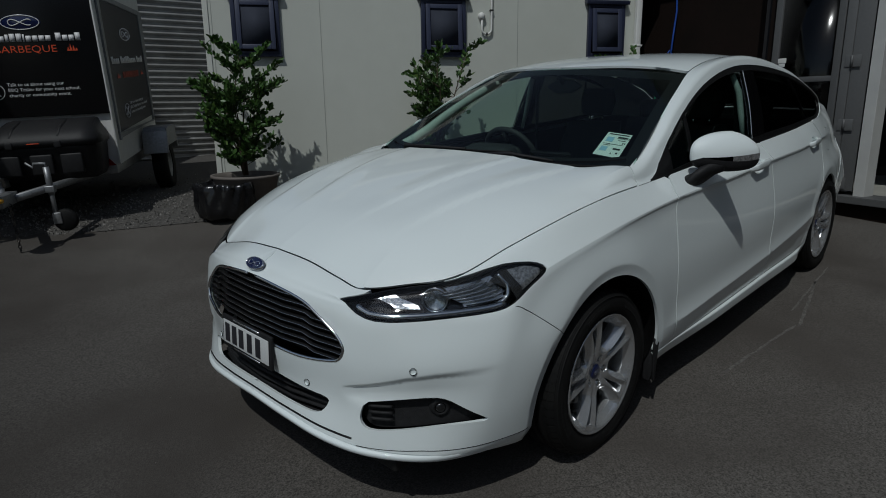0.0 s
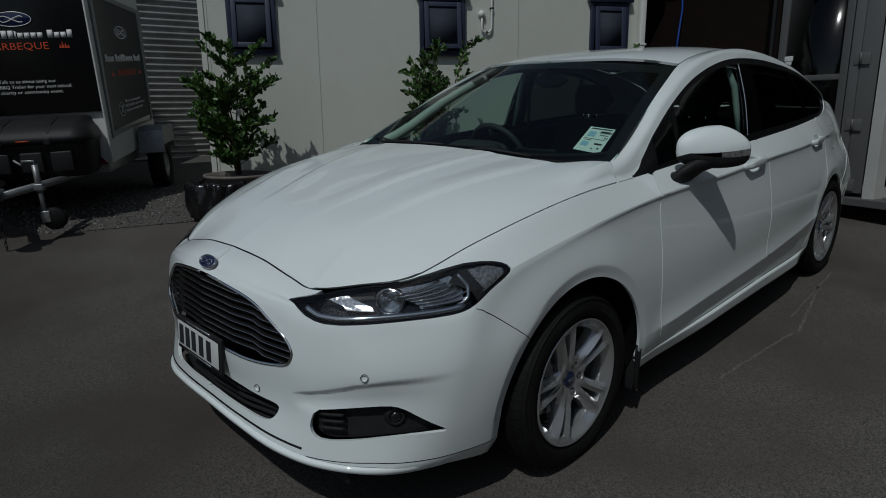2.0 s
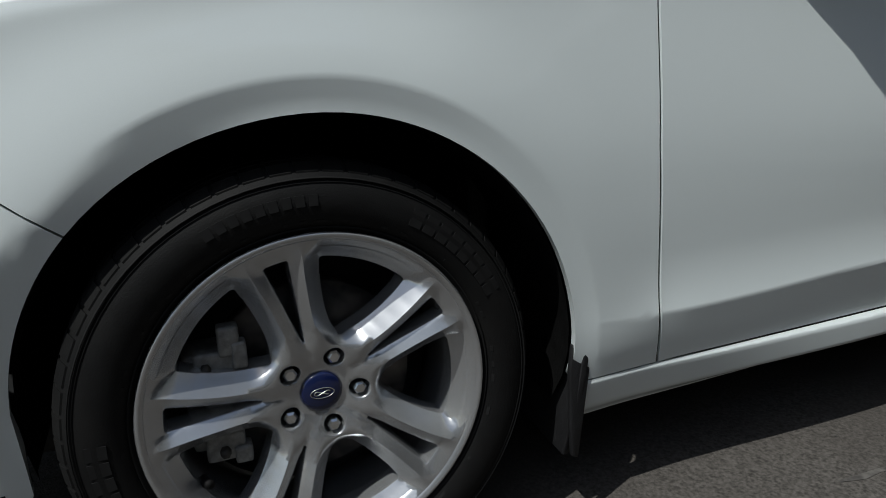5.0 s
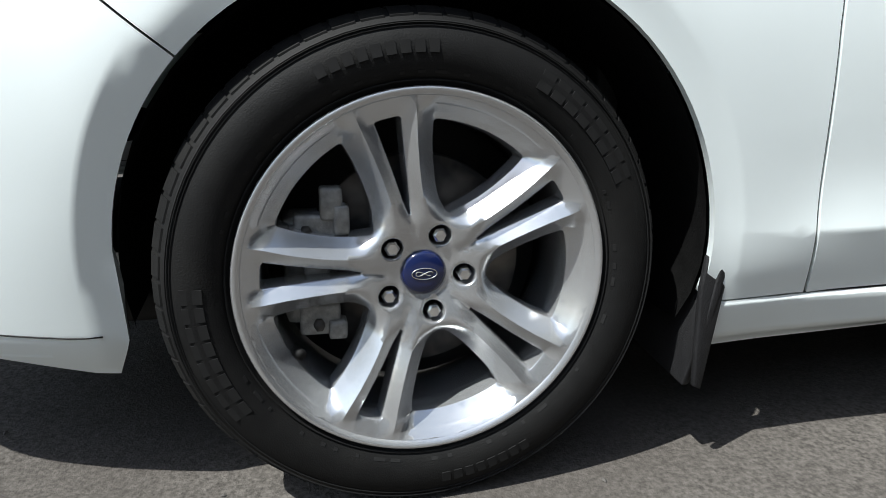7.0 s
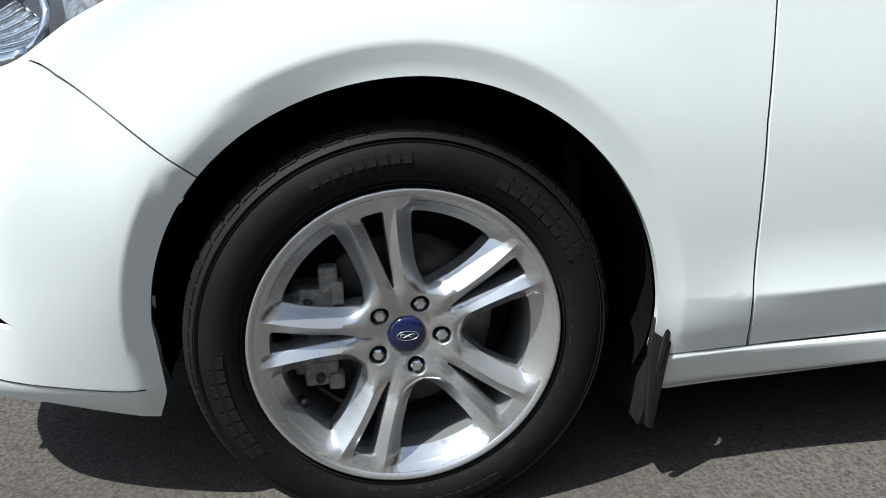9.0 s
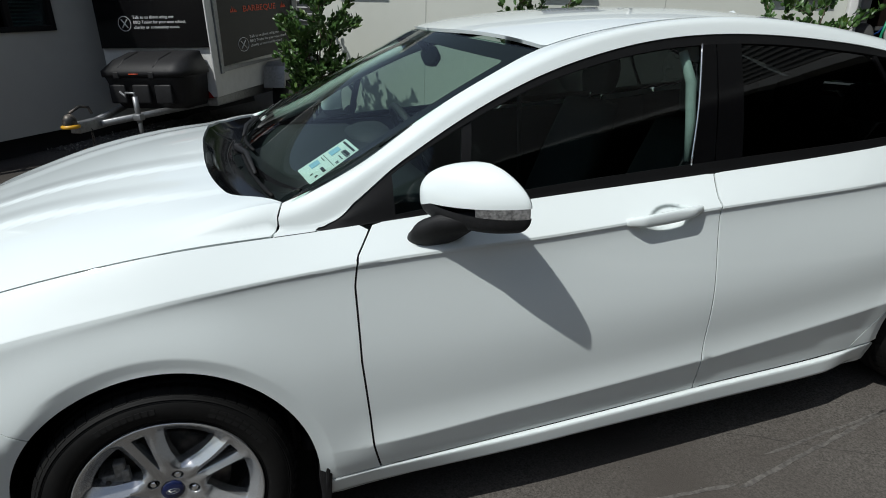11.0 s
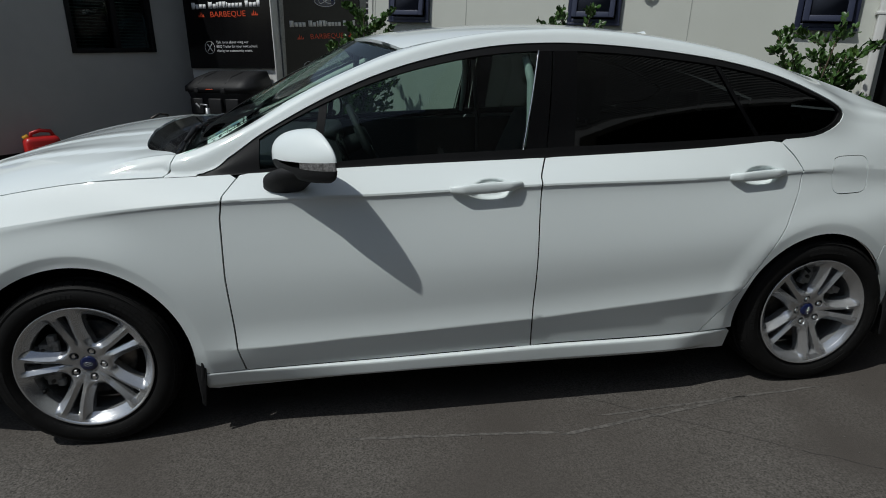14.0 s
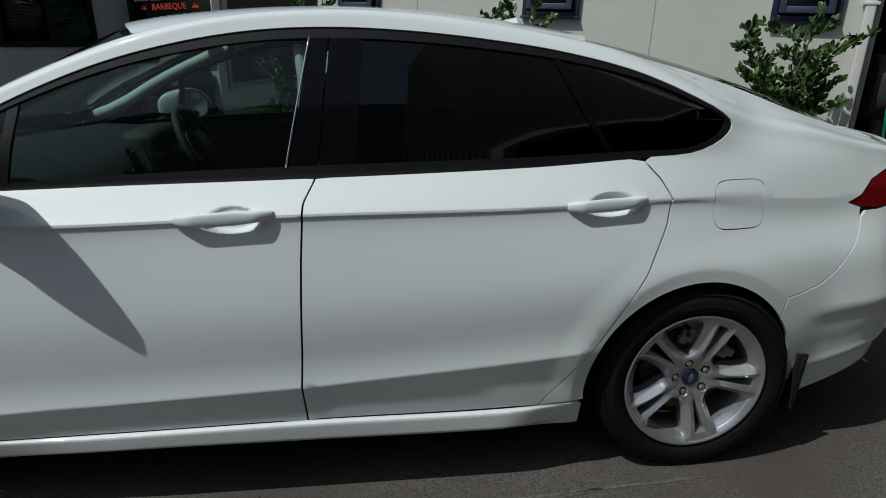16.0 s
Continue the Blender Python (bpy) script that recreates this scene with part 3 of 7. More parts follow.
def line_x(pairs, lo, hi, n=14, shift=0.0):
    """Points (s, v) down a seam given as (z, x) pairs, between two heights, with one on each crease that it crosses."""
    n = 64
    zs, xs = [a for a, _ in pairs], [b for _, b in pairs]
    out = []
    for z in np.linspace(lo, hi, n):
        x = float(np.interp(z, zs, xs)) + shift
        p = (x, v_at(x, z))
        if out:
            q = out[-1]
            cut = [(row - q[1]) / (p[1] - q[1]) for row in (1.97, 2.0, 2.03, 2.07, 2.14, 2.22, 2.30, 4.97, 5.0, 5.03) if (row - q[1]) * (row - p[1]) < 0]
            out += [(q[0] + (p[0] - q[0]) * t, q[1] + (p[1] - q[1]) * t) for t in sorted(cut)]
        out.append(p)
    return out


def arch(c, a0, a1, n=36, grow=0.0):
    cx, cz, r = c
    out = []
    for a in np.linspace(a0, a1, n):
        c, s = math.cos(radians(a)), math.sin(radians(a))
        x, z = cx + (r + grow) * c / (ARCH_K if c > 0 else 1.0), cz + (r + grow) * s
        out.append((x, v_at(x, z)))
    return out


SEAM_A = [(.27, .556), (.37, .536), (.46, .533), (.64, .522), (.85, .524), (.925, .537), (.985, .592)]
SEAM_B = [(.28, 1.627), (.416, 1.621), (.534, 1.63), (.80, 1.644), (.95, 1.656), (1.01, 1.69)]
SEAM_C = [(.287, 2.33), (.498, 2.505), (.715, 2.645), (.848, 2.706), (.925, 2.722), (.98, 2.69), (1.035, 2.64)]
GAP = .0029
HEADLAMP = [(-1.13, 5.25), (-1.045, 4.5), (-.97, 4.27), (-.82, 4.42), (-.68, 4.56), (-.54, 4.5), (-.42, 4.52), (-.345, 4.72), (-.308, 4.98), (-.315, 5.2),
            (-.35, 5.4), (-.445, 5.7), (-.60, 5.985), (-.78, 5.99), (-.93, 5.95), (-1.06, 5.68)]
GRILLE_L = [(-1.6, 5.0), (-1.45, 4.92), (-1.30, 4.72), (-1.22, 4.08), (-1.10, 3.45), (-1.112, 3.08), (-1.155, 2.9), (-1.29, 2.8), (-1.43, 2.93), (-1.6, 2.97)]
LOWER_L = [(-1.6, 2.25), (-1.42, 2.15), (-1.30, 2.04), (-1.195, 2.03), (-1.205, 1.8), (-1.24, 1.54), (-1.33, 1.47), (-1.6, 1.5)]
FOG_L = [(-1.047, 1.80), (-1.022, 2.13), (-.95, 2.18), (-.88, 2.22), (-.782, 2.26), (-.742, 2.22), (-.689, 2.02), (-.638, 1.84), (-.586, 1.685), (-.681, 1.68), (-.771, 1.64), (-.899, 1.57), (-.996, 1.52), (-1.035, 1.60)]


def rounded_off(poly, closed=True, times=1):
    """Corners cut twice, so that an outline runs smoothly; an open one keeps its ends."""
    p = [np.array(q, float) for q in poly]
    for _ in range(times):
        out = [] if closed else [p[0]]
        for i in range(len(p) if closed else len(p) - 1):
            a, b = p[i], p[(i + 1) % len(p)]
            out += [.75 * a + .25 * b, .25 * a + .75 * b]
        p = out if closed else out + [p[-1]]
    return [tuple(float(v) for v in q) for q in p]


HEADLAMP = rounded_off(HEADLAMP)
GRILLE_L, LOWER_L, FOG_L = rounded_off(GRILLE_L, False, 2), rounded_off(LOWER_L, False, 2), rounded_off(FOG_L)


def offset(poly, d, k=(1.0, .13)):
    """Polygon moved outward by d metres (inward where negative)."""
    p = np.array(poly) * np.array(k)
    area = .5 * np.sum(p[:, 0] * np.roll(p[:, 1], -1) - np.roll(p[:, 0], -1) * p[:, 1])
    sg = 1 if area > 0 else -1
    a, b = np.roll(p, 1, 0), np.roll(p, -1, 0)
    t = b - a
    t /= np.linalg.norm(t, axis=1)[:, None] + 1e-9
    n = np.stack([t[:, 1], -t[:, 0]], 1) * sg
    return [tuple(q) for q in (p + n * d) / np.array(k)]


def crease(v, a, b, n=40):
    return [[(s, v + q) for s in np.linspace(a, b, n)] for q in (-.03, .0, .03)]


SCOOPS = [[(cx + .088 * q * math.cos(a), v_at(cx + .088 * q * math.cos(a), cz + .040 * q * math.sin(a))) for a in np.linspace(0, 2 * math.pi, 25)] for cx, cz in ((1.47, .912), (2.54, .914)) for q in (.5, .72, 1.0)]
SIDE_LINES = SCOOPS + crease(5, -.3, 3.3, 90) + crease(2, .3, 2.6, 60) + [[(s, 2 + q) for s in np.linspace(.3, 2.6, 50)] for q in (.07, .14, .22, .30)]
REAR_FLARE = [arch(R_ARCH, 60, 178, 40, g) for g in (.085, .115, .14)]
ARCH_LINES = [arch(c, -2, 178, 60, g) for c in (F_ARCH, R_ARCH) for g in (.020, .037, .047, .062, .085, .115)]
# front bumper: from the centre line back to the wheel arch
bumper_outline = ([(-1.6, 1.1)] + [(s, float(np.interp(s, [-1.1, -.8, -.6, -.42], [1.1, 1.08, .75, .12]))) for s in np.linspace(-1.5, -.42, 12)] + [(-.385, .1), (-.362, 1.0)] + arch(F_ARCH, 176, 137.4, 14)[1:]
                  + [(-.40 - .001, 3.584), (-.45, 3.83), (-.515, 4.24)] + [(a, b) for a, b in offset(HEADLAMP, .003)[10::-1]]
                  + [offset(HEADLAMP, .003)[k] for k in (31, 30, 29, 28)] + [(-.955, 5.99)] + [(s, 5.99) for s in (-1.0, -1.05, -1.1, -1.2, -1.3, -1.4, -1.5, -1.6)])
skin("front_bumper", sheet, bumper_outline[:-1] + [(-1.6, 5.99), (-1.6, 5.0)] + GRILLE_L[1:-1] + [(-1.6, 2.97), (-1.6, 2.25)] + LOWER_L[1:-1] + [(-1.6, 1.5)],
     [FOG_L], PAINT, car, step=.02, both=True, lines=ARCH_LINES[:6] + [[(s, float(np.interp(s, *BROW)) * (1 - q) + 2.12 * q) for s in np.linspace(-1.12, -.58, 28)] for q in (0, .13, .28, .5)], label="white front bumper with grille openings")

REAR_CORNER = [(2.74, 6.0), (2.79, 6.04), (2.83, 6.15), (2.862, 6.33), (2.888, 6.57), (2.91, 6.86), (2.926, 7.15), (2.932, 7.38), (2.925, 7.58), (2.902, 7.76), (2.862, 7.9), (2.81, 7.97), (2.75, 8.0)]
for sd in (1, -1):
    tops = [(s, 5.986) for s in np.linspace(-.585, .335, 26)] + [(float(a), float(b)) for a, b in CORNER_SV[1:]] + [(.52, 10.0), (.552, 10.0), (.552, 8.0), (.54, 7.9), (.48, 7.2), (.447, 6.05), (.46, 5.99), (.56, 5.99)]
    fender = (tops + line_x(SEAM_A, .975, .276, 16, -GAP) + [(.54, 1.02), (.40, 1.02)]
              + arch(F_ARCH, -6, 137, 40) + [(-.40 + .001, 3.596), (-.448, 3.85), (-.513, 4.26)]
              + [(a, b) for a, b in offset(HEADLAMP, .003)[10:25]])
    skin("front_fender", sheet, fender, [], PAINT, car, step=.022, side=sd, lines=SIDE_LINES + ARCH_LINES[:6])
    skin("front_door", sheet, line_x(SEAM_A, .276, .983, 18, GAP) + [(s, 5.985) for s in np.linspace(.62, 1.66, 16)]
         + line_x(SEAM_B, 1.003, .288, 14, -GAP) + [(s, 1.03) for s in np.linspace(1.55, .6, 12)], [], PAINT, car, step=.022, thick=.005, side=sd, lines=SIDE_LINES)
    skin("rear_door", sheet, line_x(SEAM_B, .291, 1.003, 14, GAP) + [(s, 5.985) for s in np.linspace(1.72, 2.6, 14)]
         + line_x(SEAM_C, 1.03, .29, 18, -GAP) + [(s, 1.03) for s in np.linspace(2.25, 1.66, 8)], [], PAINT, car, step=.022, thick=.005, side=sd, lines=SIDE_LINES + REAR_FLARE)
    def skirt(a, b):
        q = sheet(a, b)
        q[..., 1] += (.013 * smooth(1.0, .90, b) + .024 * np.clip((1 - b) / .7, 0, 1) * smooth(0.0, .30, b) - .006 * smooth(.3, 0, b)) * smooth(.37, .42, a) * (.25 + .75 * smooth(.42, 1.1, a)) * (1 - smooth(2.2, 2.46, a))
        return q
    skin("sill", skirt, [(s, .99) for s in np.linspace(.39, 2.46, 24)] + [(2.474, .9), (2.474, 0.0)] + [(s, 0.0) for s in np.linspace(2.4, .44, 22)] + [(.405, .1)],
         [], PAINT, car, step=.014, side=sd, lines=[[(s, v) for s in np.linspace(.42, 2.45, 40)] for v in (.905, .945)])
    FUEL = [(2.866 + .075 * 1 + .084 * math.copysign(abs(math.cos(a)) ** .45, math.cos(a)), .897 + .074 * math.copysign(abs(math.sin(a)) ** .45, math.sin(a)))
            for a in np.linspace(0, 2 * math.pi, 28, endpoint=False)]
    FUEL = [(x, v_at(x, z)) for x, z in FUEL]
    WINDOW = [(.448, 6.05), (.5, 6.01), (.58, 6.0), (.9, 6.0), (1.3, 6.0), (1.69, 6.0), (2.1, 6.0), (2.45, 6.0), (2.66, 6.0)] + REAR_CORNER + [(2.6, 8.0), (2.3, 8.0), (1.95, 8.0), (1.6, 8.0), (1.25, 8.0), (.95, 8.0), (.7, 8.0), (.54, 7.9), (.48, 7.2)]
    # pillars, roof rail and rear quarter are one pressing
    rear_edge = [(3.12, 2.45), (3.17, 2.5), (3.215, 2.57), (3.255, 2.68), (3.29, 2.82), (3.32, 2.99), (3.345, 3.18), (3.368, 3.4), (3.387, 3.6), (3.40, 3.78)]
    quarter = (line_x(SEAM_C, .287, 1.03, 18, GAP) + [(2.665, 6.0)] + REAR_CORNER
               + [(s, 8.0) for s in np.linspace(2.66, .55, 46)]
               + [(s, 10.0) for s in np.linspace(.55, 3.62, 66)] + [(3.66, 8.0), (3.69, 6.4), (3.67, 6.02), (3.5, 5.47), (3.36, 4.6), (3.352, 4.5), (3.41, 4.07), (3.40, 3.82)]
               + rear_edge[-2::-1] + arch(R_ARCH, 39, 180, 34) + [(2.478, 1.05), (2.40, 1.05)])
    skin("rear_quarter", sheet, quarter, [FUEL], PAINT, car, step=.024, side=sd, lines=SIDE_LINES + ARCH_LINES[6:] + REAR_FLARE)
    skin("fuel_flap", sheet, offset(FUEL, -.0025), [], PAINT, car, step=.02, side=sd)
    LAMP = [(3.358, 4.55), (3.50, 5.40), (3.66, 5.95), (3.95, 5.95), (3.98, 4.5), (3.75, 4.02), (3.50, 3.95), (3.42, 4.1)]
    skin("tail_lamp", sheet, LAMP, [], RED_LENS, car, step=.03, side=sd, inset=.003, label="red tail lamp")
skin("rear_bumper", sheet, [(3.12, 2.425), (3.171, 2.475), (3.217, 2.547), (3.258, 2.66), (3.293, 2.805), (3.3235, 2.98), (3.3485, 3.17), (3.371, 3.39), (3.390, 3.59), (3.405, 3.79), (3.44, 3.93), (3.5, 3.91), (3.75, 3.97), (4.4, 4.1), (4.4, 0.0)]
     + [(s, 0.0) for s in np.linspace(4.2, 3.22, 9)] + [(3.185, 1.0)] + arch(R_ARCH, 14, 38, 8), [], PAINT, car, step=.03, both=True, inset=-.001,
     lines=[[(s, v) for s in np.linspace(3.2, 3.9, 30)] for v in (.92, 1.0, 1.08, 1.2, 1.98, 2.1, 2.2, 2.35, 2.5)])
skin("boot_lid", sheet, [(3.99, 4.5), (3.96, 6.02), (3.68, 6.05), (3.70, 6.4), (3.67, 8.0), (3.63, 10.0), (4.4, 10.0), (4.4, 4.15)], [], PAINT, car, step=.03, both=True)

# bonnet, roof and screens are height fields or lofts seen from above
def top_of(fn):
    return lambda x, y: np.stack([x, y, fn(x, y)], -1)


BONNET_LINES = [[(float(x), float(bonnet_edge(x)[0]) - d) for x in np.linspace(-.62, .335, 60)] for d in (.0125, .020, .030, .044)]
edge_s = np.linspace(-1.02, .335, 90)
edge_p = hermite(*F_BELT, edge_s)
front_p = hermite(*F_BELT, np.linspace(-1.6, -1.04, 14))
bon = [(float(x) + .0026, float(y)) for x, y, _ in front_p] + [(float(x) + (.003 if x < -.55 else 0), float(y) - (.0035 if x < -.55 else .0030)) for x, y, _ in edge_p]
bon += [(float(a) - .0035, float(b) - .0015) for a, b, _ in CORNER if b < .829] + [(float(cowl_x(y)), float(y)) for y in np.linspace(.758, 0, 40)]
skin("bonnet", top_of(bonnet), bon, [], PAINT, car, step=.015, both=True, stretch=(1, 1), lines=BONNET_LINES, label="white bonnet with pressed creases")
rf_x = np.linspace(1.19, 2.62, 30)
rf = [(1.015 + .165 * (y / .62) ** 2, y) for y in np.linspace(0, .612, 12)] + [(float(x), float(roof_edge(x)[0]) - .004) for x in rf_x] + [(2.60 - .10 * (y / .57) ** 2 + .02, y) for y in np.linspace(.56, 0, 8)]
skin("roof_panel", top_of(roof), rf, [], PAINT, car, step=.03, both=True, stretch=(1, 1))


def rear_screen(w, t):
    w, t = np.asarray(w, float), np.asarray(t, float)
    top = np.stack([2.62 - .10 * w * w, .555 * w, np.interp(2.6, ROOF_C[0], ROOF_C[1]) - .055 * w * w - .01], -1)
    low = np.stack([3.66 - .22 * w * w, .56 * w, 1.06 + .015 * w * w], -1)
    p = top + (low - top) * t[..., None]
    p[..., 2] += .03 * 4 * t * (1 - t)
    return p


skin("rear_window", rear_screen, [(-1, 0), (1, 0), (1, 1), (-1, 1)], [], GLASS_DARK, car, step=.06, stretch=(.56, 1.0), thick=.004, label="dark tinted rear window")
skin("windscreen", screen, [(-1, .0), (1, .0), (1, 1), (-1, 1)], [], GLASS, car, step=.05, stretch=(.7, 1.0), thick=.004, label="green tinted windscreen")

# side windows: black surround, glass, gloss pillars
for sd in (1, -1):
    def clip_s(poly, lo, hi):
        """Cut a polygon to lo <= line <= hi, the lines given as s at rows 6 and 8."""
        def cut(pts, f):
            out = []
            for i in range(len(pts)):
                a, b = pts[i], pts[(i + 1) % len(pts)]
                fa, fb = f(a), f(b)
                if fa >= 0:
                    out.append(a)
                if fa * fb < 0:
                    t = fa / (fa - fb)
                    out.append((a[0] + (b[0] - a[0]) * t, a[1] + (b[1] - a[1]) * t))
            return out
        if lo:
            poly = cut(poly, lambda p: p[0] - (lo[0] + (lo[1] - lo[0]) * (p[1] - 6) / 2))
        if hi:
            poly = cut(poly, lambda p: (hi[0] + (hi[1] - hi[0]) * (p[1] - 6) / 2) - p[0])
        return poly
    ring_in = offset(WINDOW, -.022)
    skin("window_surround", sheet, WINDOW, [clip_s(ring_in, (.66, .66), None)], BLACK_TRIM, car, step=.02, inset=.004, side=sd, label="satin black window surround")
    base = ring_in
    skin("front_quarter_glass", sheet, clip_s(base, (.655, .655), (.835, .875)), [], GLASS_SIDE, car, step=.03, inset=.012, side=sd, thick=.003)
    skin("glass_divider", sheet, clip_s(base, (.835, .875), (.865, .905)), [], BLACK_TRIM, car, step=.03, inset=.008, side=sd)
    skin("front_door_glass", sheet, clip_s(base, (.865, .905), (1.61, 1.69)), [], GLASS_SIDE, car, step=.04, inset=.012, side=sd, thick=.003)
    skin("front_door_pillar", sheet, clip_s(base, (1.61, 1.69), (1.69, 1.74)), [], BLACK_GLOSS, car, step=.03, inset=.004, side=sd, label="gloss black door pillar")
    skin("rear_door_pillar", sheet, clip_s(base, (1.695, 1.745), (1.80, 1.835)), [], BLACK_GLOSS, car, step=.03, inset=.004, side=sd, label="gloss black door pillar")
    skin("rear_door_glass", sheet, clip_s(base, (1.80, 1.835), (2.552, 2.367)), [], GLASS_DARK, car, step=.04, inset=.012, side=sd, thick=.003, label="dark privacy glass")
    skin("glass_divider", sheet, clip_s(base, (2.552, 2.367), (2.570, 2.385)), [], BLACK_GLOSS, car, step=.03, inset=.006, side=sd)
    skin("rear_quarter_glass", sheet, clip_s(base, (2.570, 2.385), None), [], GLASS_DARK, car, step=.04, inset=.012, side=sd, thick=.003, label="dark privacy glass")

# ---------- inner shell, liners and floor of the car ----------
for sd in (1, -1):
    shell = ([(-.36, 1.0)] + arch(F_ARCH, 176, -6, 30, .004) + [(.42, .05)] + [(s, .02) for s in np.linspace(.6, 2.4, 14)] + [(2.47, .6)]
             + arch(R_ARCH, 180, 14, 30, .004) + [(3.2, .3), (3.5, .3), (4.3, .3), (4.3, 5.2), (3.6, 5.6), (3.4, 5.7), (3.0, 5.8), (2.7, 5.8)] + [(s, 5.72) for s in np.linspace(2.5, .5, 16)]
             + [(.3, 5.8), (-.3, 5.8), (-.5, 5.5), (-.5, 4.3)])
    skin("inner_panel", sheet, shell, [], DARK_HOLE, car, step=.06, inset=.017, thick=0, side=sd)
    for c, lo in ((F_ARCH, -14), (R_ARCH, -10)):
        bm = bmesh.new()
        prev = None
        for a in np.linspace(lo, 190, 30):
            ca, sa = math.cos(radians(a)), math.sin(radians(a))
            row = []
            for y, k in ((.905, .999), (.875, 1.02), (.60, 1.05), (.56, .6), (.56, .2)):
                x, z = c[0] + c[2] * k * ca / (ARCH_K if ca > 0 else 1), c[1] + c[2] * k * sa
                yy = y if k != .999 else float(sheet(np.array([x]), np.array([v_at(x, max(z, .2))]))[0, 1]) - .017
                if len(row) == 1:
                    yy = min(yy, abs(row[0].co.y) - .03)
                row.append(bm.verts.new((x, -sd * yy, z)))
            if prev:
                for i in range(4):
                    bm.faces.new((prev[i], row[i], row[i + 1], prev[i + 1]))
            prev = row
        part("arch_liner", bm, LINER, car, "black felt wheel arch liner")
bm = bmesh.new()
box(bm, (-.80, -.62, .19), (3.6, .62, .24), .01)
for x in (-.1, 2.75):
    box(bm, (x - .12, -.6, .22), (x + .12, .6, .34), .03)
part("underbody", bm, DARK_HOLE, car)
bm = bmesh.new()
q = hermite(*F_BOTTOM, np.linspace(-1.6, -.5, 24))
bm.faces.new([bm.verts.new((a + .015, -b * .985, c + .018)) for a, b, c in q] + [bm.verts.new((a + .015, b * .985, c + .018)) for a, b, c in q[:0:-1]])
part("undertray", bm, DARK_HOLE, car, shade=False)
part("radiator", boxed((-.76, -.48, .30), (-.72, .48, .74), .01), DARK_HOLE, car)
part("firewall", boxed((.30, -.72, .24), (.34, .72, .98), .01), DARK_HOLE, car)

# ---------- nose ----------
def along(poly_low, poly_high, n):
    return [tuple(np.array(poly_low) + (np.array(poly_high) - np.array(poly_low)) * i / (n - 1)) for i in range(n)]


def mirrored(bm):
    """Add the mirror image of all that is in bm."""
    r = bmesh.ops.duplicate(bm, geom=bm.verts[:] + bm.edges[:] + bm.faces[:])
    vs = [g for g in r["geom"] if isinstance(g, bmesh.types.BMVert)]
    for v in vs:
        v.co.y *= -1
    bmesh.ops.reverse_faces(bm, faces=[g for g in r["geom"] if isinstance(g, bmesh.types.BMFace)])
    return bm


grille = skin("grille", lambda u, v: sheet(u, v) + np.array([.055, 0, 0]), GRILLE_L, [], DARK_HOLE, car, step=.05, both=True, thick=0, label="black grille with bright horizontal bars")
BARS = 8
for i in range(BARS):
    z = .575 + i * .0235
    ends = np.interp(z, [.56, .60, .64, .70, .765], [.43, .478, .465, .40, .27])
    bm = bmesh.new()
    pts = []
    ys = np.linspace(-ends, ends, 33)
    for y in ys:
        ay = abs(y)
        x = float(np.interp(ay, [0, .2, .35, .5], [-.925, -.915, -.882, -.845])) + .012 + .018 * float(smooth(.60, .78, z))
        kink = .013 * float(smooth(.30, .335, ay)) if z < .74 else .006 * float(smooth(.30, .335, ay))
        pts.append((x, -y, z + .014 - .02 * (ay / .5) ** 2 - kink))
    prof = [(-.013, .001), (-.006, .004), (.012, .0035), (.012, -.003), (-.010, -.0025)]
    rows = [[bm.verts.new((p[0] + a, p[1], p[2] + b)) for a, b in prof] for p in pts]
    for a, b in zip(rows, rows[1:]):
        for k in range(5):
            bm.faces.new((a[k], a[(k + 1) % 5], b[(k + 1) % 5], b[k]))
    part("grille_bar", bm, GRILLE, grille)
    part("bar_edge", tube(bmesh.new(), [Vector((p[0] - .0125, p[1], p[2] + .0018)) for p in pts], .0011, 5), CHROME, grille, "thin bright bar edge")
bm = bmesh.new()
rim = [(s, v) for s, v in offset(GRILLE_L, -.006) if s > -1.597]
rp = sheet(np.array([a for a, _ in dense(rim, .03)][:-1]), np.array([b for _, b in dense(rim, .03)][:-1]))
keep = [tuple(p) for p in rp if p[1] > .012]
tube(bm, [(p[0] + .002, -p[1], p[2]) for p in keep], .006, 6)
mirrored(bm)
part("grille_surround", bm, CHROME, grille, "thin chrome surround")
lower = skin("lower_grille", lambda u, v: sheet(u, v) + np.array([.05, 0, 0]), LOWER_L, [], DARK_HOLE, car, step=.05, both=True, thick=0, label="black lower intake")
for z in (.33, .355, .38, .405):
    bm = bmesh.new()
    half = .385
    pts = [(float(np.interp(abs(y), [0, .2, .4], [-.925, -.915, -.87])) + .02, y, z) for y in np.linspace(-half, half, 21)]
    rows = [[bm.verts.new((p[0] + a, p[1], p[2] + b)) for a, b in ((-.012, 0), (0, .006), (.02, .005), (.02, -.005), (0, -.006))] for p in pts]
    for a, b in zip(rows, rows[1:]):
        for k in range(5):
            bm.faces.new((a[k], a[(k + 1) % 5], b[(k + 1) % 5], b[k]))
    part("intake_bar", bm, BLACK_PLASTIC, lower)
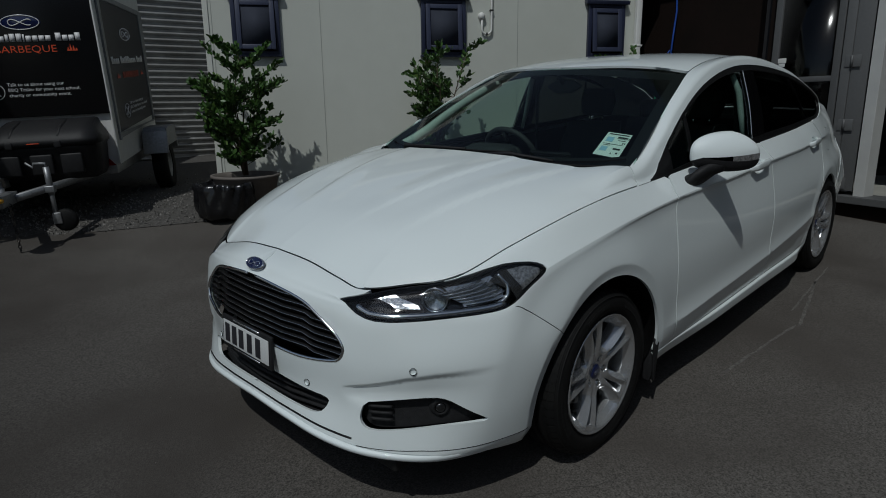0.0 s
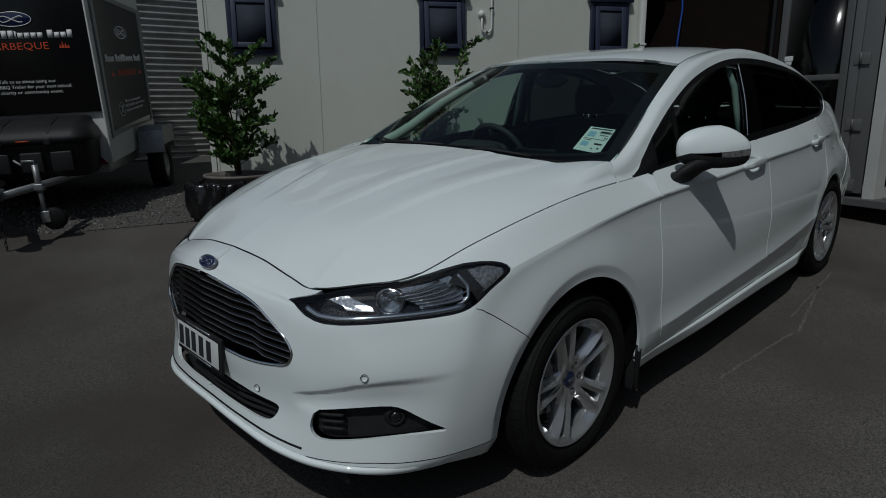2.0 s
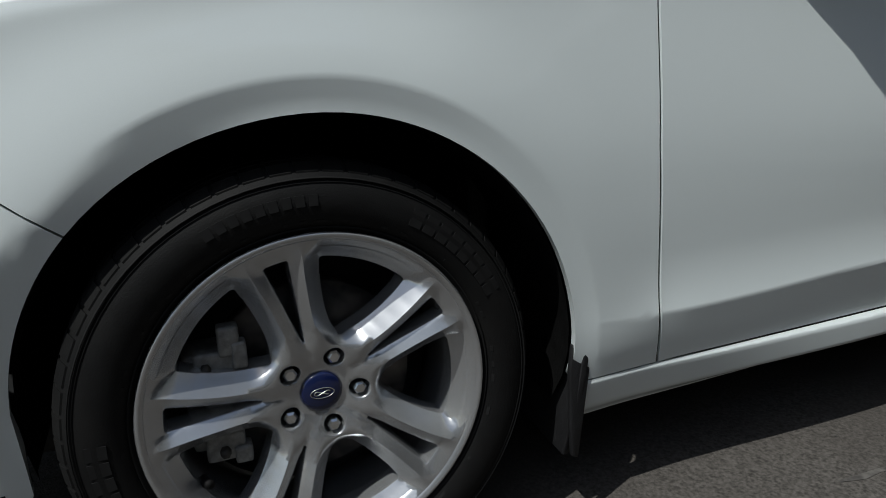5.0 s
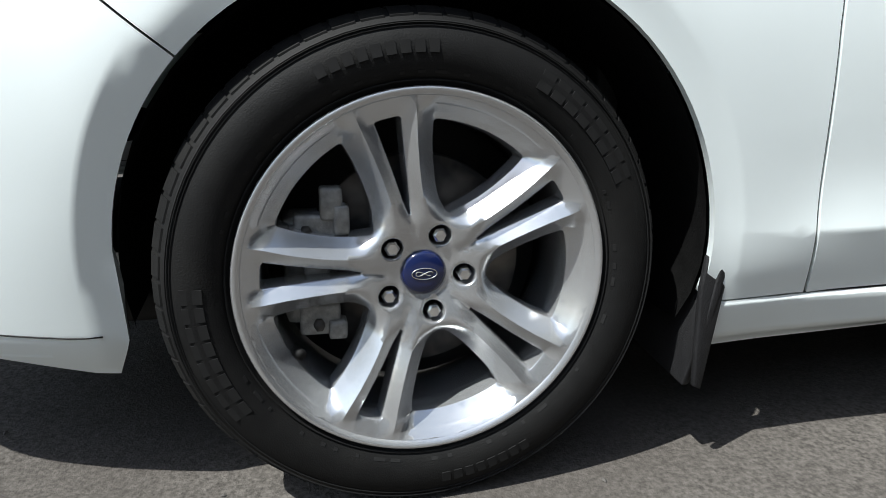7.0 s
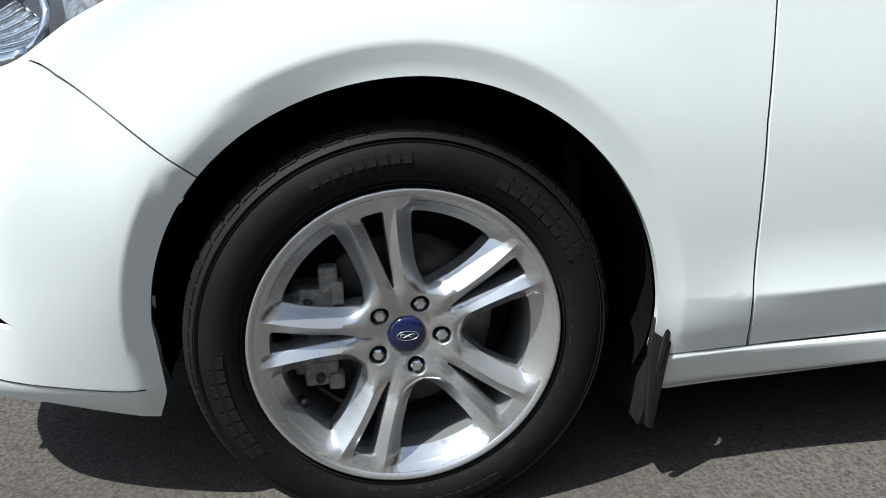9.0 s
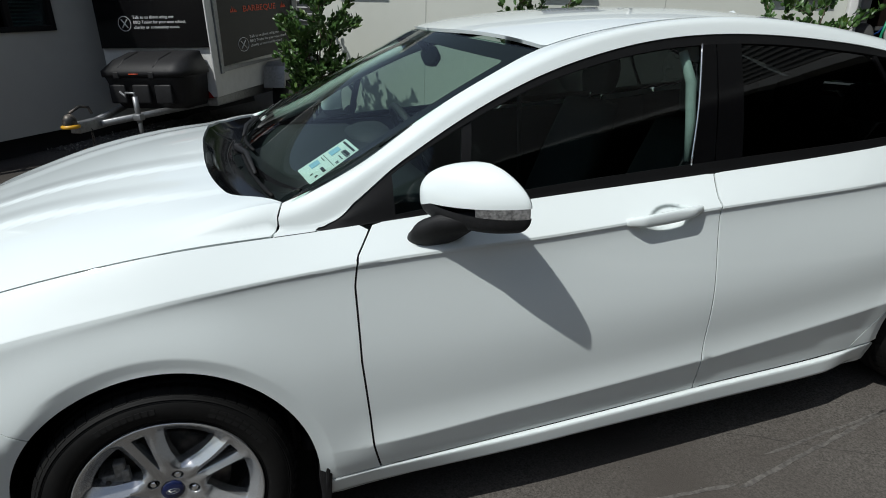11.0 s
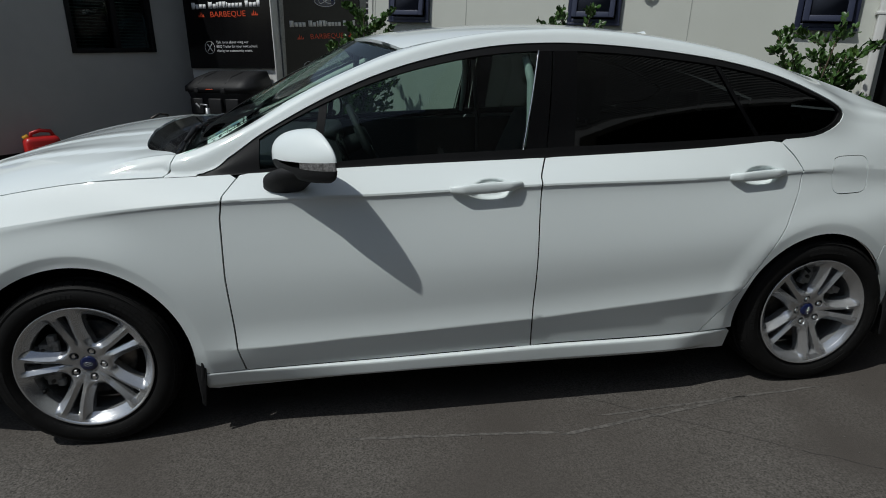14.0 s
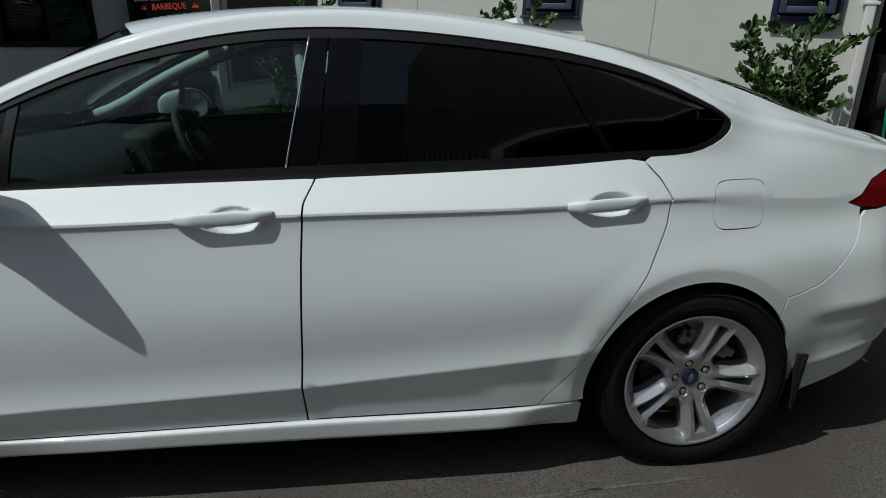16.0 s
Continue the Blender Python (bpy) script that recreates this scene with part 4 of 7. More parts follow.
# splitter lip under the bumper
bm = bmesh.new()
rows = []
for s in np.linspace(-1.6, -.47, 46):
    p = sheet(np.array([s, s]), np.array([1.05, .98]))
    n = np.array([p[0, 0] + .1, p[0, 1], 0])
    n = n / np.linalg.norm(n)
    grow = .008 * (1 - float(smooth(-1.15, -.70, s)))
    base = p[1]
    sink = .006 * float(smooth(-.85, -.55, s))           # runs out into the bumper
    rows.append([bm.verts.new((base[0] + n[0] * g, -(base[1] + n[1] * g), base[2] + h)) for g, h in ((-.01, .012), (grow - sink, .008), (grow + .003 - sink, 0), (grow - sink, -.010), (-.01, -.02))])
for a, b in zip(rows, rows[1:]):
    for k in range(4):
        bm.faces.new((a[k], a[k + 1], b[k + 1], b[k]))
mirrored(bm)
bmesh.ops.recalc_face_normals(bm, faces=bm.faces[:])
part("splitter_lip", bm, PAINT, car)
# slot over the splitter
q = sheet(np.linspace(-1.6, -1.08, 40), np.full(40, 1.24))
part("chin_slot", tube(bmesh.new(), [Vector((a + .0015, -b, c)) for a, b, c in q[::-1]] + [Vector((a + .0015, b, c)) for a, b, c in q[1:]], .0042, 6), BLACK_TRIM, car, "thin dark slot above the splitter")
for sd in (1, -1):
    q = sheet(np.linspace(-1.06, -.392, 32), np.interp(np.linspace(-1.06, -.392, 32), [-1.06, -.83, -.63, -.43], [1.10, 1.17, 1.11, 1.06]))
    part("lip_seam", tube(bmesh.new(), [Vector((a, -sd * b, c)) for a, b, c in q], .0012, 5), BLACK_TRIM, car)
# fog lamp pockets
for sd in (1, -1):
    pocket = skin("fog_pocket", lambda u, v: sheet(u, v) + np.array([.035, -.012, 0]), offset(FOG_L, .006), [], BLACK_PLASTIC, car, step=.025, thick=0, side=sd, label="black fog lamp pocket")
    for v0 in (1.72, 1.86, 2.0):
        pts = sheet(np.linspace(-1.02, -.93, 6), np.full(6, v0)) + np.array([.018, -.004, 0])
        part("pocket_rib", tube(bmesh.new(), [(p[0], -sd * p[1], p[2]) for p in pts], .006, 6), BLACK_PLASTIC, pocket)
    c = sheet(np.array([-.765]), np.array([1.95]))[0]
    n = Vector((-.62, -sd * .78, 0)).normalized()
    m = Matrix.Translation((c[0] + .015, -sd * (c[1] - .008), c[2])) @ n.to_track_quat("Z", "Y").to_matrix().to_4x4()
    part("fog_lamp", lathe(bmesh.new(), [(0, .0), (.009, .001), (.015, -.002), (.018, -.008), (.018, -.02)], 24, "z", m), GRILLE, pocket)
    part("fog_bezel", lathe(bmesh.new(), [(.018, -.014), (.019, -.002), (.027, -.004), (.036, -.016)], 24, "z", m), BLACK_PLASTIC, pocket)
    for s0, v0 in ((-.846, 3.0), (-1.293, 2.23)):
        c = sheet(np.array([s0, s0 + .01, s0]), np.array([v0, v0, v0 + .1]))
        nn = np.cross(c[1] - c[0], c[2] - c[0])
        nn /= np.linalg.norm(nn)
        nv = Vector((nn[0], -sd * nn[1], nn[2]))
        m = Matrix.Translation((c[0, 0], -sd * c[0, 1], c[0, 2])) @ nv.to_track_quat("Z", "Y").to_matrix().to_4x4()
        part("parking_sensor", lathe(bmesh.new(), [(0, .0035), (.0085, .0032), (.0095, .0018), (.0096, -.004)], 20, "z", m), PAINT, car)
        part("sensor_ring", lathe(bmesh.new(), [(.0098, .0005), (.0102, .0012), (.0116, .0010), (.012, -.003)], 20, "z", m), BLACK_TRIM, car)
# oval badge on the nose
nb = sheet(np.array([-1.595, -1.595]), np.array([5.42, 5.48]))
tn = Vector((nb[1, 0] - nb[0, 0], 0, nb[1, 2] - nb[0, 2])).normalized()
nrm = Vector((-tn.z, 0, tn.x))
def basis(o, xa, ya, za):
    m = Matrix((xa, ya, za)).transposed().to_4x4()
    m.translation = o
    return m
mb = basis(Vector((nb[0, 0], 0, nb[0, 2])) + nrm * .006, Vector((0, -1, 0)), tn, nrm)
badge = part("badge", lathe(bmesh.new(), [(0, .006), (.8, .006), (.95, .003), (1.0, -.003)], 40, "z", mb @ Matrix.Diagonal((.058, .024, 1, 1))), BADGE_BLUE, car, "dark blue oval badge")
part("badge_rim", lathe(bmesh.new(), [(.90, .004), (.93, .0072), (.98, .006), (1.02, -.003)], 40, "z", mb @ Matrix.Diagonal((.058, .024, 1, 1))), BADGE_SILVER, badge)
part("badge_mark", tube(bmesh.new(), [mb @ Vector((.036 * math.cos(a), .009 * math.sin(2 * a), .0066)) for a in np.linspace(0, 6.0, 40)], .0016, 5), BADGE_SILVER, badge)
# number plate with bars in place of its characters
mp = basis(Vector((-.955, 0, .5335)), Vector((0, -1, 0)), Vector((.10, 0, .995)).normalized(), Vector((-.995, 0, .10)).normalized())
plate = part("number_plate", box(bmesh.new(), (-.179, -.062, -.012), (.179, .062, 0), .004, mp), BLACK_PLASTIC, car, "black plate holder with white plate")
part("plate_face", box(bmesh.new(), (-.165, -.045, .001), (.165, .046, .004), .002, mp), PLATE, plate)
for i, x in enumerate((-.13, -.078, -.026, .035, .095)):
    part("plate_bar", box(bmesh.new(), (x - .017, -.035, .004), (x + .017, .036, .006), .001, mp), INK, plate)
for y in (-.055, .0565):
    part("dealer_bar", box(bmesh.new(), (-.09, y - .003, .0004), (.10, y + .003, .0016), 0, mp), BADGE_SILVER, plate)

# thin black tubes that draw the shade in the bonnet's shut gap
for sd in (1, -1):
    q = hermite(*F_BELT, np.linspace(-.60, .335, 60))
    part("bonnet_seal", tube(bmesh.new(), [Vector((a, -sd * (b - .0032), c - .0036)) for a, b, c in q], .0011, 6), BLACK_TRIM, car)
    q = sheet(np.linspace(.345, .452, 12), np.full(12, 6.0))
    part("pillar_seam", tube(bmesh.new(), [Vector((a, -sd * (b + .0002), c)) for a, b, c in q], .0010, 5), BLACK_TRIM, car)
q = hermite(*F_BELT, np.linspace(-1.6, -1.05, 40))
part("bonnet_seal", tube(bmesh.new(), [Vector((a + .002, -b, c - .0008)) for a, b, c in q[::-1]] + [Vector((a + .002, b, c - .0008)) for a, b, c in q[1:]], .0012, 6), BLACK_TRIM, car)

# ---------- headlamps ----------
for sd in (1, -1):
    lamp = skin("headlamp", sheet, offset(HEADLAMP, .0), [], LENS, car, step=.03, side=sd, thick=.004, inset=.001, label="clear glass headlamp")
    skin("lamp_housing", lambda u, v: sheet(u, v) + np.array([.06, -.05, -.01]), offset(HEADLAMP, .012), [], LAMP_BLACK, lamp, step=.04, thick=0, side=sd)
    skin("lamp_gasket", sheet, offset(HEADLAMP, .001), [offset(HEADLAMP, -.0035)], BLACK_TRIM, lamp, step=.02, side=sd, thick=.02, inset=.002)
    lo = [(-1.075, 5.0), (-1.02, 4.62), (-.95, 4.5), (-.82, 4.62), (-.70, 4.72), (-.58, 4.75)]
    p = sheet(np.interp(np.linspace(0, 5, 26), range(6), [a for a, _ in lo]), np.interp(np.linspace(0, 5, 26), range(6), [b for _, b in lo]))
    part("chrome_strip", tube(bmesh.new(), [(q[0] + .016, -sd * (q[1] - .010), q[2]) for q in p], .011, 8), CHROME, lamp)
    lo2 = [(-.60, 4.82), (-.50, 5.2), (-.47, 5.5)]
    p = sheet(np.interp(np.linspace(0, 2, 12), range(3), [a for a, _ in lo2]), np.interp(np.linspace(0, 2, 12), range(3), [b for _, b in lo2]))
    part("chrome_strip", tube(bmesh.new(), [(q[0] + .016, -sd * (q[1] - .014), q[2]) for q in p], .008, 6), CHROME, lamp)
    c = sheet(np.array([-.765]), np.array([5.25]))[0]
    aim = Vector((-.80, -sd * .60, .05)).normalized()
    m = Matrix.Translation((c[0] + .035, -sd * (c[1] - .028), c[2])) @ aim.to_track_quat("Z", "Y").to_matrix().to_4x4()
    part("projector", lathe(bmesh.new(), [(0, .026), (.018, .022), (.031, .010), (.037, -.004)], 32, "z", m), LENS, lamp)
    part("projector_core", lathe(bmesh.new(), [(0, -.02), (.016, -.015), (.034, -.005)], 24, "z", m), REFLECTOR, lamp)
    part("projector_ring", lathe(bmesh.new(), [(.036, -.03), (.037, .006), (.043, .004), (.050, -.02)], 32, "z", m), CHROME, lamp)
    skin("inner_reflector", lambda u, v: sheet(u, v) + np.array([.03, -.024, 0]), [(-.93, 4.95), (-.84, 4.9), (-.84, 5.7), (-.92, 5.55)], [], REFLECTOR, lamp, step=.03, thick=.01, side=sd)
    skin("ribbed_reflector", lambda u, v: sheet(u, v) + np.array([.03 + 0 * 1, -.026, 0]), [(-.71, 4.85), (-.60, 4.92), (-.51, 5.3), (-.50, 5.52), (-.66, 5.72), (-.71, 5.6)], [], REFLECTOR, lamp, step=.03, thick=.01, side=sd)
    for t in np.linspace(.1, .9, 6):
        q = sheet(np.linspace(-.70, -.53, 6), np.full(6, 4.95 + .68 * t)) + np.array([.022, -.02, 0])
        part("reflector_rib", tube(bmesh.new(), [(a[0], -sd * a[1], a[2]) for a in q], .004, 5), CHROME, lamp)
    skin("side_reflector", lambda u, v: sheet(u, v) + np.array([.01, -.012, 0]), [(-.46, 4.72), (-.40, 4.7), (-.345, 4.9), (-.335, 5.1), (-.37, 5.32), (-.43, 5.45), (-.45, 5.2)], [], INDICATOR, lamp, step=.02, thick=.008, side=sd)

# ---------- cowl, wipers and windscreen card ----------
def cowl(u, v):
    """Black panel between bonnet and glass: u across, v from the bonnet's edge up the glass."""
    y = np.asarray(u, float)
    v = np.asarray(v, float)
    x0 = cowl_x(y) + .004
    z0 = bonnet(np.minimum(x0, .36), y) - .012
    p1 = screen(y / .775, np.full_like(y, .06))
    p0 = np.stack([x0, y, z0], -1)
    out = p0 + (p1 - p0) * v[..., None]
    out[..., 2] += .004 - .050 * np.sin(v * math.pi)
    return out


skin("cowl", cowl, [(-.73, 0), (.73, 0), (.73, 1), (-.73, 1)], [], BLACK_GLOSS, car, step=.04, stretch=(1, .12), thick=.006, label="black plastic cowl below the windscreen")
def on_screen(y, t, lift=.0):
    p = screen(np.array([y / (.775 - .14 * t)]), np.array([t]))[0]
    return Vector((p[0] - .4 * lift, p[1], p[2] + .9 * lift))
for y0, y1, t1 in ((.56, -.20, .045), (-.02, -.66, -.055)):
    wiper = part("wiper", tube(bmesh.new(), [on_screen(y0, .05, .012), on_screen(y0 * .7 + y1 * .3, .07, .022), on_screen(y0 * .35 + y1 * .65, .09 if t1 > 0 else .035, .018)], [.012, .009, .006], 8), BLACK_PLASTIC, car, "black windscreen wiper")
    part("blade", tube(bmesh.new(), [on_screen(y0 + (y1 - y0) * t, .075 + (t1 - .02) * t, .010) for t in np.linspace(.05, 1, 9)], .006, 6), RUBBER, wiper)
    part("pivot", lathe(bmesh.new(), [(0, .03), (.014, .028), (.018, .01), (.018, -.02)], 16, "z", Matrix.Translation(on_screen(y0, .05, -.004))), BLACK_PLASTIC, wiper)
skin("screen_border", screen, [(-1, 0), (1, 0), (1, 1), (-1, 1)], [[(-.93, .10), (.93, .10), (.92, .90), (.2, .93), (-.2, .93), (-.92, .90)]], BLACK_TRIM, car, step=.05, stretch=(.7, 1.0), thick=0, inset=.006, label="black printed glass border")
def card_at(a, b, lift=-.010):
    """a across the card 0..1 (towards the pillar), b down it."""
    tl, tr, br, bl = (np.array(q) for q in ((.594, -.547, 1.164), (.610, -.654, 1.152), (.466, -.669, 1.071), (.446, -.559, 1.087)))
    p = tl * (1 - a) * (1 - b) + tr * a * (1 - b) + br * a * b + bl * (1 - a) * b
    return Vector((p[0] - .004, p[1], p[2] - .008)) + Vector((-.45, 0, .89)) * (lift + .010)
def card_patch(name, a0, a1, b0, b1, mat, lift, parent):
    bm = bmesh.new()
    bm.faces.new([bm.verts.new(card_at(a, b, lift)) for a, b in ((a0, b0), (a1, b0), (a1, b1), (a0, b1))])
    r = bmesh.ops.extrude_face_region(bm, geom=bm.faces[:])
    bmesh.ops.translate(bm, verts=[v for v in r["geom"] if isinstance(v, bmesh.types.BMVert)], vec=(.0003, 0, -.0006))
    bmesh.ops.recalc_face_normals(bm, faces=bm.faces[:])
    return part(name, bm, mat, parent, shade=False)
card = card_patch("inspection_card", 0, 1, 0, 1, STICKER, -.010, car)
card["label"] = "pale green service card inside the windscreen"
for a0, a1, b0, b1, mt in ((.10, .92, .05, .09, INK), (.12, .40, .20, .40, INK_BLUE), (.55, .92, .15, .20, INK), (.60, .90, .30, .32, INK), (.82, .86, .38, .44, INK), (.90, .93, .38, .44, INK),
                           (.08, .92, .485, .495, INK), (.12, .38, .62, .80, INK_BLUE), (.60, .88, .64, .70, INK), (.14, .40, .54, .555, INK), (.60, .64, .84, .90, INK), (.80, .86, .80, .86, INK)):
    card_patch("printed_bar", a0, a1, b0, b1, mt, -.0088, card)
p0, px, py = card_at(.52, .245, -.0086), card_at(.92, .245, -.0086), card_at(.52, .15, -.0086)
xa = (px - p0).normalized()
ya = (py - p0 - xa * (py - p0).dot(xa)).normalized()
words("printed_date", "27/09/2017", .016, basis(p0, xa, ya, xa.cross(ya)), INK, card, width=.052)

# ---------- mirrors and handles ----------
def loft_rows(rows):
    bm = bmesh.new()
    vs = [[bm.verts.new(p) for p in r] for r in rows]
    for a, b in zip(vs, vs[1:]):
        for i in range(len(a) - 1):
            bm.faces.new((a[i], a[i + 1], b[i + 1], b[i]))
    bmesh.ops.remove_doubles(bm, verts=bm.verts[:], dist=.0004)
    bmesh.ops.recalc_face_normals(bm, faces=bm.faces[:])
    return bm



for sd in (1, -1):
    def shell_pt(a, t, k=1.0):
        """a round the shell (0 outboard, 90 up), t from its nose (0) to the rear rim (1)."""
        g = (1 - (1 - t) ** 2.5) ** .5 * k
        c, q = math.cos(a), math.sin(a)
        c, q = math.copysign(abs(c) ** .60, c), math.copysign(abs(q) ** .68, q)
        top = (.090 - .040 * max(0, c) ** 1.3 - .010 * max(0, -c)) if q > 0 else (.078 - .008 * max(0, c))
        cx, cy, cz = .728 + .142 * t, .918 + .058 * t, 1.050 + .010 * t
        return Vector((cx + .060 * c * g, -sd * (cy + .099 * c * g), cz + top * q * g - .012 * c * g))
    def shell(lo, hi, k=1.0, t0=0.0, t1=1.0, rim=True):
        bm = bmesh.new()
        ts = [t0 + (t1 - t0) * (i / 20) ** 1.6 for i in range(21)]
        rows = [[bm.verts.new(shell_pt(radians(a), t, k)) for a in np.linspace(lo, hi, 40)] for t in ts]
        if rim:
            rows.append([bm.verts.new(shell_pt(radians(a), 1.0, k * .97) + Vector((.006, 0, 0))) for a in np.linspace(lo, hi, 40)])
            rows.append([bm.verts.new(shell_pt(radians(a), 1.0, k * .90) + Vector((.002, 0, 0))) for a in np.linspace(lo, hi, 40)])
        for a, b in zip(rows, rows[1:]):
            for i in range(39):
                bm.faces.new((a[i], a[i + 1], b[i + 1], b[i]))
        bmesh.ops.remove_doubles(bm, verts=bm.verts[:], dist=.0004)
        bmesh.ops.recalc_face_normals(bm, faces=bm.faces[:])
        return bm
    mirror = part("door_mirror", shell(4, 202), PAINT, car, "white door mirror cap")
    part("mirror_base", shell(201, 352, .994), BLACK_PLASTIC, mirror, "black lower mirror shell")
    part("mirror_rim", shell(0, 360, .955, .90, 1.0), BLACK_PLASTIC, mirror)
    part("indicator_lens", shell(-8, 4, 1.003, .28, .99, False), INDICATOR, mirror, "clear indicator strip")
    bm = bmesh.new()
    arm = [((.742, .845, .938), .066, .030), ((.744, .875, .945), .070, .034), ((.757, .905, .972), .078, .040), ((.795, .94, 1.000), .066, .032), ((.84, .985, 1.012), .050, .022)]
    rows = []
    for (x, y, z), rx, rz in arm:
        rows.append([bm.verts.new((x + rx * math.copysign(abs(math.cos(a)) ** .8, math.cos(a)), -sd * y, z + rz * math.sin(a))) for a in np.linspace(0, 2 * math.pi, 24, endpoint=False)])
    for a, b in zip(rows, rows[1:]):
        for i in range(24):
            bm.faces.new((a[i], a[(i + 1) % 24], b[(i + 1) % 24], b[i]))
    bm.faces.new(rows[0][::-1])
    bm.faces.new(rows[-1])
    bmesh.ops.recalc_face_normals(bm, faces=bm.faces[:])
    part("mirror_arm", bm, BLACK_PLASTIC, mirror)
    bm = bmesh.new()
    bm.faces.new([bm.verts.new(shell_pt(a, 1.0, .93) - Vector((.004, 0, 0))) for a in np.linspace(0, 2 * math.pi, 40, endpoint=False)])
    part("mirror_glass", bm, CHROME, mirror, "mirror glass")
    for x0, z0 in ((1.322, .918), (2.405, .914)):
        x0, L = x0 - .008, (.270 if x0 < 2 else .25)
        base = float(sheet(np.array([x0 + .02]), np.array([v_at(x0 + .02, z0)]))[0, 1])
        bm = bmesh.new()
        rows = []
        for t in np.linspace(0, 1, 18):
            x = x0 + L * t
            yb = base + (float(sheet(np.array([x0 + L]), np.array([v_at(x0 + L, z0)]))[0, 1]) - base) * t
            out = .003 + .020 * min(1, math.sin(math.pi * min(max(t, .0), 1)) * 1.9)
            hz = .0215 * min(1, (math.sin(math.pi * (.10 + .82 * t))) ** .45)
            zc = z0 + .010 * t
            deep = .016 + (out - .004) * (1 - float(smooth(.10, .20, t)) * (1 - float(smooth(.68, .74, t))))     # solid ends, open behind the grip
            rows.append([bm.verts.new((x, -sd * (yb + out + dy), zc + dz)) for dy, dz in ((.0, hz * .55), (-.005, hz), (-deep, hz * .85), (-deep, -hz * .85), (-.005, -hz), (0, -hz * .55))])
        for a, b in zip(rows, rows[1:]):
            for i in range(6):
                bm.faces.new((a[i], a[(i + 1) % 6], b[(i + 1) % 6], b[i]))
        bm.faces.new(rows[0])
        bm.faces.new(rows[-1][::-1])
        bmesh.ops.recalc_face_normals(bm, faces=bm.faces[:])
        h = part("door_handle", bm, PAINT, car, "white door handle")
        sub = h.modifiers.new("smooth", "SUBSURF")
        sub.levels = sub.render_levels = 1

# bright edge strips beside the door glass, aerial on the roof
for sd in (1, -1):
    p = sheet(np.linspace(1.606, 1.684, 14), np.linspace(6.15, 7.84, 14))
    part("glass_strip", tube(bmesh.new(), [Vector((a, -sd * (b - .004), c)) for a, b, c in p], .0032, 6), BADGE_SILVER, car, "thin bright strip beside the door glass")
z = float(roof(np.array([2.33]), np.array([0.0]))[0])
part("roof_aerial", loft_rows([[(2.27 + .15 * u, w * (.022 + .012 * u) * (1 - q ** 2) ** .5, z - .012 - .02 * u + (.052 * u) * q) for u in np.linspace(0, 1, 8) for w in ((-1,) if k == 0 else (1,))] for k in (0, 1) for q in ((0, .4, .75, 1.0) if k == 0 else (1.0, .75, .4, 0))]), PAINT, car, "white shark fin roof aerial")

# ---------- mud flaps ----------
for sd in (1, -1):
    for x, z0, z1, yo in ((.412, .14, .325, .898), (3.225, .19, .385, .862)):
        bm = prism(bmesh.new(), [(-yo + .20, z0 + .02), (-yo - .005, z0), (-yo - .022, z0 + .10), (-yo - .026, z1), (-yo + .06, z1 + .01), (-yo + .20, z1)], .012, pose(0, 0, 0, 0, 0, 90), .003)
        for v in bm.verts:
            v.co = Vector((x + v.co.x - (z1 - v.co.z) * .12, v.co.y * sd, v.co.z))
        bmesh.ops.recalc_face_normals(bm, faces=bm.faces[:])
        flap = part("mud_flap", bm, BLACK_PLASTIC, car, "black mud flap")
        bm = prism(bmesh.new(), [(x + .008, z1 + .012), (x - .030, z1 + .016), (x - .034, z1 - .03), (x - .030, z0 + .06), (x - .026, z0 + .005), (x - .014, z0)], .010, Matrix.Translation((0, -sd * (yo + .022), 0)), .003)
        part("flap_flange", bm, BLACK_PLASTIC, flap)

# ---------- wheels ----------
RIM = [(.2335, -.098), (.2345, -.1055), (.2325, -.1085), (.2285, -.1080), (.2248, -.1030), (.2165, -.0970), (.2085, -.0850), (.2035, -.064), (.2015, -.03), (.200, .02), (.205, .085), (.232, .10)]


CREST = .40


def half_pair(r):
    """Half width of a spoke pair at radius r, and of the slot in it."""
    return (np.interp(r, [.07, .084, .10, .12, .144, .17, .19, .205, .224], [.050, .0460, .0420, .0420, .0445, .0490, .0545, .0590, .0640]),
            np.interp(r, [.05, .082, .10, .14, .18, .20, .226], [.0010, .0026, .0055, .0098, .0148, .0175, .0190]))


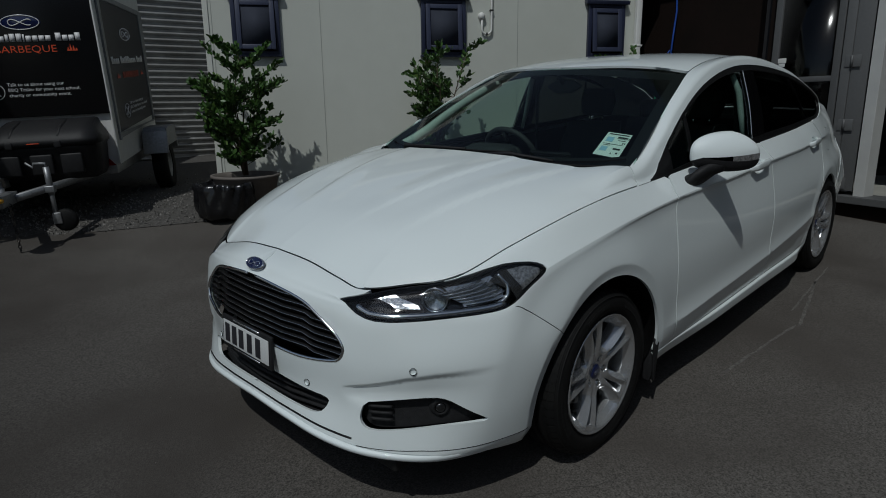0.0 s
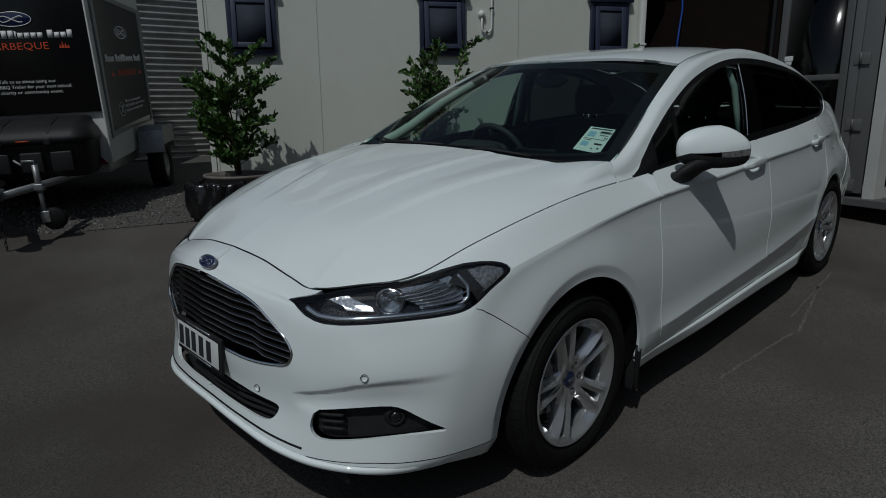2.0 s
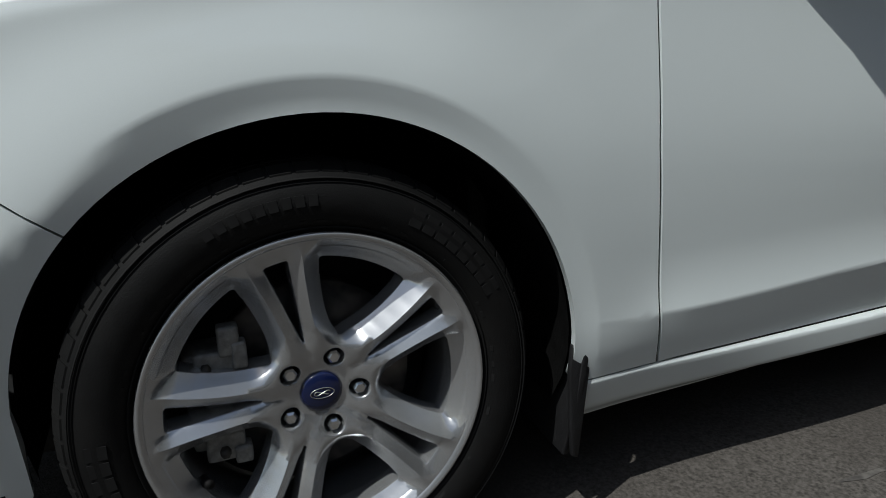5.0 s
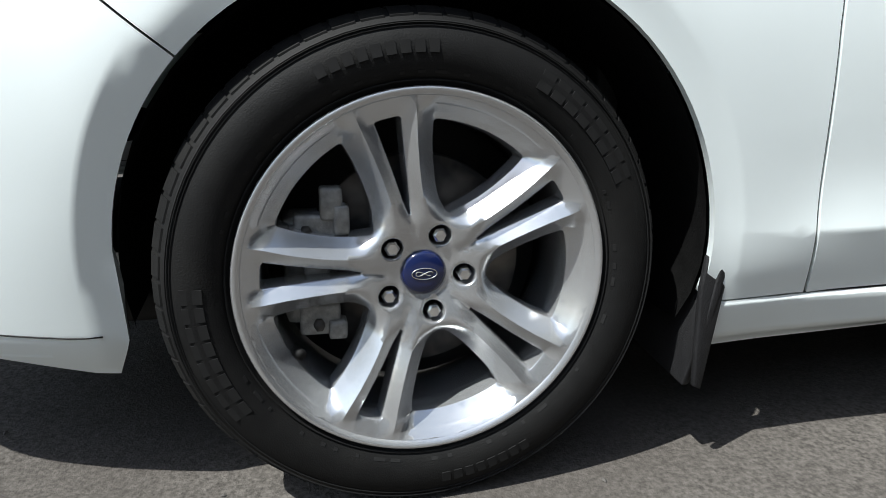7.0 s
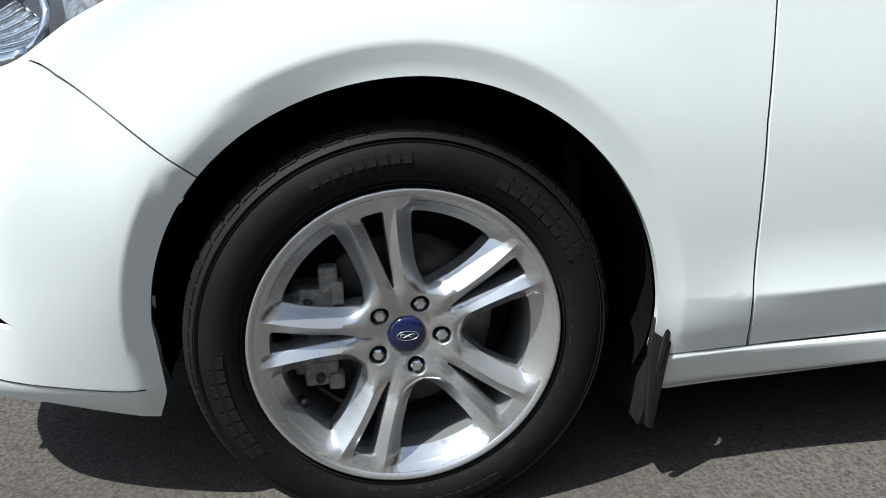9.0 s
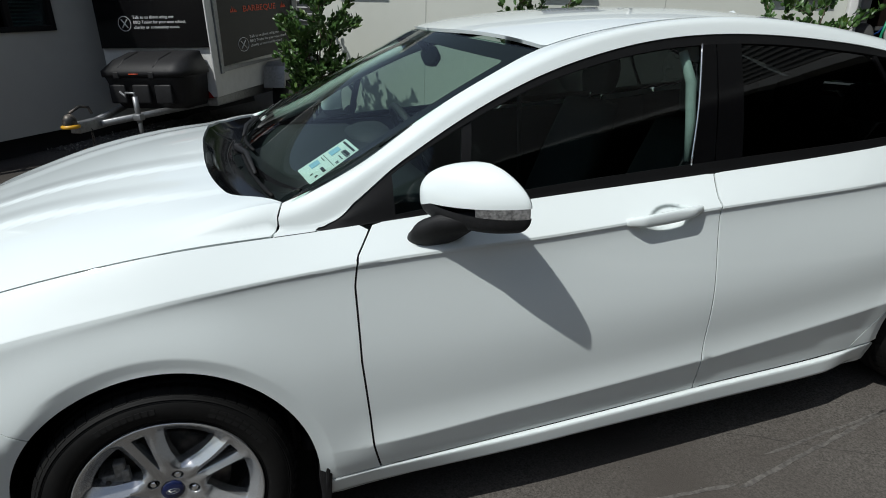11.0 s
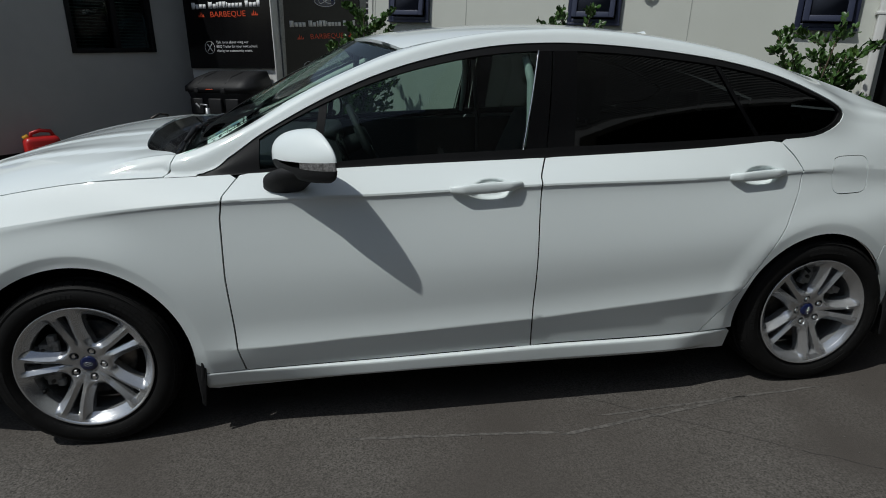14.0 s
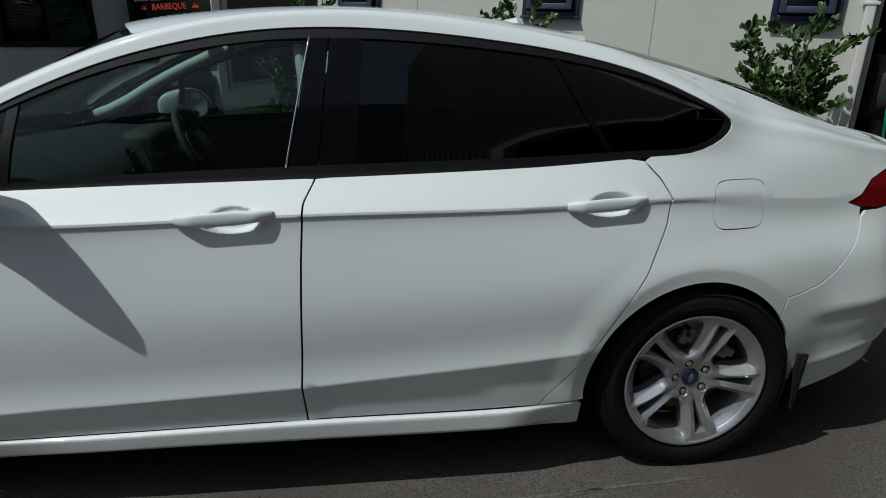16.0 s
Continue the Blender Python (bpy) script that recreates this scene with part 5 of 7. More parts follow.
def wheel_face():
    """The cast face: spoke pairs, windows, slots and bolt holes, with crowned spokes and drawn-in edges."""
    def ring(cx, cz, r, n):
        return [(cx + r * math.cos(a), cz + r * math.sin(a)) for a in np.linspace(0, 2 * math.pi, n, endpoint=False)]
    loops = [ring(0, 0, .2238, 160), ring(0, 0, .0295, 40)]
    for k in range(5):
        mid = radians(-4 + 72 * k)
        rs = np.array([.086, .092, .10, .11, .12, .132, .144, .157, .17, .180, .187, .1925])
        ang = radians(36) - np.arcsin(half_pair(rs)[0] / rs)
        poly = [(r, a) for r, a in zip(rs, ang)] + [(.1955, ang[-1] * .97)] + [(.1972, a) for a in np.linspace(ang[-1] * .92, -ang[-1] * .92, 13)] + [(.1955, -ang[-1] * .97)] + [(r, -a) for r, a in zip(rs[::-1], ang[::-1])] + [(.0835, -.02), (.0835, .02)]
        poly = rounded_off([(r * math.cos(mid + a), r * math.sin(mid + a)) for r, a in poly])
        loops.append(dense(poly, .007))
        loops.append(ring(.054 * math.cos(mid), .054 * math.sin(mid), .0158, 22))
        c, q = math.cos(mid + radians(36)), math.sin(mid + radians(36))
        rs = np.linspace(.080, .199, 17)
        sl = [(r, float(half_pair(r)[1])) for r in rs] + [(.2025, .0150), (.2035, .009)]
        sl = sl + [(r, -w) for r, w in sl[::-1]]
        loops.append([(r * c - w * q, r * q + w * c) for r, w in sl])
    pts, edges = [], []
    for lp in loops:
        o = len(pts)
        pts += [tuple(map(float, a)) for a in lp]
        edges += [(o + i, o + (i + 1) % len(lp)) for i in range(len(lp))]
    for k in range(10):                                 # the spokes' crests
        c, q = math.cos(radians(32 + 72 * (k // 2))), math.sin(radians(32 + 72 * (k // 2)))
        o = len(pts)
        for rr in np.linspace(.073, .2165, 29):
            hw, sl = half_pair(rr)
            w = (sl + CREST * (hw - sl)) * (1 if k % 2 else -1)
            ax = math.sqrt(rr * rr - w * w)
            pts.append((float(ax * c - w * q), float(ax * q + w * c)))
        edges += [(o + i, o + i + 1) for i in range(28)]
        o = len(pts)
        for rr in np.linspace(.2005, .2225, 6):         # where the spoke's flank meets the dished rim
            w = float(half_pair(rr)[0]) * (1 if k % 2 else -1)
            ax = math.sqrt(rr * rr - w * w)
            pts.append((float(ax * c - w * q), float(ax * q + w * c)))
        edges += [(o + i, o + i + 1) for i in range(5)]
    rimp = np.array(pts)
    g = np.arange(-.2225, .2226, .0052)
    grid = np.stack([a.ravel() for a in np.meshgrid(g, g)], 1)
    def solid(q):
        ok = inside(loops[0], q)
        for lp in loops[1:]:
            ok &= ~inside(lp, q)
        return ok
    grid = grid[solid(grid)]
    grid = grid[np.min(np.hypot(grid[:, None, 0] - rimp[None, :, 0], grid[:, None, 1] - rimp[None, :, 1]), 1) > .0027]
    vs, _, fs, *_ = delaunay_2d_cdt([Vector(a) for a in pts] + [Vector((float(a), float(b))) for a, b in grid], edges, [], 0, 1e-7)
    uv = np.array([tuple(a) for a in vs])
    keep = solid(np.array([uv[list(t)].mean(0) for t in fs]))
    fs = [t for t, ok in zip(fs, keep) if ok]
    r = np.hypot(uv[:, 0], uv[:, 1])
    t = np.clip((r - .036) / .1895, 0, 1)
    y = -.0700 - .0330 * np.sin(math.pi * .5 * t ** .85)
    a = (np.arctan2(uv[:, 1], uv[:, 0]) - radians(32) + radians(36)) % radians(72) - radians(36)
    d = r * np.abs(np.sin(a))
    hw, sl = half_pair(r)
    u = np.clip((d - sl) / np.maximum(hw - sl, .004), 0, 1)
    live = smooth(.064, .100, r) * np.clip((.2238 - r) / .0258, 0, 1)
    y = y + live * (.0260 * np.clip((u - CREST) / (1 - CREST), 0, 1) + .0100 * (1 - np.clip(u / CREST, 0, 1)))
    y = y + .005 * (1 - smooth(.0, .006, d)) * smooth(.045, .06, r) * (1 - smooth(.078, .086, r))
    edge = smooth(.2205, .2236, r)
    y = y * (1 - edge) - .1027 * edge
    bm = bmesh.new()
    top = [bm.verts.new((q[0], h, q[1])) for q, h in zip(uv, y)]
    count = {}
    for f in fs:
        bm.faces.new([top[i] for i in f])
        for i in range(3):
            count[(f[i], f[(i + 1) % 3])] = f[(i + 2) % 3]
    border = [e for e in count if e[::-1] not in count]
    away = {}
    for a, b in border:
        e = uv[b] - uv[a]
        n = np.array([e[1], -e[0]])
        n = n / (np.linalg.norm(n) + 1e-12) * (1 if n @ (uv[a] - uv[count[(a, b)]]) > 0 else -1)
        for i in (a, b):
            away[i] = away.get(i, 0) + n
    sunk = {}
    for i, n in away.items():
        if r[i] < .224:
            n = n / (np.linalg.norm(n) + 1e-12)
            sunk[i] = [top[i]] + [bm.verts.new((uv[i, 0] + n[0] * w, y[i] + h, uv[i, 1] + n[1] * w)) for w, h in ((.0012, .0012), (.0020, .0045), (.0030, .034))]
    for a, b in border:
        if a in sunk and b in sunk:
            for k in range(3):
                bm.faces.new((sunk[a][k], sunk[b][k], sunk[b][k + 1], sunk[a][k + 1]))
    bmesh.ops.recalc_face_normals(bm, faces=bm.faces[:])
    return bm


def make_wheel():
    w = part("wheel", lathe(bmesh.new(), RIM, 96), ALLOY, car, "silver ten-spoke alloy wheel with black tyre")
    rim = tyre = cap = w
    tyre_prof = [(.224, -.078), (.236, -.100), (.255, -.1135), (.278, -.1155), (.298, -.109), (.310, -.098), (.3205, -.080), (.3225, -.062), (.318, -.0615), (.318, -.0545), (.3235, -.054),
                 (.3245, -.022), (.318, -.0215), (.318, -.0135), (.325, -.013), (.325, .013), (.318, .0135), (.318, .0215), (.3245, .022), (.3235, .054), (.318, .0545), (.318, .0615),
                 (.3225, .062), (.3205, .080), (.310, .098), (.298, .109), (.278, .1155), (.255, .1135), (.236, .100), (.224, .078)]
    part("tyre", lathe(bmesh.new(), tyre_prof, 96), RUBBER, w, "black tyre")
    for i in range(60):                                # shoulder blocks
        a = 2 * math.pi * i / 60
        bm = bmesh.new()
        for sy in (-1,):
            vs = [bm.verts.new((r * math.cos(a + q), sy * y, r * math.sin(a + q))) for r, y in ((.3242, .0615), (.3222, .0805), (.3120, .0985), (.3085, .0985), (.3085, .0615)) for q in (-.043, .043)]
            for k in range(4):
                bm.faces.new((vs[2 * k], vs[2 * k + 1], vs[2 * k + 3], vs[2 * k + 2]))
            bm.faces.new([vs[k] for k in (0, 2, 4, 6, 8)])
            bm.faces.new([vs[k] for k in (1, 3, 5, 7, 9)])
        bmesh.ops.recalc_face_normals(bm, faces=bm.faces[:])
        part("tread_block", bm, RUBBER, tyre, shade=False)
    for r in (.2405, .2985, .3035):
        part("sidewall_rib", lathe(bmesh.new(), [(r - .0012, -.1085 if r > .29 else -.1035), (r, -.1105 if r > .29 else -.107), (r + .0012, -.1060 if r > .29 else -.104)], 96), TYRE_MARK, tyre)
    def sidewall_y(r):
        return float(np.interp(r, [.236, .255, .278, .298, .31], [-.100, -.1135, -.1155, -.109, -.098]))
    def arc_block(bm, a0, a1, r0, r1, lift):
        vs = []
        for a in (a0, a1):
            for r in (r0, r1):
                for dy in (0, -lift):
                    vs.append(bm.verts.new((r * math.cos(a), sidewall_y(r) + dy - .0002, r * math.sin(a))))
        for f in ((1, 3, 7, 5), (0, 1, 5, 4), (2, 6, 7, 3), (0, 2, 3, 1), (4, 5, 7, 6)):
            bm.faces.new([vs[i] for i in f])
    for start, n, step, gap in ((62, 8, 4.6, .9), (214, 8, 4.6, .9), (118, 9, 3.4, 1.0), (300, 8, 3.4, 1.0)):
        for i in range(n):
            bm = bmesh.new()
            a = radians(start - i * step)
            arc_block(bm, a - radians(step - gap), a, .264 if gap < .95 else .270, .288 if gap < .95 else .284, .0016)
            bmesh.ops.recalc_face_normals(bm, faces=bm.faces[:])
            part("sidewall_bar", bm, TYRE_MARK, tyre, shade=False)
    rng = random.Random(4)
    bm = bmesh.new()
    for i in range(60):
        a = radians(i * 6 + rng.uniform(0, 2))
        if rng.random() < .7:
            arc_block(bm, a, a + radians(rng.uniform(.8, 3.6)), .2475, .2510, .0008)
    bmesh.ops.recalc_face_normals(bm, faces=bm.faces[:])
    tagged(part("sidewall_print", bm, TYRE_MARK, tyre, shade=False), kind="stuff")
    me = part("spokes", wheel_face(), ALLOY, rim).data
    me.set_sharp_from_angle(angle=radians(24))
    for e in me.edges:                                  # the hub's castings stay soft
        if min(math.hypot(me.vertices[i].co.x, me.vertices[i].co.z) for i in e.vertices) < .098:
            e.use_edge_sharp = False
    part("centre_cap", lathe(bmesh.new(), [(0, -.0765), (.015, -.0762), (.0255, -.0745), (.0292, -.0715), (.0293, -.05)], 40), BADGE_BLUE, w, "dark blue centre cap")
    part("cap_mark", tube(bmesh.new(), [Vector((.0165 * math.cos(a), -.0768, .0075 * math.sin(a))) for a in np.linspace(0, 2 * math.pi, 30)], .0007, 5, False), BADGE_SILVER, cap)
    part("cap_mark", tube(bmesh.new(), [Vector((.011 * math.cos(a), -.0770, .0028 * math.sin(2 * a))) for a in np.linspace(.2, 5.6, 26)], .0008, 5), BADGE_SILVER, cap)
    for k in range(5):
        a = radians(-4 + 72 * k)
        m = Matrix.Translation((.054 * math.cos(a), 0, .054 * math.sin(a)))
        part("bolt_well", lathe(bmesh.new(), [(.0172, -.070), (.0172, -.052), (.006, -.052)], 20, "y", m), BLACK_TRIM, rim)
        nut = bmesh.new()
        lathe(nut, [(0, -.0790), (.0070, -.0788), (.0098, -.0755), (.0105, -.055)], 6, "y", m)
        part("wheel_nut", nut, CHROME, w, "bright wheel nut", shade=False)
    part("valve", tube(bmesh.new(), [Vector((-.166, -.060, -.098)), Vector((-.158, -.088, -.092))], .0065, 8), RUBBER, rim)
    part("brake_disc", lathe(bmesh.new(), [(.07, -.018), (.146, -.018), (.148, -.012), (.148, .012), (.07, .012)], 60), STEEL, w, "steel brake disc")
    part("brake_caliper", boxed((-.175, -.045, -.070), (-.108, .03, .072), .012), CAST, w, "grey cast brake caliper")
    for name, lo, hi in (("caliper_lug", (-.160, -.058, .038), (-.104, -.03, .078)), ("pad_clip", (-.128, -.062, .070), (-.100, -.035, .112)), ("pad_clip", (-.112, -.064, .052), (-.092, -.04, .090)),
                         ("caliper_bridge", (-.150, -.060, -.030), (-.118, -.03, .028)), ("caliper_lug", (-.158, -.056, -.082), (-.106, -.03, -.040)), ("pad_clip", (-.122, -.062, -.088), (-.098, -.036, -.062))):
        part(name, boxed(lo, hi, .005), CAST, w)
    for a, b in ((-.146, .058), (-.134, -.066)):
        part("caliper_bolt", lathe(bmesh.new(), [(0, -.068), (.007, -.067), (.008, -.05)], 6, "y", Matrix.Translation((a, 0, b))), STEEL, w)
    part("back_plate", lathe(bmesh.new(), [(.0, .02), (.19, .03), (.20, .06)], 48), DARK_HOLE, w)
    return w


first = make_wheel()
HUB_Y = .798
first.matrix_basis = Matrix.Translation((0, -HUB_Y, .325))
for x, y, rz, turn in ((2.85, -HUB_Y + .008, 0, 109), (0, HUB_Y, 180, 20), (2.85, HUB_Y - .008, 180, 40)):
    copy_thing(first, pose(x, y, .325, 0, 0, rz) @ pose(0, 0, 0, 0, turn, 0))


# ---------- cabin ----------
def loft(rows, closed=True, caps=True):
    bm = bmesh.new()
    vs = [[bm.verts.new(p) for p in r] for r in rows]
    n = len(rows[0])
    for a, b in zip(vs, vs[1:]):
        for i in range(n if closed else n - 1):
            bm.faces.new((a[i], a[(i + 1) % n], b[(i + 1) % n], b[i]))
    if caps and closed:
        bm.faces.new(vs[0][::-1])
        bm.faces.new(vs[-1])
    bmesh.ops.recalc_face_normals(bm, faces=bm.faces[:])
    return bm


def rounded(cx, cy, cz, hx, hy, n=20, power=3.2, axis="z", tilt=0.0):
    out = []
    for i in range(n):
        a = 2 * math.pi * i / n
        c, s = math.cos(a), math.sin(a)
        c, s = math.copysign(abs(c) ** (2 / power), c), math.copysign(abs(s) ** (2 / power), s)
        out.append(Vector((cx + hx * c, cy + hy * s, cz + tilt * c)))
    return out


part("cabin_floor", boxed((.35, -.74, .24), (2.75, .74, .30), .02), INTERIOR, car)
part("dashboard", loft([[Vector((x, y, z)) for x, z in ((.30, 1.00), (.55, 1.005 + .01 * math.cos(y * 3)), (.80, .985), (.93, .93), (.95, .84), (.88, .72), (.80, .62), (.40, .60))] for y in np.linspace(-.70, .70, 15)]), INTERIOR, car, "dark dashboard")
part("instrument_hood", loft([rounded(.84, .37, .95, .10, .19), rounded(.84, .37, 1.0, .09, .17), rounded(.86, .37, 1.022, .06, .13)]), INTERIOR, car)
console = part("centre_console", loft([rounded(1.35, 0, .32, .52, .12), rounded(1.33, 0, .55, .50, .11), rounded(1.36, 0, .60, .46, .09)]), INTERIOR, car)
part("centre_screen", box(bmesh.new(), (-.012, -.115, -.085), (.012, .115, .085), .008, pose(.955, 0, .90, 0, -22, 0)), BLACK_GLOSS, car, "black centre screen")
part("screen_bezel", box(bmesh.new(), (-.010, -.135, -.105), (.006, .135, .105), .012, pose(.952, 0, .90, 0, -22, 0)), GRILLE, car)
for y in (-.60, -.16, .16, .60):
    part("air_vent", box(bmesh.new(), (-.008, -.06, -.03), (.010, .06, .03), .01, pose(.94, y, .90, 0, -15, 0)), BLACK_GLOSS, car)
mw = pose(1.05, .37, .93, 0, 65, 0)
bm = tube(bmesh.new(), [mw @ Vector((.185 * math.cos(a), .185 * math.sin(a), 0)) for a in np.linspace(0, 2 * math.pi, 41)], .017, 8, False)
wheel_rim = part("steering_wheel", bm, INTERIOR, car, "black three-spoke steering wheel")
part("wheel_hub", loft([[mw @ v for v in rounded(0, 0, z, r, r * 1.15)] for z, r in ((-.03, .075), (.0, .085), (.025, .055))]), INTERIOR, wheel_rim)
for a in (90, 210, 330):
    d = Vector((math.cos(radians(a + 90)), math.sin(radians(a + 90)), 0))
    part("wheel_spoke", tube(bmesh.new(), [mw @ (d * .06), mw @ (d * .18)], [.022, .014], 8), GRILLE, wheel_rim)
part("steering_column", tube(bmesh.new(), [Vector((.80, .37, .84)), Vector((1.04, .37, .925))], [.06, .045], 12), INTERIOR, car)
for x, y in ((1.55, .37), (1.55, -.37)):
    seat = part("front_seat", loft([rounded(x, y, .34, .25, .25), rounded(x, y, .46, .27, .26, tilt=-.02), rounded(x, y, .53, .25, .24, tilt=-.03), rounded(x, y, .55, .18, .17, tilt=-.03)]), SEAT, car, "dark cloth front seat")
    part("seat_back", loft([rounded(x + .20 + .22 * t, y, .50 + .56 * t, .085 - .02 * t, .255 - .06 * t * t) for t in np.linspace(0, 1, 7)]), SEAT, seat)
    part("headrest", loft([rounded(x + .45 + .02 * t, y, 1.10 + .18 * t, .05 - .015 * abs(t - .5), .13 - .05 * abs(t - .5)) for t in np.linspace(0, 1, 6)]), SEAT, seat)
    for q in (-.05, .05):
        part("headrest_post", tube(bmesh.new(), [Vector((x + .43, y + q, 1.04)), Vector((x + .455, y + q, 1.14))], .006, 6), CHROME, seat)
bench = part("rear_seat", loft([rounded(2.42, 0, .36, .26, .64), rounded(2.42, 0, .50, .27, .64, tilt=-.02), rounded(2.42, 0, .56, .24, .60, tilt=-.03)]), SEAT, car, "dark cloth rear bench")
part("bench_back", loft([rounded(2.62 + .24 * t, 0, .50 + .52 * t, .08, .64 - .05 * t) for t in np.linspace(0, 1, 6)]), SEAT, bench)
for y in (-.38, 0, .38):
    part("headrest", loft([rounded(2.86 + .02 * t, y, 1.02 + .13 * t, .05, .12 - .03 * abs(t - .5)) for t in np.linspace(0, 1, 5)]), SEAT, bench)
part("parcel_shelf", boxed((2.88, -.60, .985), (3.42, .60, 1.0), .006), INTERIOR, car)
skin("headlining", top_of(lambda x, y: roof(x, y) - .035), [(1.10, 0), (1.16, .40), (1.22, .56), (2.5, .50), (2.55, 0)], [], HEADLINER, car, step=.08, both=True, stretch=(1, 1), thick=0)
part("cabin_mirror", loft([rounded(1.02 + .02 * z, -.02, 1.335 + z, .014, .12 - 2.0 * abs(z)) for z in np.linspace(-.035, .035, 6)]), INTERIOR, car, "black cabin mirror")
part("mirror_stalk", tube(bmesh.new(), [Vector((.98, -.01, 1.395)), Vector((1.02, -.015, 1.345))], .014, 8), INTERIOR, car)
for sd in (1, -1):
    part("door_card", loft([[Vector((x, -sd * (.80 + .02 * math.sin(3 * x)), z)) for x in np.linspace(.55, 2.6, 12)] for z in (.30, .60, .80, .985)], closed=False), INTERIOR, car)
    part("seat_belt", tube(bmesh.new(), [Vector((1.70, -sd * .66, 1.32)), Vector((1.73, -sd * .69, 1.0)), Vector((1.74, -sd * .70, .6))], .012, 6), INTERIOR, car)
    pts = [(1.645, .655, 1.36), (1.66, .69, 1.27), (1.655, .715, 1.15), (1.64, .74, 1.03)]
    part("pillar_trim", tube(bmesh.new(), [Vector((x, -sd * (y + .008), z)) for x, y, z in pts], [.014, .017, .016, .011], 10), PILLAR, car, "pale grey pillar trim")
    pp = [hermite(*F_EDGE, np.array([s]))[0] for s in np.linspace(.52, 1.3, 8)]
    part("front_pillar_trim", tube(bmesh.new(), [Vector((p[0] + .03, -sd * (p[1] - .045), p[2] - .03)) for p in pp], .03, 8), PILLAR, car, "pale grey pillar trim")

# ---------- the place: ground ----------
def W(x, y, z=0.0):
    """A point given along the car (x back, y to its right, z off the forecourt) in the world."""
    return SLOPE @ Vector((x, y, z))


def ground_z(x, y):
    return .010 + max(.22 * float(smooth(2.3, 4.1, .55 * x + .83 * y)) * float(1 - smooth(4.5, 6.5, x) * .6), .20 * float(smooth(2.7, 4.1, y)) * float(1 - smooth(-1.5, .5, x)))


CONCRETE = material("dark worn concrete", (.103, .095, .086), .9, spec=.14, vary=.55, scale=150, second=(.072, .064, .057), second_scale=.9, second_at=(.42, .66), bump=.5, bump_scale=260)
ct = CONCRETE.node_tree                                 # the slab's colour gets darker towards and past the car's nose
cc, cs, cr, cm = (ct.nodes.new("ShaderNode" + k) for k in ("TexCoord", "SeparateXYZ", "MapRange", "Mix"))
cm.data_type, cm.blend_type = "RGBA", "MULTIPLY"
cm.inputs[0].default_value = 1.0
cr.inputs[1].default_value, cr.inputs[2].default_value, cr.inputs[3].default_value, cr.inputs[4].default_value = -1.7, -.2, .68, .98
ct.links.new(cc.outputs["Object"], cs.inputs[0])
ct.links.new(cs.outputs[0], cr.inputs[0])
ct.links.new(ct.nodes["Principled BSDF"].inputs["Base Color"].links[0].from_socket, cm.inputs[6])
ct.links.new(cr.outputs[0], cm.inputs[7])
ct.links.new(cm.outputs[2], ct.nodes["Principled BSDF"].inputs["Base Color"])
GRAVEL_BED = material("gravel bed", (.075, .070, .064), .95, vary=.5, scale=55, bump=1.0, bump_scale=70)
STONE = material("grey gravel", (.17, .162, .15), .9, vary=.3, scale=30)
si = STONE.node_tree
ri = si.nodes.new("ShaderNodeNewGeometry")
mr = si.nodes.new("ShaderNodeMapRange")
mr.inputs[3].default_value, mr.inputs[4].default_value = .45, 1.5
si.links.new(ri.outputs["Random Per Island"], mr.inputs[0])
mm = si.nodes.new("ShaderNodeMix")
mm.data_type, mm.blend_type = "RGBA", "MULTIPLY"
mm.inputs[0].default_value = 1.0
old = si.nodes["Principled BSDF"].inputs["Base Color"].links[0].from_socket
si.links.new(old, mm.inputs[6])
si.links.new(mr.outputs[0], mm.inputs[7])
si.links.new(mm.outputs[2], si.nodes["Principled BSDF"].inputs["Base Color"])
xs = np.concatenate([[-400, -60, -20, -12], np.arange(-9, 12.1, .3), [16, 25, 60, 400]])
ys = np.concatenate([[-400, -60, -20, -12], np.arange(-9, 12.1, .3), [16, 25, 60, 400]])
bm = bmesh.new()
rows = [[bm.verts.new((x, y, ground_z(x, y))) for y in ys] for x in xs]
for a, b in zip(rows, rows[1:]):
    for i in range(len(ys) - 1):
        bm.faces.new((a[i], b[i], b[i + 1], a[i + 1]))
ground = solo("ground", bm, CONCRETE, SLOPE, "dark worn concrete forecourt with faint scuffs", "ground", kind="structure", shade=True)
EDGE0, EDGE1 = Vector((-4.0, 6.45)), Vector((1.15, 3.30))         # concrete ends along this line
def past_edge(x, y):
    d = (EDGE1 - EDGE0).normalized()
    return (x - EDGE0.x) * -d.y + (y - EDGE0.y) * d.x
bm = bmesh.new()
rows = []
for t in np.linspace(0, 1, 24):
    p = EDGE0.lerp(EDGE1, t)
    d = (EDGE1 - EDGE0).normalized()
    n = Vector((-d.y, d.x))
    row = []
    for k, q in enumerate((0.0, .25, .6, 1.2, 2.4, 4.8)):
        w = p + n * (q + (.03 * noise.noise((t * 23, 0, 0)) if k == 0 else 0))
        row.append(bm.verts.new((w.x, w.y, ground_z(w.x, w.y) + .006)))
    rows.append(row)
for a, b in zip(rows, rows[1:]):
    for i in range(5):
        bm.faces.new((a[i], b[i], b[i + 1], a[i + 1]))
solo("gravel_bed", bm, GRAVEL_BED, SLOPE, "loose grey gravel strip beside the concrete", "gravel", kind="structure", shade=True)
rng = random.Random(7)
vs, fs = [], []
octa = [(1, 0, 0), (0, 1, 0), (-1, 0, 0), (0, -1, 0), (0, 0, .8), (0, 0, -.6)]
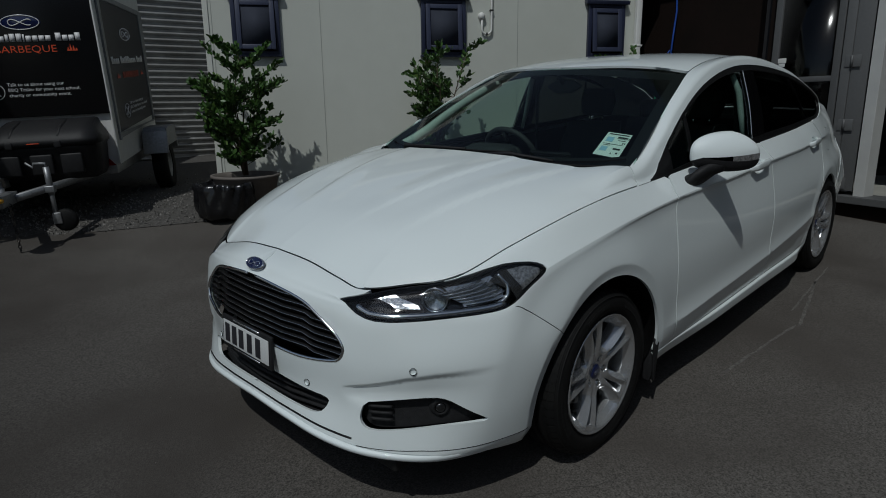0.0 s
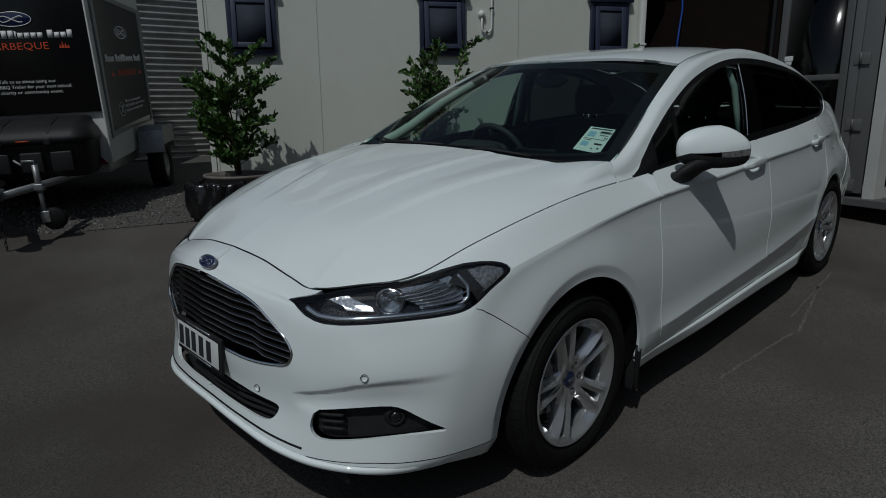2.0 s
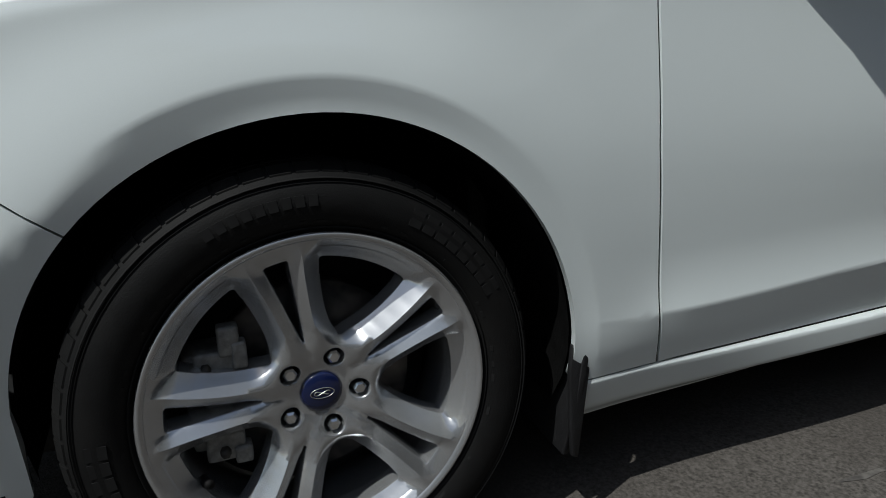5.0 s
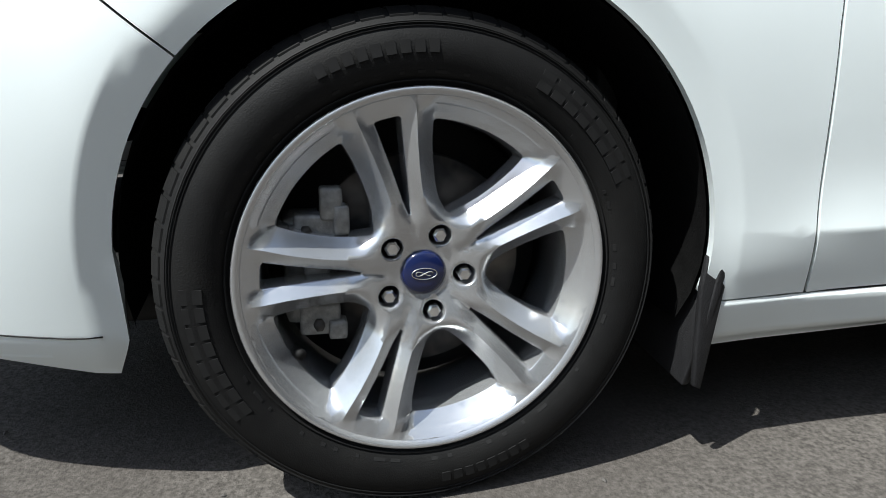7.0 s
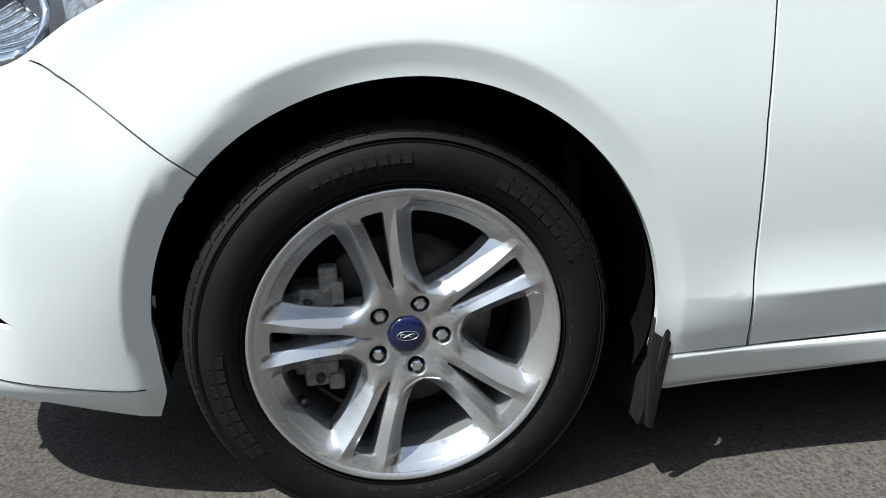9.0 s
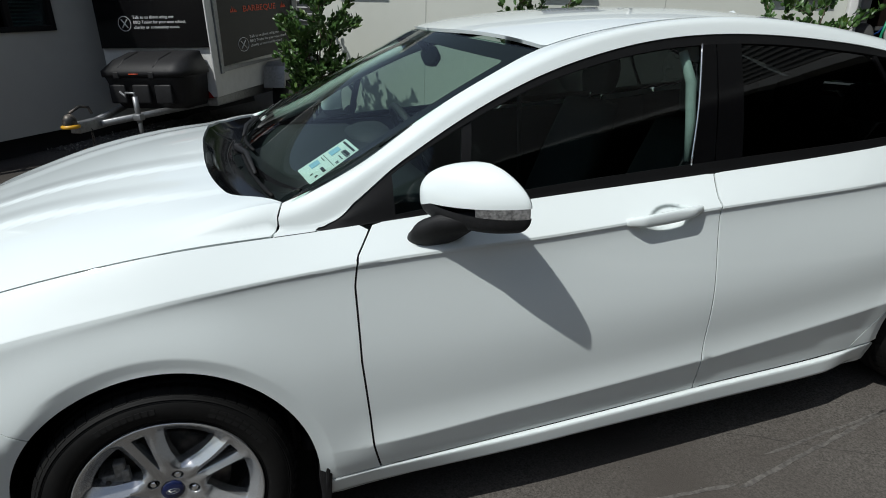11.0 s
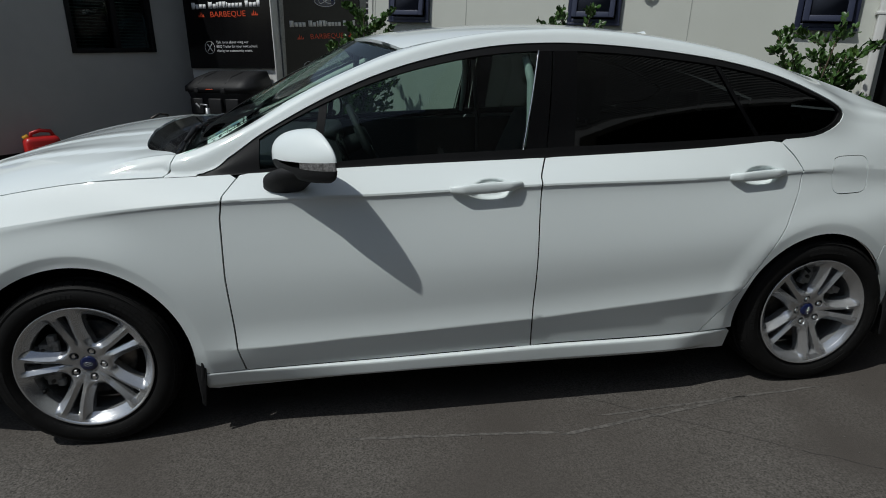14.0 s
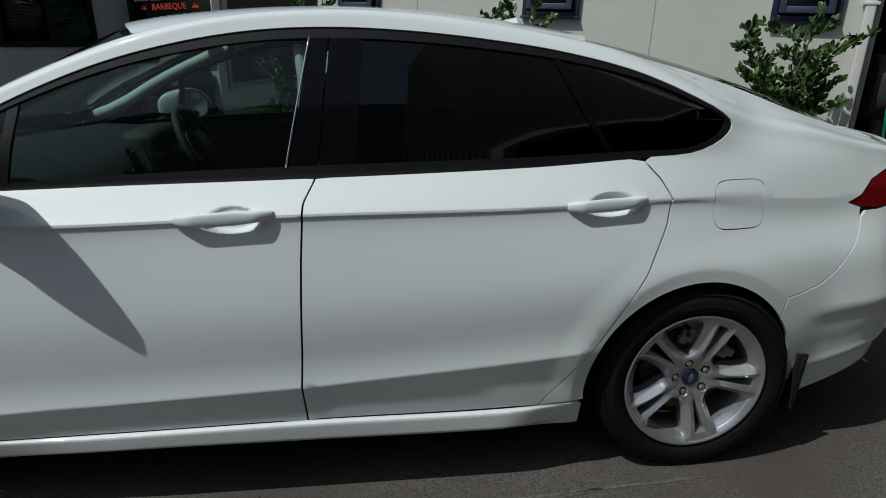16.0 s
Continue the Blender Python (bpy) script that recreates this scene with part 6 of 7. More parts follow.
for i in range(5200):
    t, q = rng.random(), abs(rng.gauss(0, 1.1))
    p = EDGE0.lerp(EDGE1, t)
    d = (EDGE1 - EDGE0).normalized()
    n = Vector((-d.y, d.x))
    w = p + n * (q - .02 * rng.random())
    if w.x < -1.6 and q < .2 and rng.random() < .5:
        continue
    r = rng.uniform(.006, .017)
    e = Euler((rng.uniform(0, 3), rng.uniform(0, 3), rng.uniform(0, 3))).to_matrix()
    o = len(vs)
    z = ground_z(w.x, w.y) + .010
    for c in octa:
        v = e @ Vector((c[0] * r * rng.uniform(.7, 1.2), c[1] * r * rng.uniform(.6, 1.1), c[2] * r * .8))
        vs.append((w.x + v.x, w.y + v.y, z + v.z))
    fs += [(o, o + 1, o + 4), (o + 1, o + 2, o + 4), (o + 2, o + 3, o + 4), (o + 3, o, o + 4), (o + 1, o, o + 5), (o + 2, o + 1, o + 5), (o + 3, o + 2, o + 5), (o, o + 3, o + 5)]
me = bpy.data.meshes.new("gravel")
me.from_pydata(vs, [], fs)
me.materials.append(STONE)
tagged(place(new("gravel", me), SLOPE), "loose grey gravel stones", "gravel", kind="stuff")
# grit and scuffs on the concrete
SCUFF = material("pale scuff", (.098, .091, .083), .8, vary=.5, scale=60)
rng = random.Random(11)
vs, fs = [], []
for i in range(900):
    x, y = rng.uniform(-3, 5), rng.choice((rng.uniform(-3.2, -.9), rng.uniform(-3.2, -.9), rng.uniform(-1, 3)))
    r = rng.uniform(.002, .006)
    o = len(vs)
    for c in octa:
        vs.append((x + c[0] * r * rng.uniform(.6, 1.4), y + c[1] * r * rng.uniform(.6, 1.4), ground_z(x, y) + .002 + c[2] * r * .6))
    fs += [(o, o + 1, o + 4), (o + 1, o + 2, o + 4), (o + 2, o + 3, o + 4), (o + 3, o, o + 4)]
me = bpy.data.meshes.new("grit")
me.from_pydata(vs, [], fs)
me.materials.append(GRAVEL_BED)
tagged(place(new("grit", me), SLOPE), "loose dark grit on the concrete", "grit", kind="stuff")
CRACK = material("dark crack", (.05, .046, .042), .95, vary=.3, scale=40)
def ribbon(pts, width, mat, name, label, lift=.0015):
    bm = bmesh.new()
    rows = []
    pts = [Vector((*p, 0)) for p in pts]
    for i, p in enumerate(pts):
        d = (pts[min(i + 1, len(pts) - 1)] - pts[max(i - 1, 0)]).normalized()
        n = Vector((-d.y, d.x, 0)) * width * (.5 + rng.random() * .5) * (.3 if i in (0, len(pts) - 1) else 1)
        rows.append([bm.verts.new((q.x, q.y, ground_z(q.x, q.y) + lift)) for q in (p - n, p + n)])
    for a, b in zip(rows, rows[1:]):
        bm.faces.new((a[0], a[1], b[1], b[0]))
    return solo(name, bm, mat, SLOPE, label, name.split("_")[-1], kind="structure")
def wander(a, b, n, amp):
    return [(a[0] + (b[0] - a[0]) * i / n + rng.uniform(-amp, amp), a[1] + (b[1] - a[1]) * i / n + rng.uniform(-amp, amp)) for i in range(n + 1)]
ribbon(wander((1.75, -.80), (3.1, -1.75), 40, .008), .0014, CRACK, "concrete_crack", "fine dark crack in the concrete")
ribbon(wander((-.9, -.55), (-.15, -1.05), 26, .006), .0016, CRACK, "concrete_crack", "fine dark crack in the concrete")
ribbon(wander((1.7, -1.12), (2.55, -.98), 20, .003), .010, SCUFF, "tyre_scuff", "pale curved scuff on the concrete")
ribbon(wander((1.9, -1.02), (2.9, -.96), 20, .003), .007, SCUFF, "tyre_scuff", "pale curved scuff on the concrete")
ribbon(wander((.9, -1.02), (1.7, -1.1), 16, .004), .009, SCUFF, "tyre_scuff", "pale curved scuff on the concrete")

# ---------- the panel building behind the car ----------
CREAM = material("cream painted panel", (.56, .575, .52), .55, vary=.02, scale=5, second=(.535, .55, .495), second_scale=.9, bump=.05, bump_scale=40)
CREAM_TRIM = material("cream trim", (.60, .61, .56), .5, vary=.03)
NAVY = material("navy window aluminium", (.024, .029, .058), .35, vary=.06, scale=60)
NAVY_SASH = material("blue grey sash", (.038, .045, .08), .4, vary=.05, scale=60)
PANE = material("matt blue grey pane", (.040, .045, .062), .75, vary=.08, scale=9, spec=.12)
WHITE_PVC = material("white plastic pipe", (.70, .70, .67), .4, vary=.05)
# near-black colour that stands in for shade indoors and under the office
SHADE_BLACK = material("dark room", (.012, .012, .014), .9, vary=.2)


def wall_frame(a, b):
    p, q = W(*a), W(*b)
    d = q - p
    return Matrix.Translation((p.x, p.y, 0)) @ Matrix.Rotation(math.atan2(d.y, d.x), 4, "Z"), Vector((d.x, d.y)).length


def wall_with_holes(name, frame, x0, x1, z0, z1, depth, holes, mat, label):
    """A wall panel with thickness and real openings; local y runs into the wall."""
    bm = bmesh.new()
    cx = sorted({x0, x1, *[h[0] for h in holes], *[h[1] for h in holes]})
    cz = sorted({z0, z1, *[h[2] for h in holes], *[h[3] for h in holes]})
    for a, b in zip(cx, cx[1:]):
        for c, d in zip(cz, cz[1:]):
            m = ((a + b) / 2, (c + d) / 2)
            if not any(h[0] < m[0] < h[1] and h[2] < m[1] < h[3] for h in holes):
                box(bm, (a, 0, c), (b, depth, d))
    bmesh.ops.remove_doubles(bm, verts=bm.verts[:], dist=.0005)
    bm.verts.index_update()
    seen = {}
    for f in list(bm.faces):
        key = tuple(sorted(v.index for v in f.verts))
        seen.setdefault(key, []).append(f)
    bmesh.ops.delete(bm, geom=[f for k in seen.values() if len(k) > 1 for f in k], context="FACES_ONLY")
    return solo(name, bm, mat, frame, label, "wall", kind="structure")


MAIN, _ = wall_frame((1.277, 4.538), (5.027, 2.175))
WINDOWS = [(.113, .612, 1.862), (2.165, 2.685, 1.868), (4.205, 4.680, 1.862)]
WINDOW_H = .60
wall_with_holes("wall_main", MAIN, -.15, 4.93, .1, 3.3, .12, [(a, b, z, z + WINDOW_H) for a, b, z in WINDOWS], CREAM, "cream painted insulated panel wall")
for x in (1.045, 3.325, -.085):
    bm = boxed((x - .004, -.002, .1), (x + .004, .001, 3.3))
    solo("panel_joint", bm, material("joint sealant", (.36, .37, .34), .7), MAIN, "grey sealed joint between wall panels", "joint", kind="structure")
solo("corner_trim", boxed((-.17, -.012, .1), (-.115, .12, 3.3), .004), CREAM_TRIM, MAIN, "cream metal corner trim", "trim", kind="structure")
solo("base_trim", boxed((-.15, -.01, .08), (4.93, .0, .33), .004), CREAM_TRIM, MAIN, "cream metal base flashing", "trim", kind="structure")
# the unlit room's shade is put into this near-black sheet
solo("wall_inside", boxed((-.10, .9, .1), (4.85, .95, 3.3)), SHADE_BLACK, MAIN, "near-black sheet painted as the unlit room behind the windows", "room", kind="structure")
for i, (a, b, z) in enumerate(WINDOWS):
    win = thing(f"window_{i + 1}", MAIN, "small navy aluminium awning window with blue glass", "window", kind="structure")
    h = WINDOW_H
    for lo, hi in (((a, -.045, z), (a + .045, .06, z + h)), ((b - .045, -.045, z), (b, .06, z + h)), ((a + .045, -.045, z), (b - .045, .06, z + .04)), ((a + .045, -.045, z + h - .04), (b - .045, .06, z + h))):
        part("window_frame", boxed(lo, hi, .004), NAVY, win)
    # top-hung sash, pushed out at the foot
    ms = Matrix.Translation((0, -.035, z + h - .05)) @ Matrix.Rotation(radians(-5.5), 4, "X")
    sash = part("sash", boxed((a + .05, -.02, -h + .10), (a + .10, .018, 0), .004, ms), NAVY_SASH, win, "blue grey opening sash")
    part("sash_rail", boxed((b - .10, -.02, -h + .10), (b - .05, .018, 0), .004, ms), NAVY_SASH, sash)
    part("sash_rail", boxed((a + .10, -.02, -h + .10), (b - .10, .018, -h + .15), .004, ms), NAVY_SASH, sash)
    part("sash_rail", boxed((a + .10, -.02, -.05), (b - .10, .018, 0), .004, ms), NAVY_SASH, sash)
    part("pane", boxed((a + .10, -.004, -h + .15), (b - .10, .004, -.05), 0, ms), PANE, win, "dark blue reflective glass")
    part("window_sill", boxed((a - .01, -.06, z - .02), (b + .01, .02, z), .003), NAVY, win)
    part("head_flashing", prism(bmesh.new(), [(-.055, 0), (-.075, -.004), (-.085, .035), (-.060, .045), (.0, .060), (.0, 0)], b - a + .08, Matrix.Translation((b + .04, 0, z + h)) @ Matrix.Rotation(radians(90), 4, "Z") @ Matrix.Diagonal((1, 1, 1, 1)), .002), NAVY, win, "navy folded head flashing")
pipe = thing("downpipe", MAIN, "white square downpipe on the building corner", "downpipe")
part("pipe", boxed((4.815, -.085, .25), (4.885, -.012, 3.3), .012), WHITE_PVC, pipe)
for z in (.8, 1.99, 2.9):
    part("bracket", boxed((4.800, -.09, z - .012), (4.902, -.003, z + .012), .004), WHITE_PVC, pipe)
meter = thing("outside_tap_pipe", MAIN, "white plastic conduit loop with round box on the wall", "conduit")
part("round_box", lathe(bmesh.new(), [(0, -.05), (.035, -.048), (.04, -.03), (.04, 0)], 20, "y", Matrix.Translation((2.878, 0, 2.303))), WHITE_PVC, meter)
part("conduit", tube(bmesh.new(), [Vector((2.880, -.03, 2.285))] + [Vector((2.938 + .058 * math.cos(a), -.03, 2.160 + .055 * math.sin(a))) for a in np.linspace(math.pi, 2 * math.pi, 9)] + [Vector((2.996, -.03, 2.3)), Vector((2.996, -.03, 3.2))], .012, 8), WHITE_PVC, meter)
part("clip", boxed((2.976, -.045, 2.36), (3.016, 0, 2.375), .003), BLACK_TRIM, meter)
part("clip", boxed((2.928, -.045, 2.095), (2.948, 0, 2.12), .003), BLACK_TRIM, meter)
solo("wall_main_end", boxed((-.15, .12, .1), (-.03, 3.2, 3.3)), CREAM, MAIN, "cream panel end wall", "wall", kind="structure")
solo("wall_main_return", boxed((4.81, .12, .1), (4.93, 3.2, 3.3)), CREAM, MAIN, "cream panel return wall", "wall", kind="structure")
solo("roof_main", boxed((-.3, -.25, 3.3), (4.98, 3.3, 3.42)), CREAM_TRIM, MAIN, "flat cream roof edge", "roof", kind="structure")

# ---------- corrugated steel wall far behind the trailer ----------
CORRUGATED = material("weathered corrugated steel", (.36, .36, .355), .45, .55, vary=.12, scale=7, second=(.24, .235, .225), second_scale=1.6)
bm = bmesh.new()
pitch = .096
rows = []
for k in range(int(3.6 / pitch * 6)):
    z = .1 + k * pitch / 6
    y = .030 * math.cos(2 * math.pi * k / 6)
    rows.append([bm.verts.new((x, y, z)) for x in (-3.0, 0, 3.2)])
for a, b in zip(rows, rows[1:]):
    for i in range(2):
        bm.faces.new((a[i], a[i + 1], b[i + 1], b[i]))
p = W(2.3, 8.2)
solo("wall_corrugated", bm, CORRUGATED, Matrix.Translation((p.x, p.y, 0)) @ Matrix.Rotation(radians(-12), 4, "Z"), "grey corrugated steel wall", "wall", kind="structure", shade=True)

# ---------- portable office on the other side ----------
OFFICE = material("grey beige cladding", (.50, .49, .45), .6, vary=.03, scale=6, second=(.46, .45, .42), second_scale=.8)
LEFT = SLOPE @ pose(-3.21, 2.94, -.02, 0, 0, 49.6)
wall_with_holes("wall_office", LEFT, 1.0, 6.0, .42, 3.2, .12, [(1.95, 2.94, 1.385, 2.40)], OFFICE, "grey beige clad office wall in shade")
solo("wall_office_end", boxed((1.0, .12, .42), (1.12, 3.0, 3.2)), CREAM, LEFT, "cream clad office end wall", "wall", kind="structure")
# shade under the office, put in as a near-black board
solo("wall_office_base", boxed((1.05, .10, .02), (6.0, .14, .42)), SHADE_BLACK, LEFT, "near-black board painted as the shade under the office", "base", kind="structure")
solo("office_room", boxed((1.2, .95, .45), (5.9, 1.0, 3.1)), SHADE_BLACK, LEFT, "near-black sheet painted as the unlit office interior", "room", kind="structure")
solo("roof_office", boxed((.9, -.15, 3.2), (6.1, 3.1, 3.3)), OFFICE, LEFT, "flat office roof", "roof", kind="structure")
win = thing("window_4", LEFT, "dark aluminium office window with closed blinds", "window", kind="structure")
for lo, hi in (((1.95, -.02, 1.385), (2.0, .09, 2.40)), ((2.89, -.02, 1.385), (2.94, .09, 2.40)), ((2.0, -.02, 1.385), (2.89, .09, 1.435)), ((2.0, -.02, 2.35), (2.89, .09, 2.40)), ((2.45, -.01, 1.435), (2.51, .08, 2.35))):
    part("window_frame", boxed(lo, hi, .004), BLACK_TRIM, win)
part("pane", boxed((2.0, .03, 1.435), (2.89, .036, 2.35)), GLASS_SIDE, win, "office glass")
SLAT = material("pale blind slat", (.32, .33, .31), .5, vary=.05)
for k in range(26):
    z = 1.445 + k * .0345
    part("blind_slat", box(bmesh.new(), (2.01, -.010, -.001), (2.44 if k % 9 else 2.37, .010, .001), 0, Matrix.Translation((0, .10, z)) @ Matrix.Rotation(radians(38), 4, "X")), SLAT, win)
    part("blind_slat", box(bmesh.new(), (2.52, -.010, -.001), (2.88, .010, .001), 0, Matrix.Translation((0, .10, z)) @ Matrix.Rotation(radians(38), 4, "X")), SLAT, win)
op = thing("office_downpipe", LEFT, "white round downpipe on the office corner", "downpipe")
part("pipe", tube(bmesh.new(), [Vector((.96, -.05, .25)), Vector((.96, -.05, 3.2))], .035, 12), WHITE_PVC, op)
for z in (.9, 1.9, 2.9):
    part("bracket", boxed((.92, -.09, z - .01), (1.0, 0, z + .01), .003), WHITE_PVC, op)
solo("support_leg", boxed((1.6, .06, .05), (1.68, .14, .44), .004), STEEL, LEFT, "steel support leg under the office", "leg")
BLUE_SIGN = material("blue sign", (.02, .05, .22), .4, vary=.05)
solo("blue_sign", boxed((.80, .30, 1.5), (.995, .70, 2.1), .003), BLUE_SIGN, LEFT, "small blue wall sign", "sign")

# ---------- doors and reels at the workshop end ----------
BROWN = material("dark brown shutter", (.012, .0075, .006), .8, spec=.12, vary=.12, scale=20, second=(.009, .0065, .0052), second_scale=2)
GREY_ALU = material("grey powder coated aluminium", (.095, .096, .096), .5, vary=.05, scale=50)
PALE_ALU = material("pale aluminium jamb", (.50, .50, .48), .4, vary=.05)
RIGHT, _ = wall_frame((5.24, 1.33), (4.6, -.74))
BACK = RIGHT @ Matrix.Translation((5.283, -3.128, 1.69)) @ Matrix.Scale(1.16, 4) @ Matrix.Translation((-5.283, 3.128, -1.69))     # the brown wall stands back from the doors
solo("wall_workshop", boxed((-2.3, .50, .1), (1.14, .62, 3.4)), BROWN, RIGHT, "dark brown workshop wall", "wall", kind="structure")
solo("wall_workshop_return", boxed((1.14, .0, .1), (1.24, .62, 3.4)), BROWN, RIGHT, "dark brown return wall beside the doors", "wall", kind="structure")
CLADDING = material("pale ribbed steel cladding", (.20, .20, .19), .5, .2, vary=.05, scale=5, second=(.24, .24, .225), second_scale=.8)
bm = bmesh.new()
rows = []
for k in range(96):                                     # trapezoid ribs, one above the other
    for dz, y in ((0, 0), (.026, 0), (.033, -.014), (.053, -.014)):
        rows.append([bm.verts.new((x, y, 2.60 + k * .06 + dz)) for x in (-.7, 1.3, 6, 11.0)])
for a, b in zip(rows, rows[1:]):
    for i in range(3):
        if not (i == 0 and a[0].co.z < 3.45):
            bm.faces.new((a[i], a[i + 1], b[i + 1], b[i]))
solo("wall_workshop_cladding", bm, CLADDING, RIGHT, "pale ribbed steel cladding over the workshop doorway", "wall", kind="structure")
solo("door_header", boxed((1.24, -.05, 2.50), (11.0, .12, 2.60), .004), PALE_ALU, RIGHT, "pale metal header over the workshop doorway", "trim", kind="structure")
solo("wall_workshop_far", boxed((9.0, .0, -.9), (11.0, .12, 2.50)), BROWN, RIGHT, "dark brown workshop wall", "wall", kind="structure")
LOUVRE = material("weathered brown slat timber", (.085, .058, .040), .7, vary=.2, scale=30, second=(.06, .042, .03), second_scale=3)
for k in range(30):
    z = .35 + k * .07
    louvre = box(bmesh.new(), (-.70, -.012, -.03), (-.33, .012, .03), .004, Matrix.Translation((0, -.06, z)) @ Matrix.Rotation(radians(25), 4, "X"))
    solo("louvre_slat", louvre, LOUVRE, BACK, "brown timber louvre slat", "slat", group="louvre slats by the corner")
solo("louvre_post", boxed((-.33, -.09, .2), (-.25, -.02, 3.3), .005), PALE_ALU, BACK, "pale aluminium post beside louvres", "post", kind="structure")
solo("rail", boxed((-.25, -.03, 1.615), (.71, -.002, 1.645), .003), GREY_ALU, BACK, "thin grey metal rail on the brown wall", "rail")
# folded glass door
DOORGLASS = glass_material("grey door glass", (.30, .30, .28), .12)
dm = RIGHT @ Matrix.Translation((1.25, -.06, 0))
door = thing("door_1", dm, "grey aluminium folding glass door standing open", "door", kind="structure")
for lo, hi in (((0, -.025, .50), (.068, .025, 2.48)), ((.60, -.025, .50), (.665, .025, 2.48)), ((.068, -.025, .50), (.60, .025, .66)), ((.068, -.025, 2.39), (.60, .025, 2.48)), ((.068, -.02, 1.475), (.60, .02, 1.525))):
    part("door_frame", boxed(lo, hi, .004), GREY_ALU, door)
part("pane", boxed((.064, -.004, .65), (.605, .004, 2.40)), DOORGLASS, door, "grey tinted door glass")
part("door_handle", tube(bmesh.new(), [Vector((.03, -.03, 1.43)), Vector((.03, -.075, 1.43)), Vector((.13, -.075, 1.43))], .009, 8), CHROME, door)
part("lock_tag", boxed((.075, -.032, 1.66), (.155, -.022, 1.705), .002), WHITE_PVC, door, "small white tag on the glass")
part("lock_tag", boxed((.085, -.031, 1.625), (.145, -.022, 1.657), .002), PLATE, door)
dm2 = RIGHT @ Matrix.Translation((1.925, -.07, 0)) @ Matrix.Rotation(radians(20), 4, "Z")
leaf = thing("door_2", dm2, "grey aluminium folding door leaf edge with hinges", "door", kind="structure")
part("door_frame", boxed((0, -.03, .50), (.075, .03, 2.48), .004), GREY_ALU, leaf)
part("door_frame", boxed((.075, -.018, .50), (.21, .018, 2.48), .004), GREY_ALU, leaf)
for z in (.57, 1.09, 1.64, 2.25):
    part("hinge", lathe(bmesh.new(), [(0, -.05), (.011, -.049), (.011, .049), (0, .05)], 10, "z", Matrix.Translation((.08, -.045, z))), GREY_ALU, leaf)
    part("hinge_plate", boxed((.03, -.038, z - .05), (.15, -.030, z + .05), .002), GREY_ALU, leaf)
solo("door_jamb", boxed((2.155, -.048, .46), (2.25, .10, 2.498), .004), PALE_ALU, RIGHT, "pale aluminium door jamb", "trim", kind="structure")
solo("door_sill", boxed((1.24, -.12, .40), (9.0, .16, .465), .006), GREY_ALU, RIGHT, "raised grey metal door sill", "sill", kind="structure")
solo("wall_sill_base", boxed((1.24, -.05, -.6), (9.0, .16, .398)), BROWN, RIGHT, "dark base under the door sill", "base", kind="structure")
SHOP_FLOOR = material("pale workshop floor", (.36, .355, .32), .5, vary=.06, scale=5)
solo("floor_workshop", boxed((1.2, .16, .30), (9.1, 4.5, .45)), SHOP_FLOOR, RIGHT, "pale smooth workshop floor", "floor", kind="structure")
# the workshop's dimness is painted into its near-black walls and ceiling
solo("wall_workshop_back", boxed((1.0, 4.4, .2), (9.1, 4.5, 3.4)), SHADE_BLACK, RIGHT, "workshop back wall painted near-black as if unlit", "wall", kind="structure")
solo("wall_workshop_side", boxed((9.0, .12, .2), (9.1, 4.4, 3.4)), SHADE_BLACK, RIGHT, "workshop side wall painted near-black as if unlit", "wall", kind="structure")
solo("wall_workshop_near", boxed((1.0, .12, .2), (1.1, 4.5, 3.4)), SHADE_BLACK, RIGHT, "workshop side wall painted near-black as if unlit", "wall", kind="structure")
solo("ceiling_workshop", boxed((-.9, .13, 3.4), (9.1, 4.5, 3.5)), SHADE_BLACK, RIGHT, "workshop ceiling painted near-black as if unlit", "ceiling", kind="structure")
REEL_GREY = material("pale grey reel plastic", (.40, .40, .37), .45, vary=.05, scale=40)
REEL_DARK = material("dark grey reel plastic", (.055, .055, .055), .5, vary=.1, scale=40)
BLUE_HOSE = material("blue air hose", (.02, .07, .34), .35, vary=.08)
GREEN_HOSE = material("green hose", (.01, .22, .11), .4, vary=.08)
def reel(x, z, r, depth, yaw, mat, label):
    m = BACK @ Matrix.Translation((x, -.20, z)) @ Matrix.Rotation(radians(yaw), 4, "Z")
    t = thing("hose_reel", m, label, "hose reel", group="hose reels on the workshop wall")
    out = [(r * math.copysign(abs(math.cos(a)) ** .8, math.cos(a)), r * (1.72 if r < .12 else 1.15) * math.copysign(abs(math.sin(a)) ** .75, math.sin(a))) for a in np.linspace(0, 2 * math.pi, 30, endpoint=False)]
    part("reel_case", prism(bmesh.new(), out, depth, Matrix.Translation((0, -depth / 2, 0)), .018), mat, t)
    part("reel_disc", lathe(bmesh.new(), [(0, -.012), (r * .62, -.010), (r * .68, 0)], 28, "y", Matrix.Translation((0, -depth / 2, -.01))), mat, t)
    part("hose_slot", boxed((-r * .55, -depth / 2 - .006, r * .18), (r * .55, -depth / 2 + .02, r * .34), .004), BLACK_TRIM, t)
    part("wall_bracket", boxed((-.03, depth / 2 - .01, -r * .6), (.03, .19, r * .6), .004), STEEL, t)
    return t
reel(.42, 1.66, .098, .15, 24, REEL_GREY, "pale grey wall-mounted hose reel")
reel(-.10, 1.45, .19, .13, -8, REEL_DARK, "dark grey wall-mounted hose reel")
solo("green_hose", tube(bmesh.new(), [Vector((.38, -.30, 1.68)), Vector((.375, -.32, 1.58)), Vector((.345, -.30, 1.3)), Vector((.32, -.24, .9)), Vector((.34, -.2, .40))], .009, 8), GREEN_HOSE, BACK, "green hose hanging from the reel", "hose", shade=True)
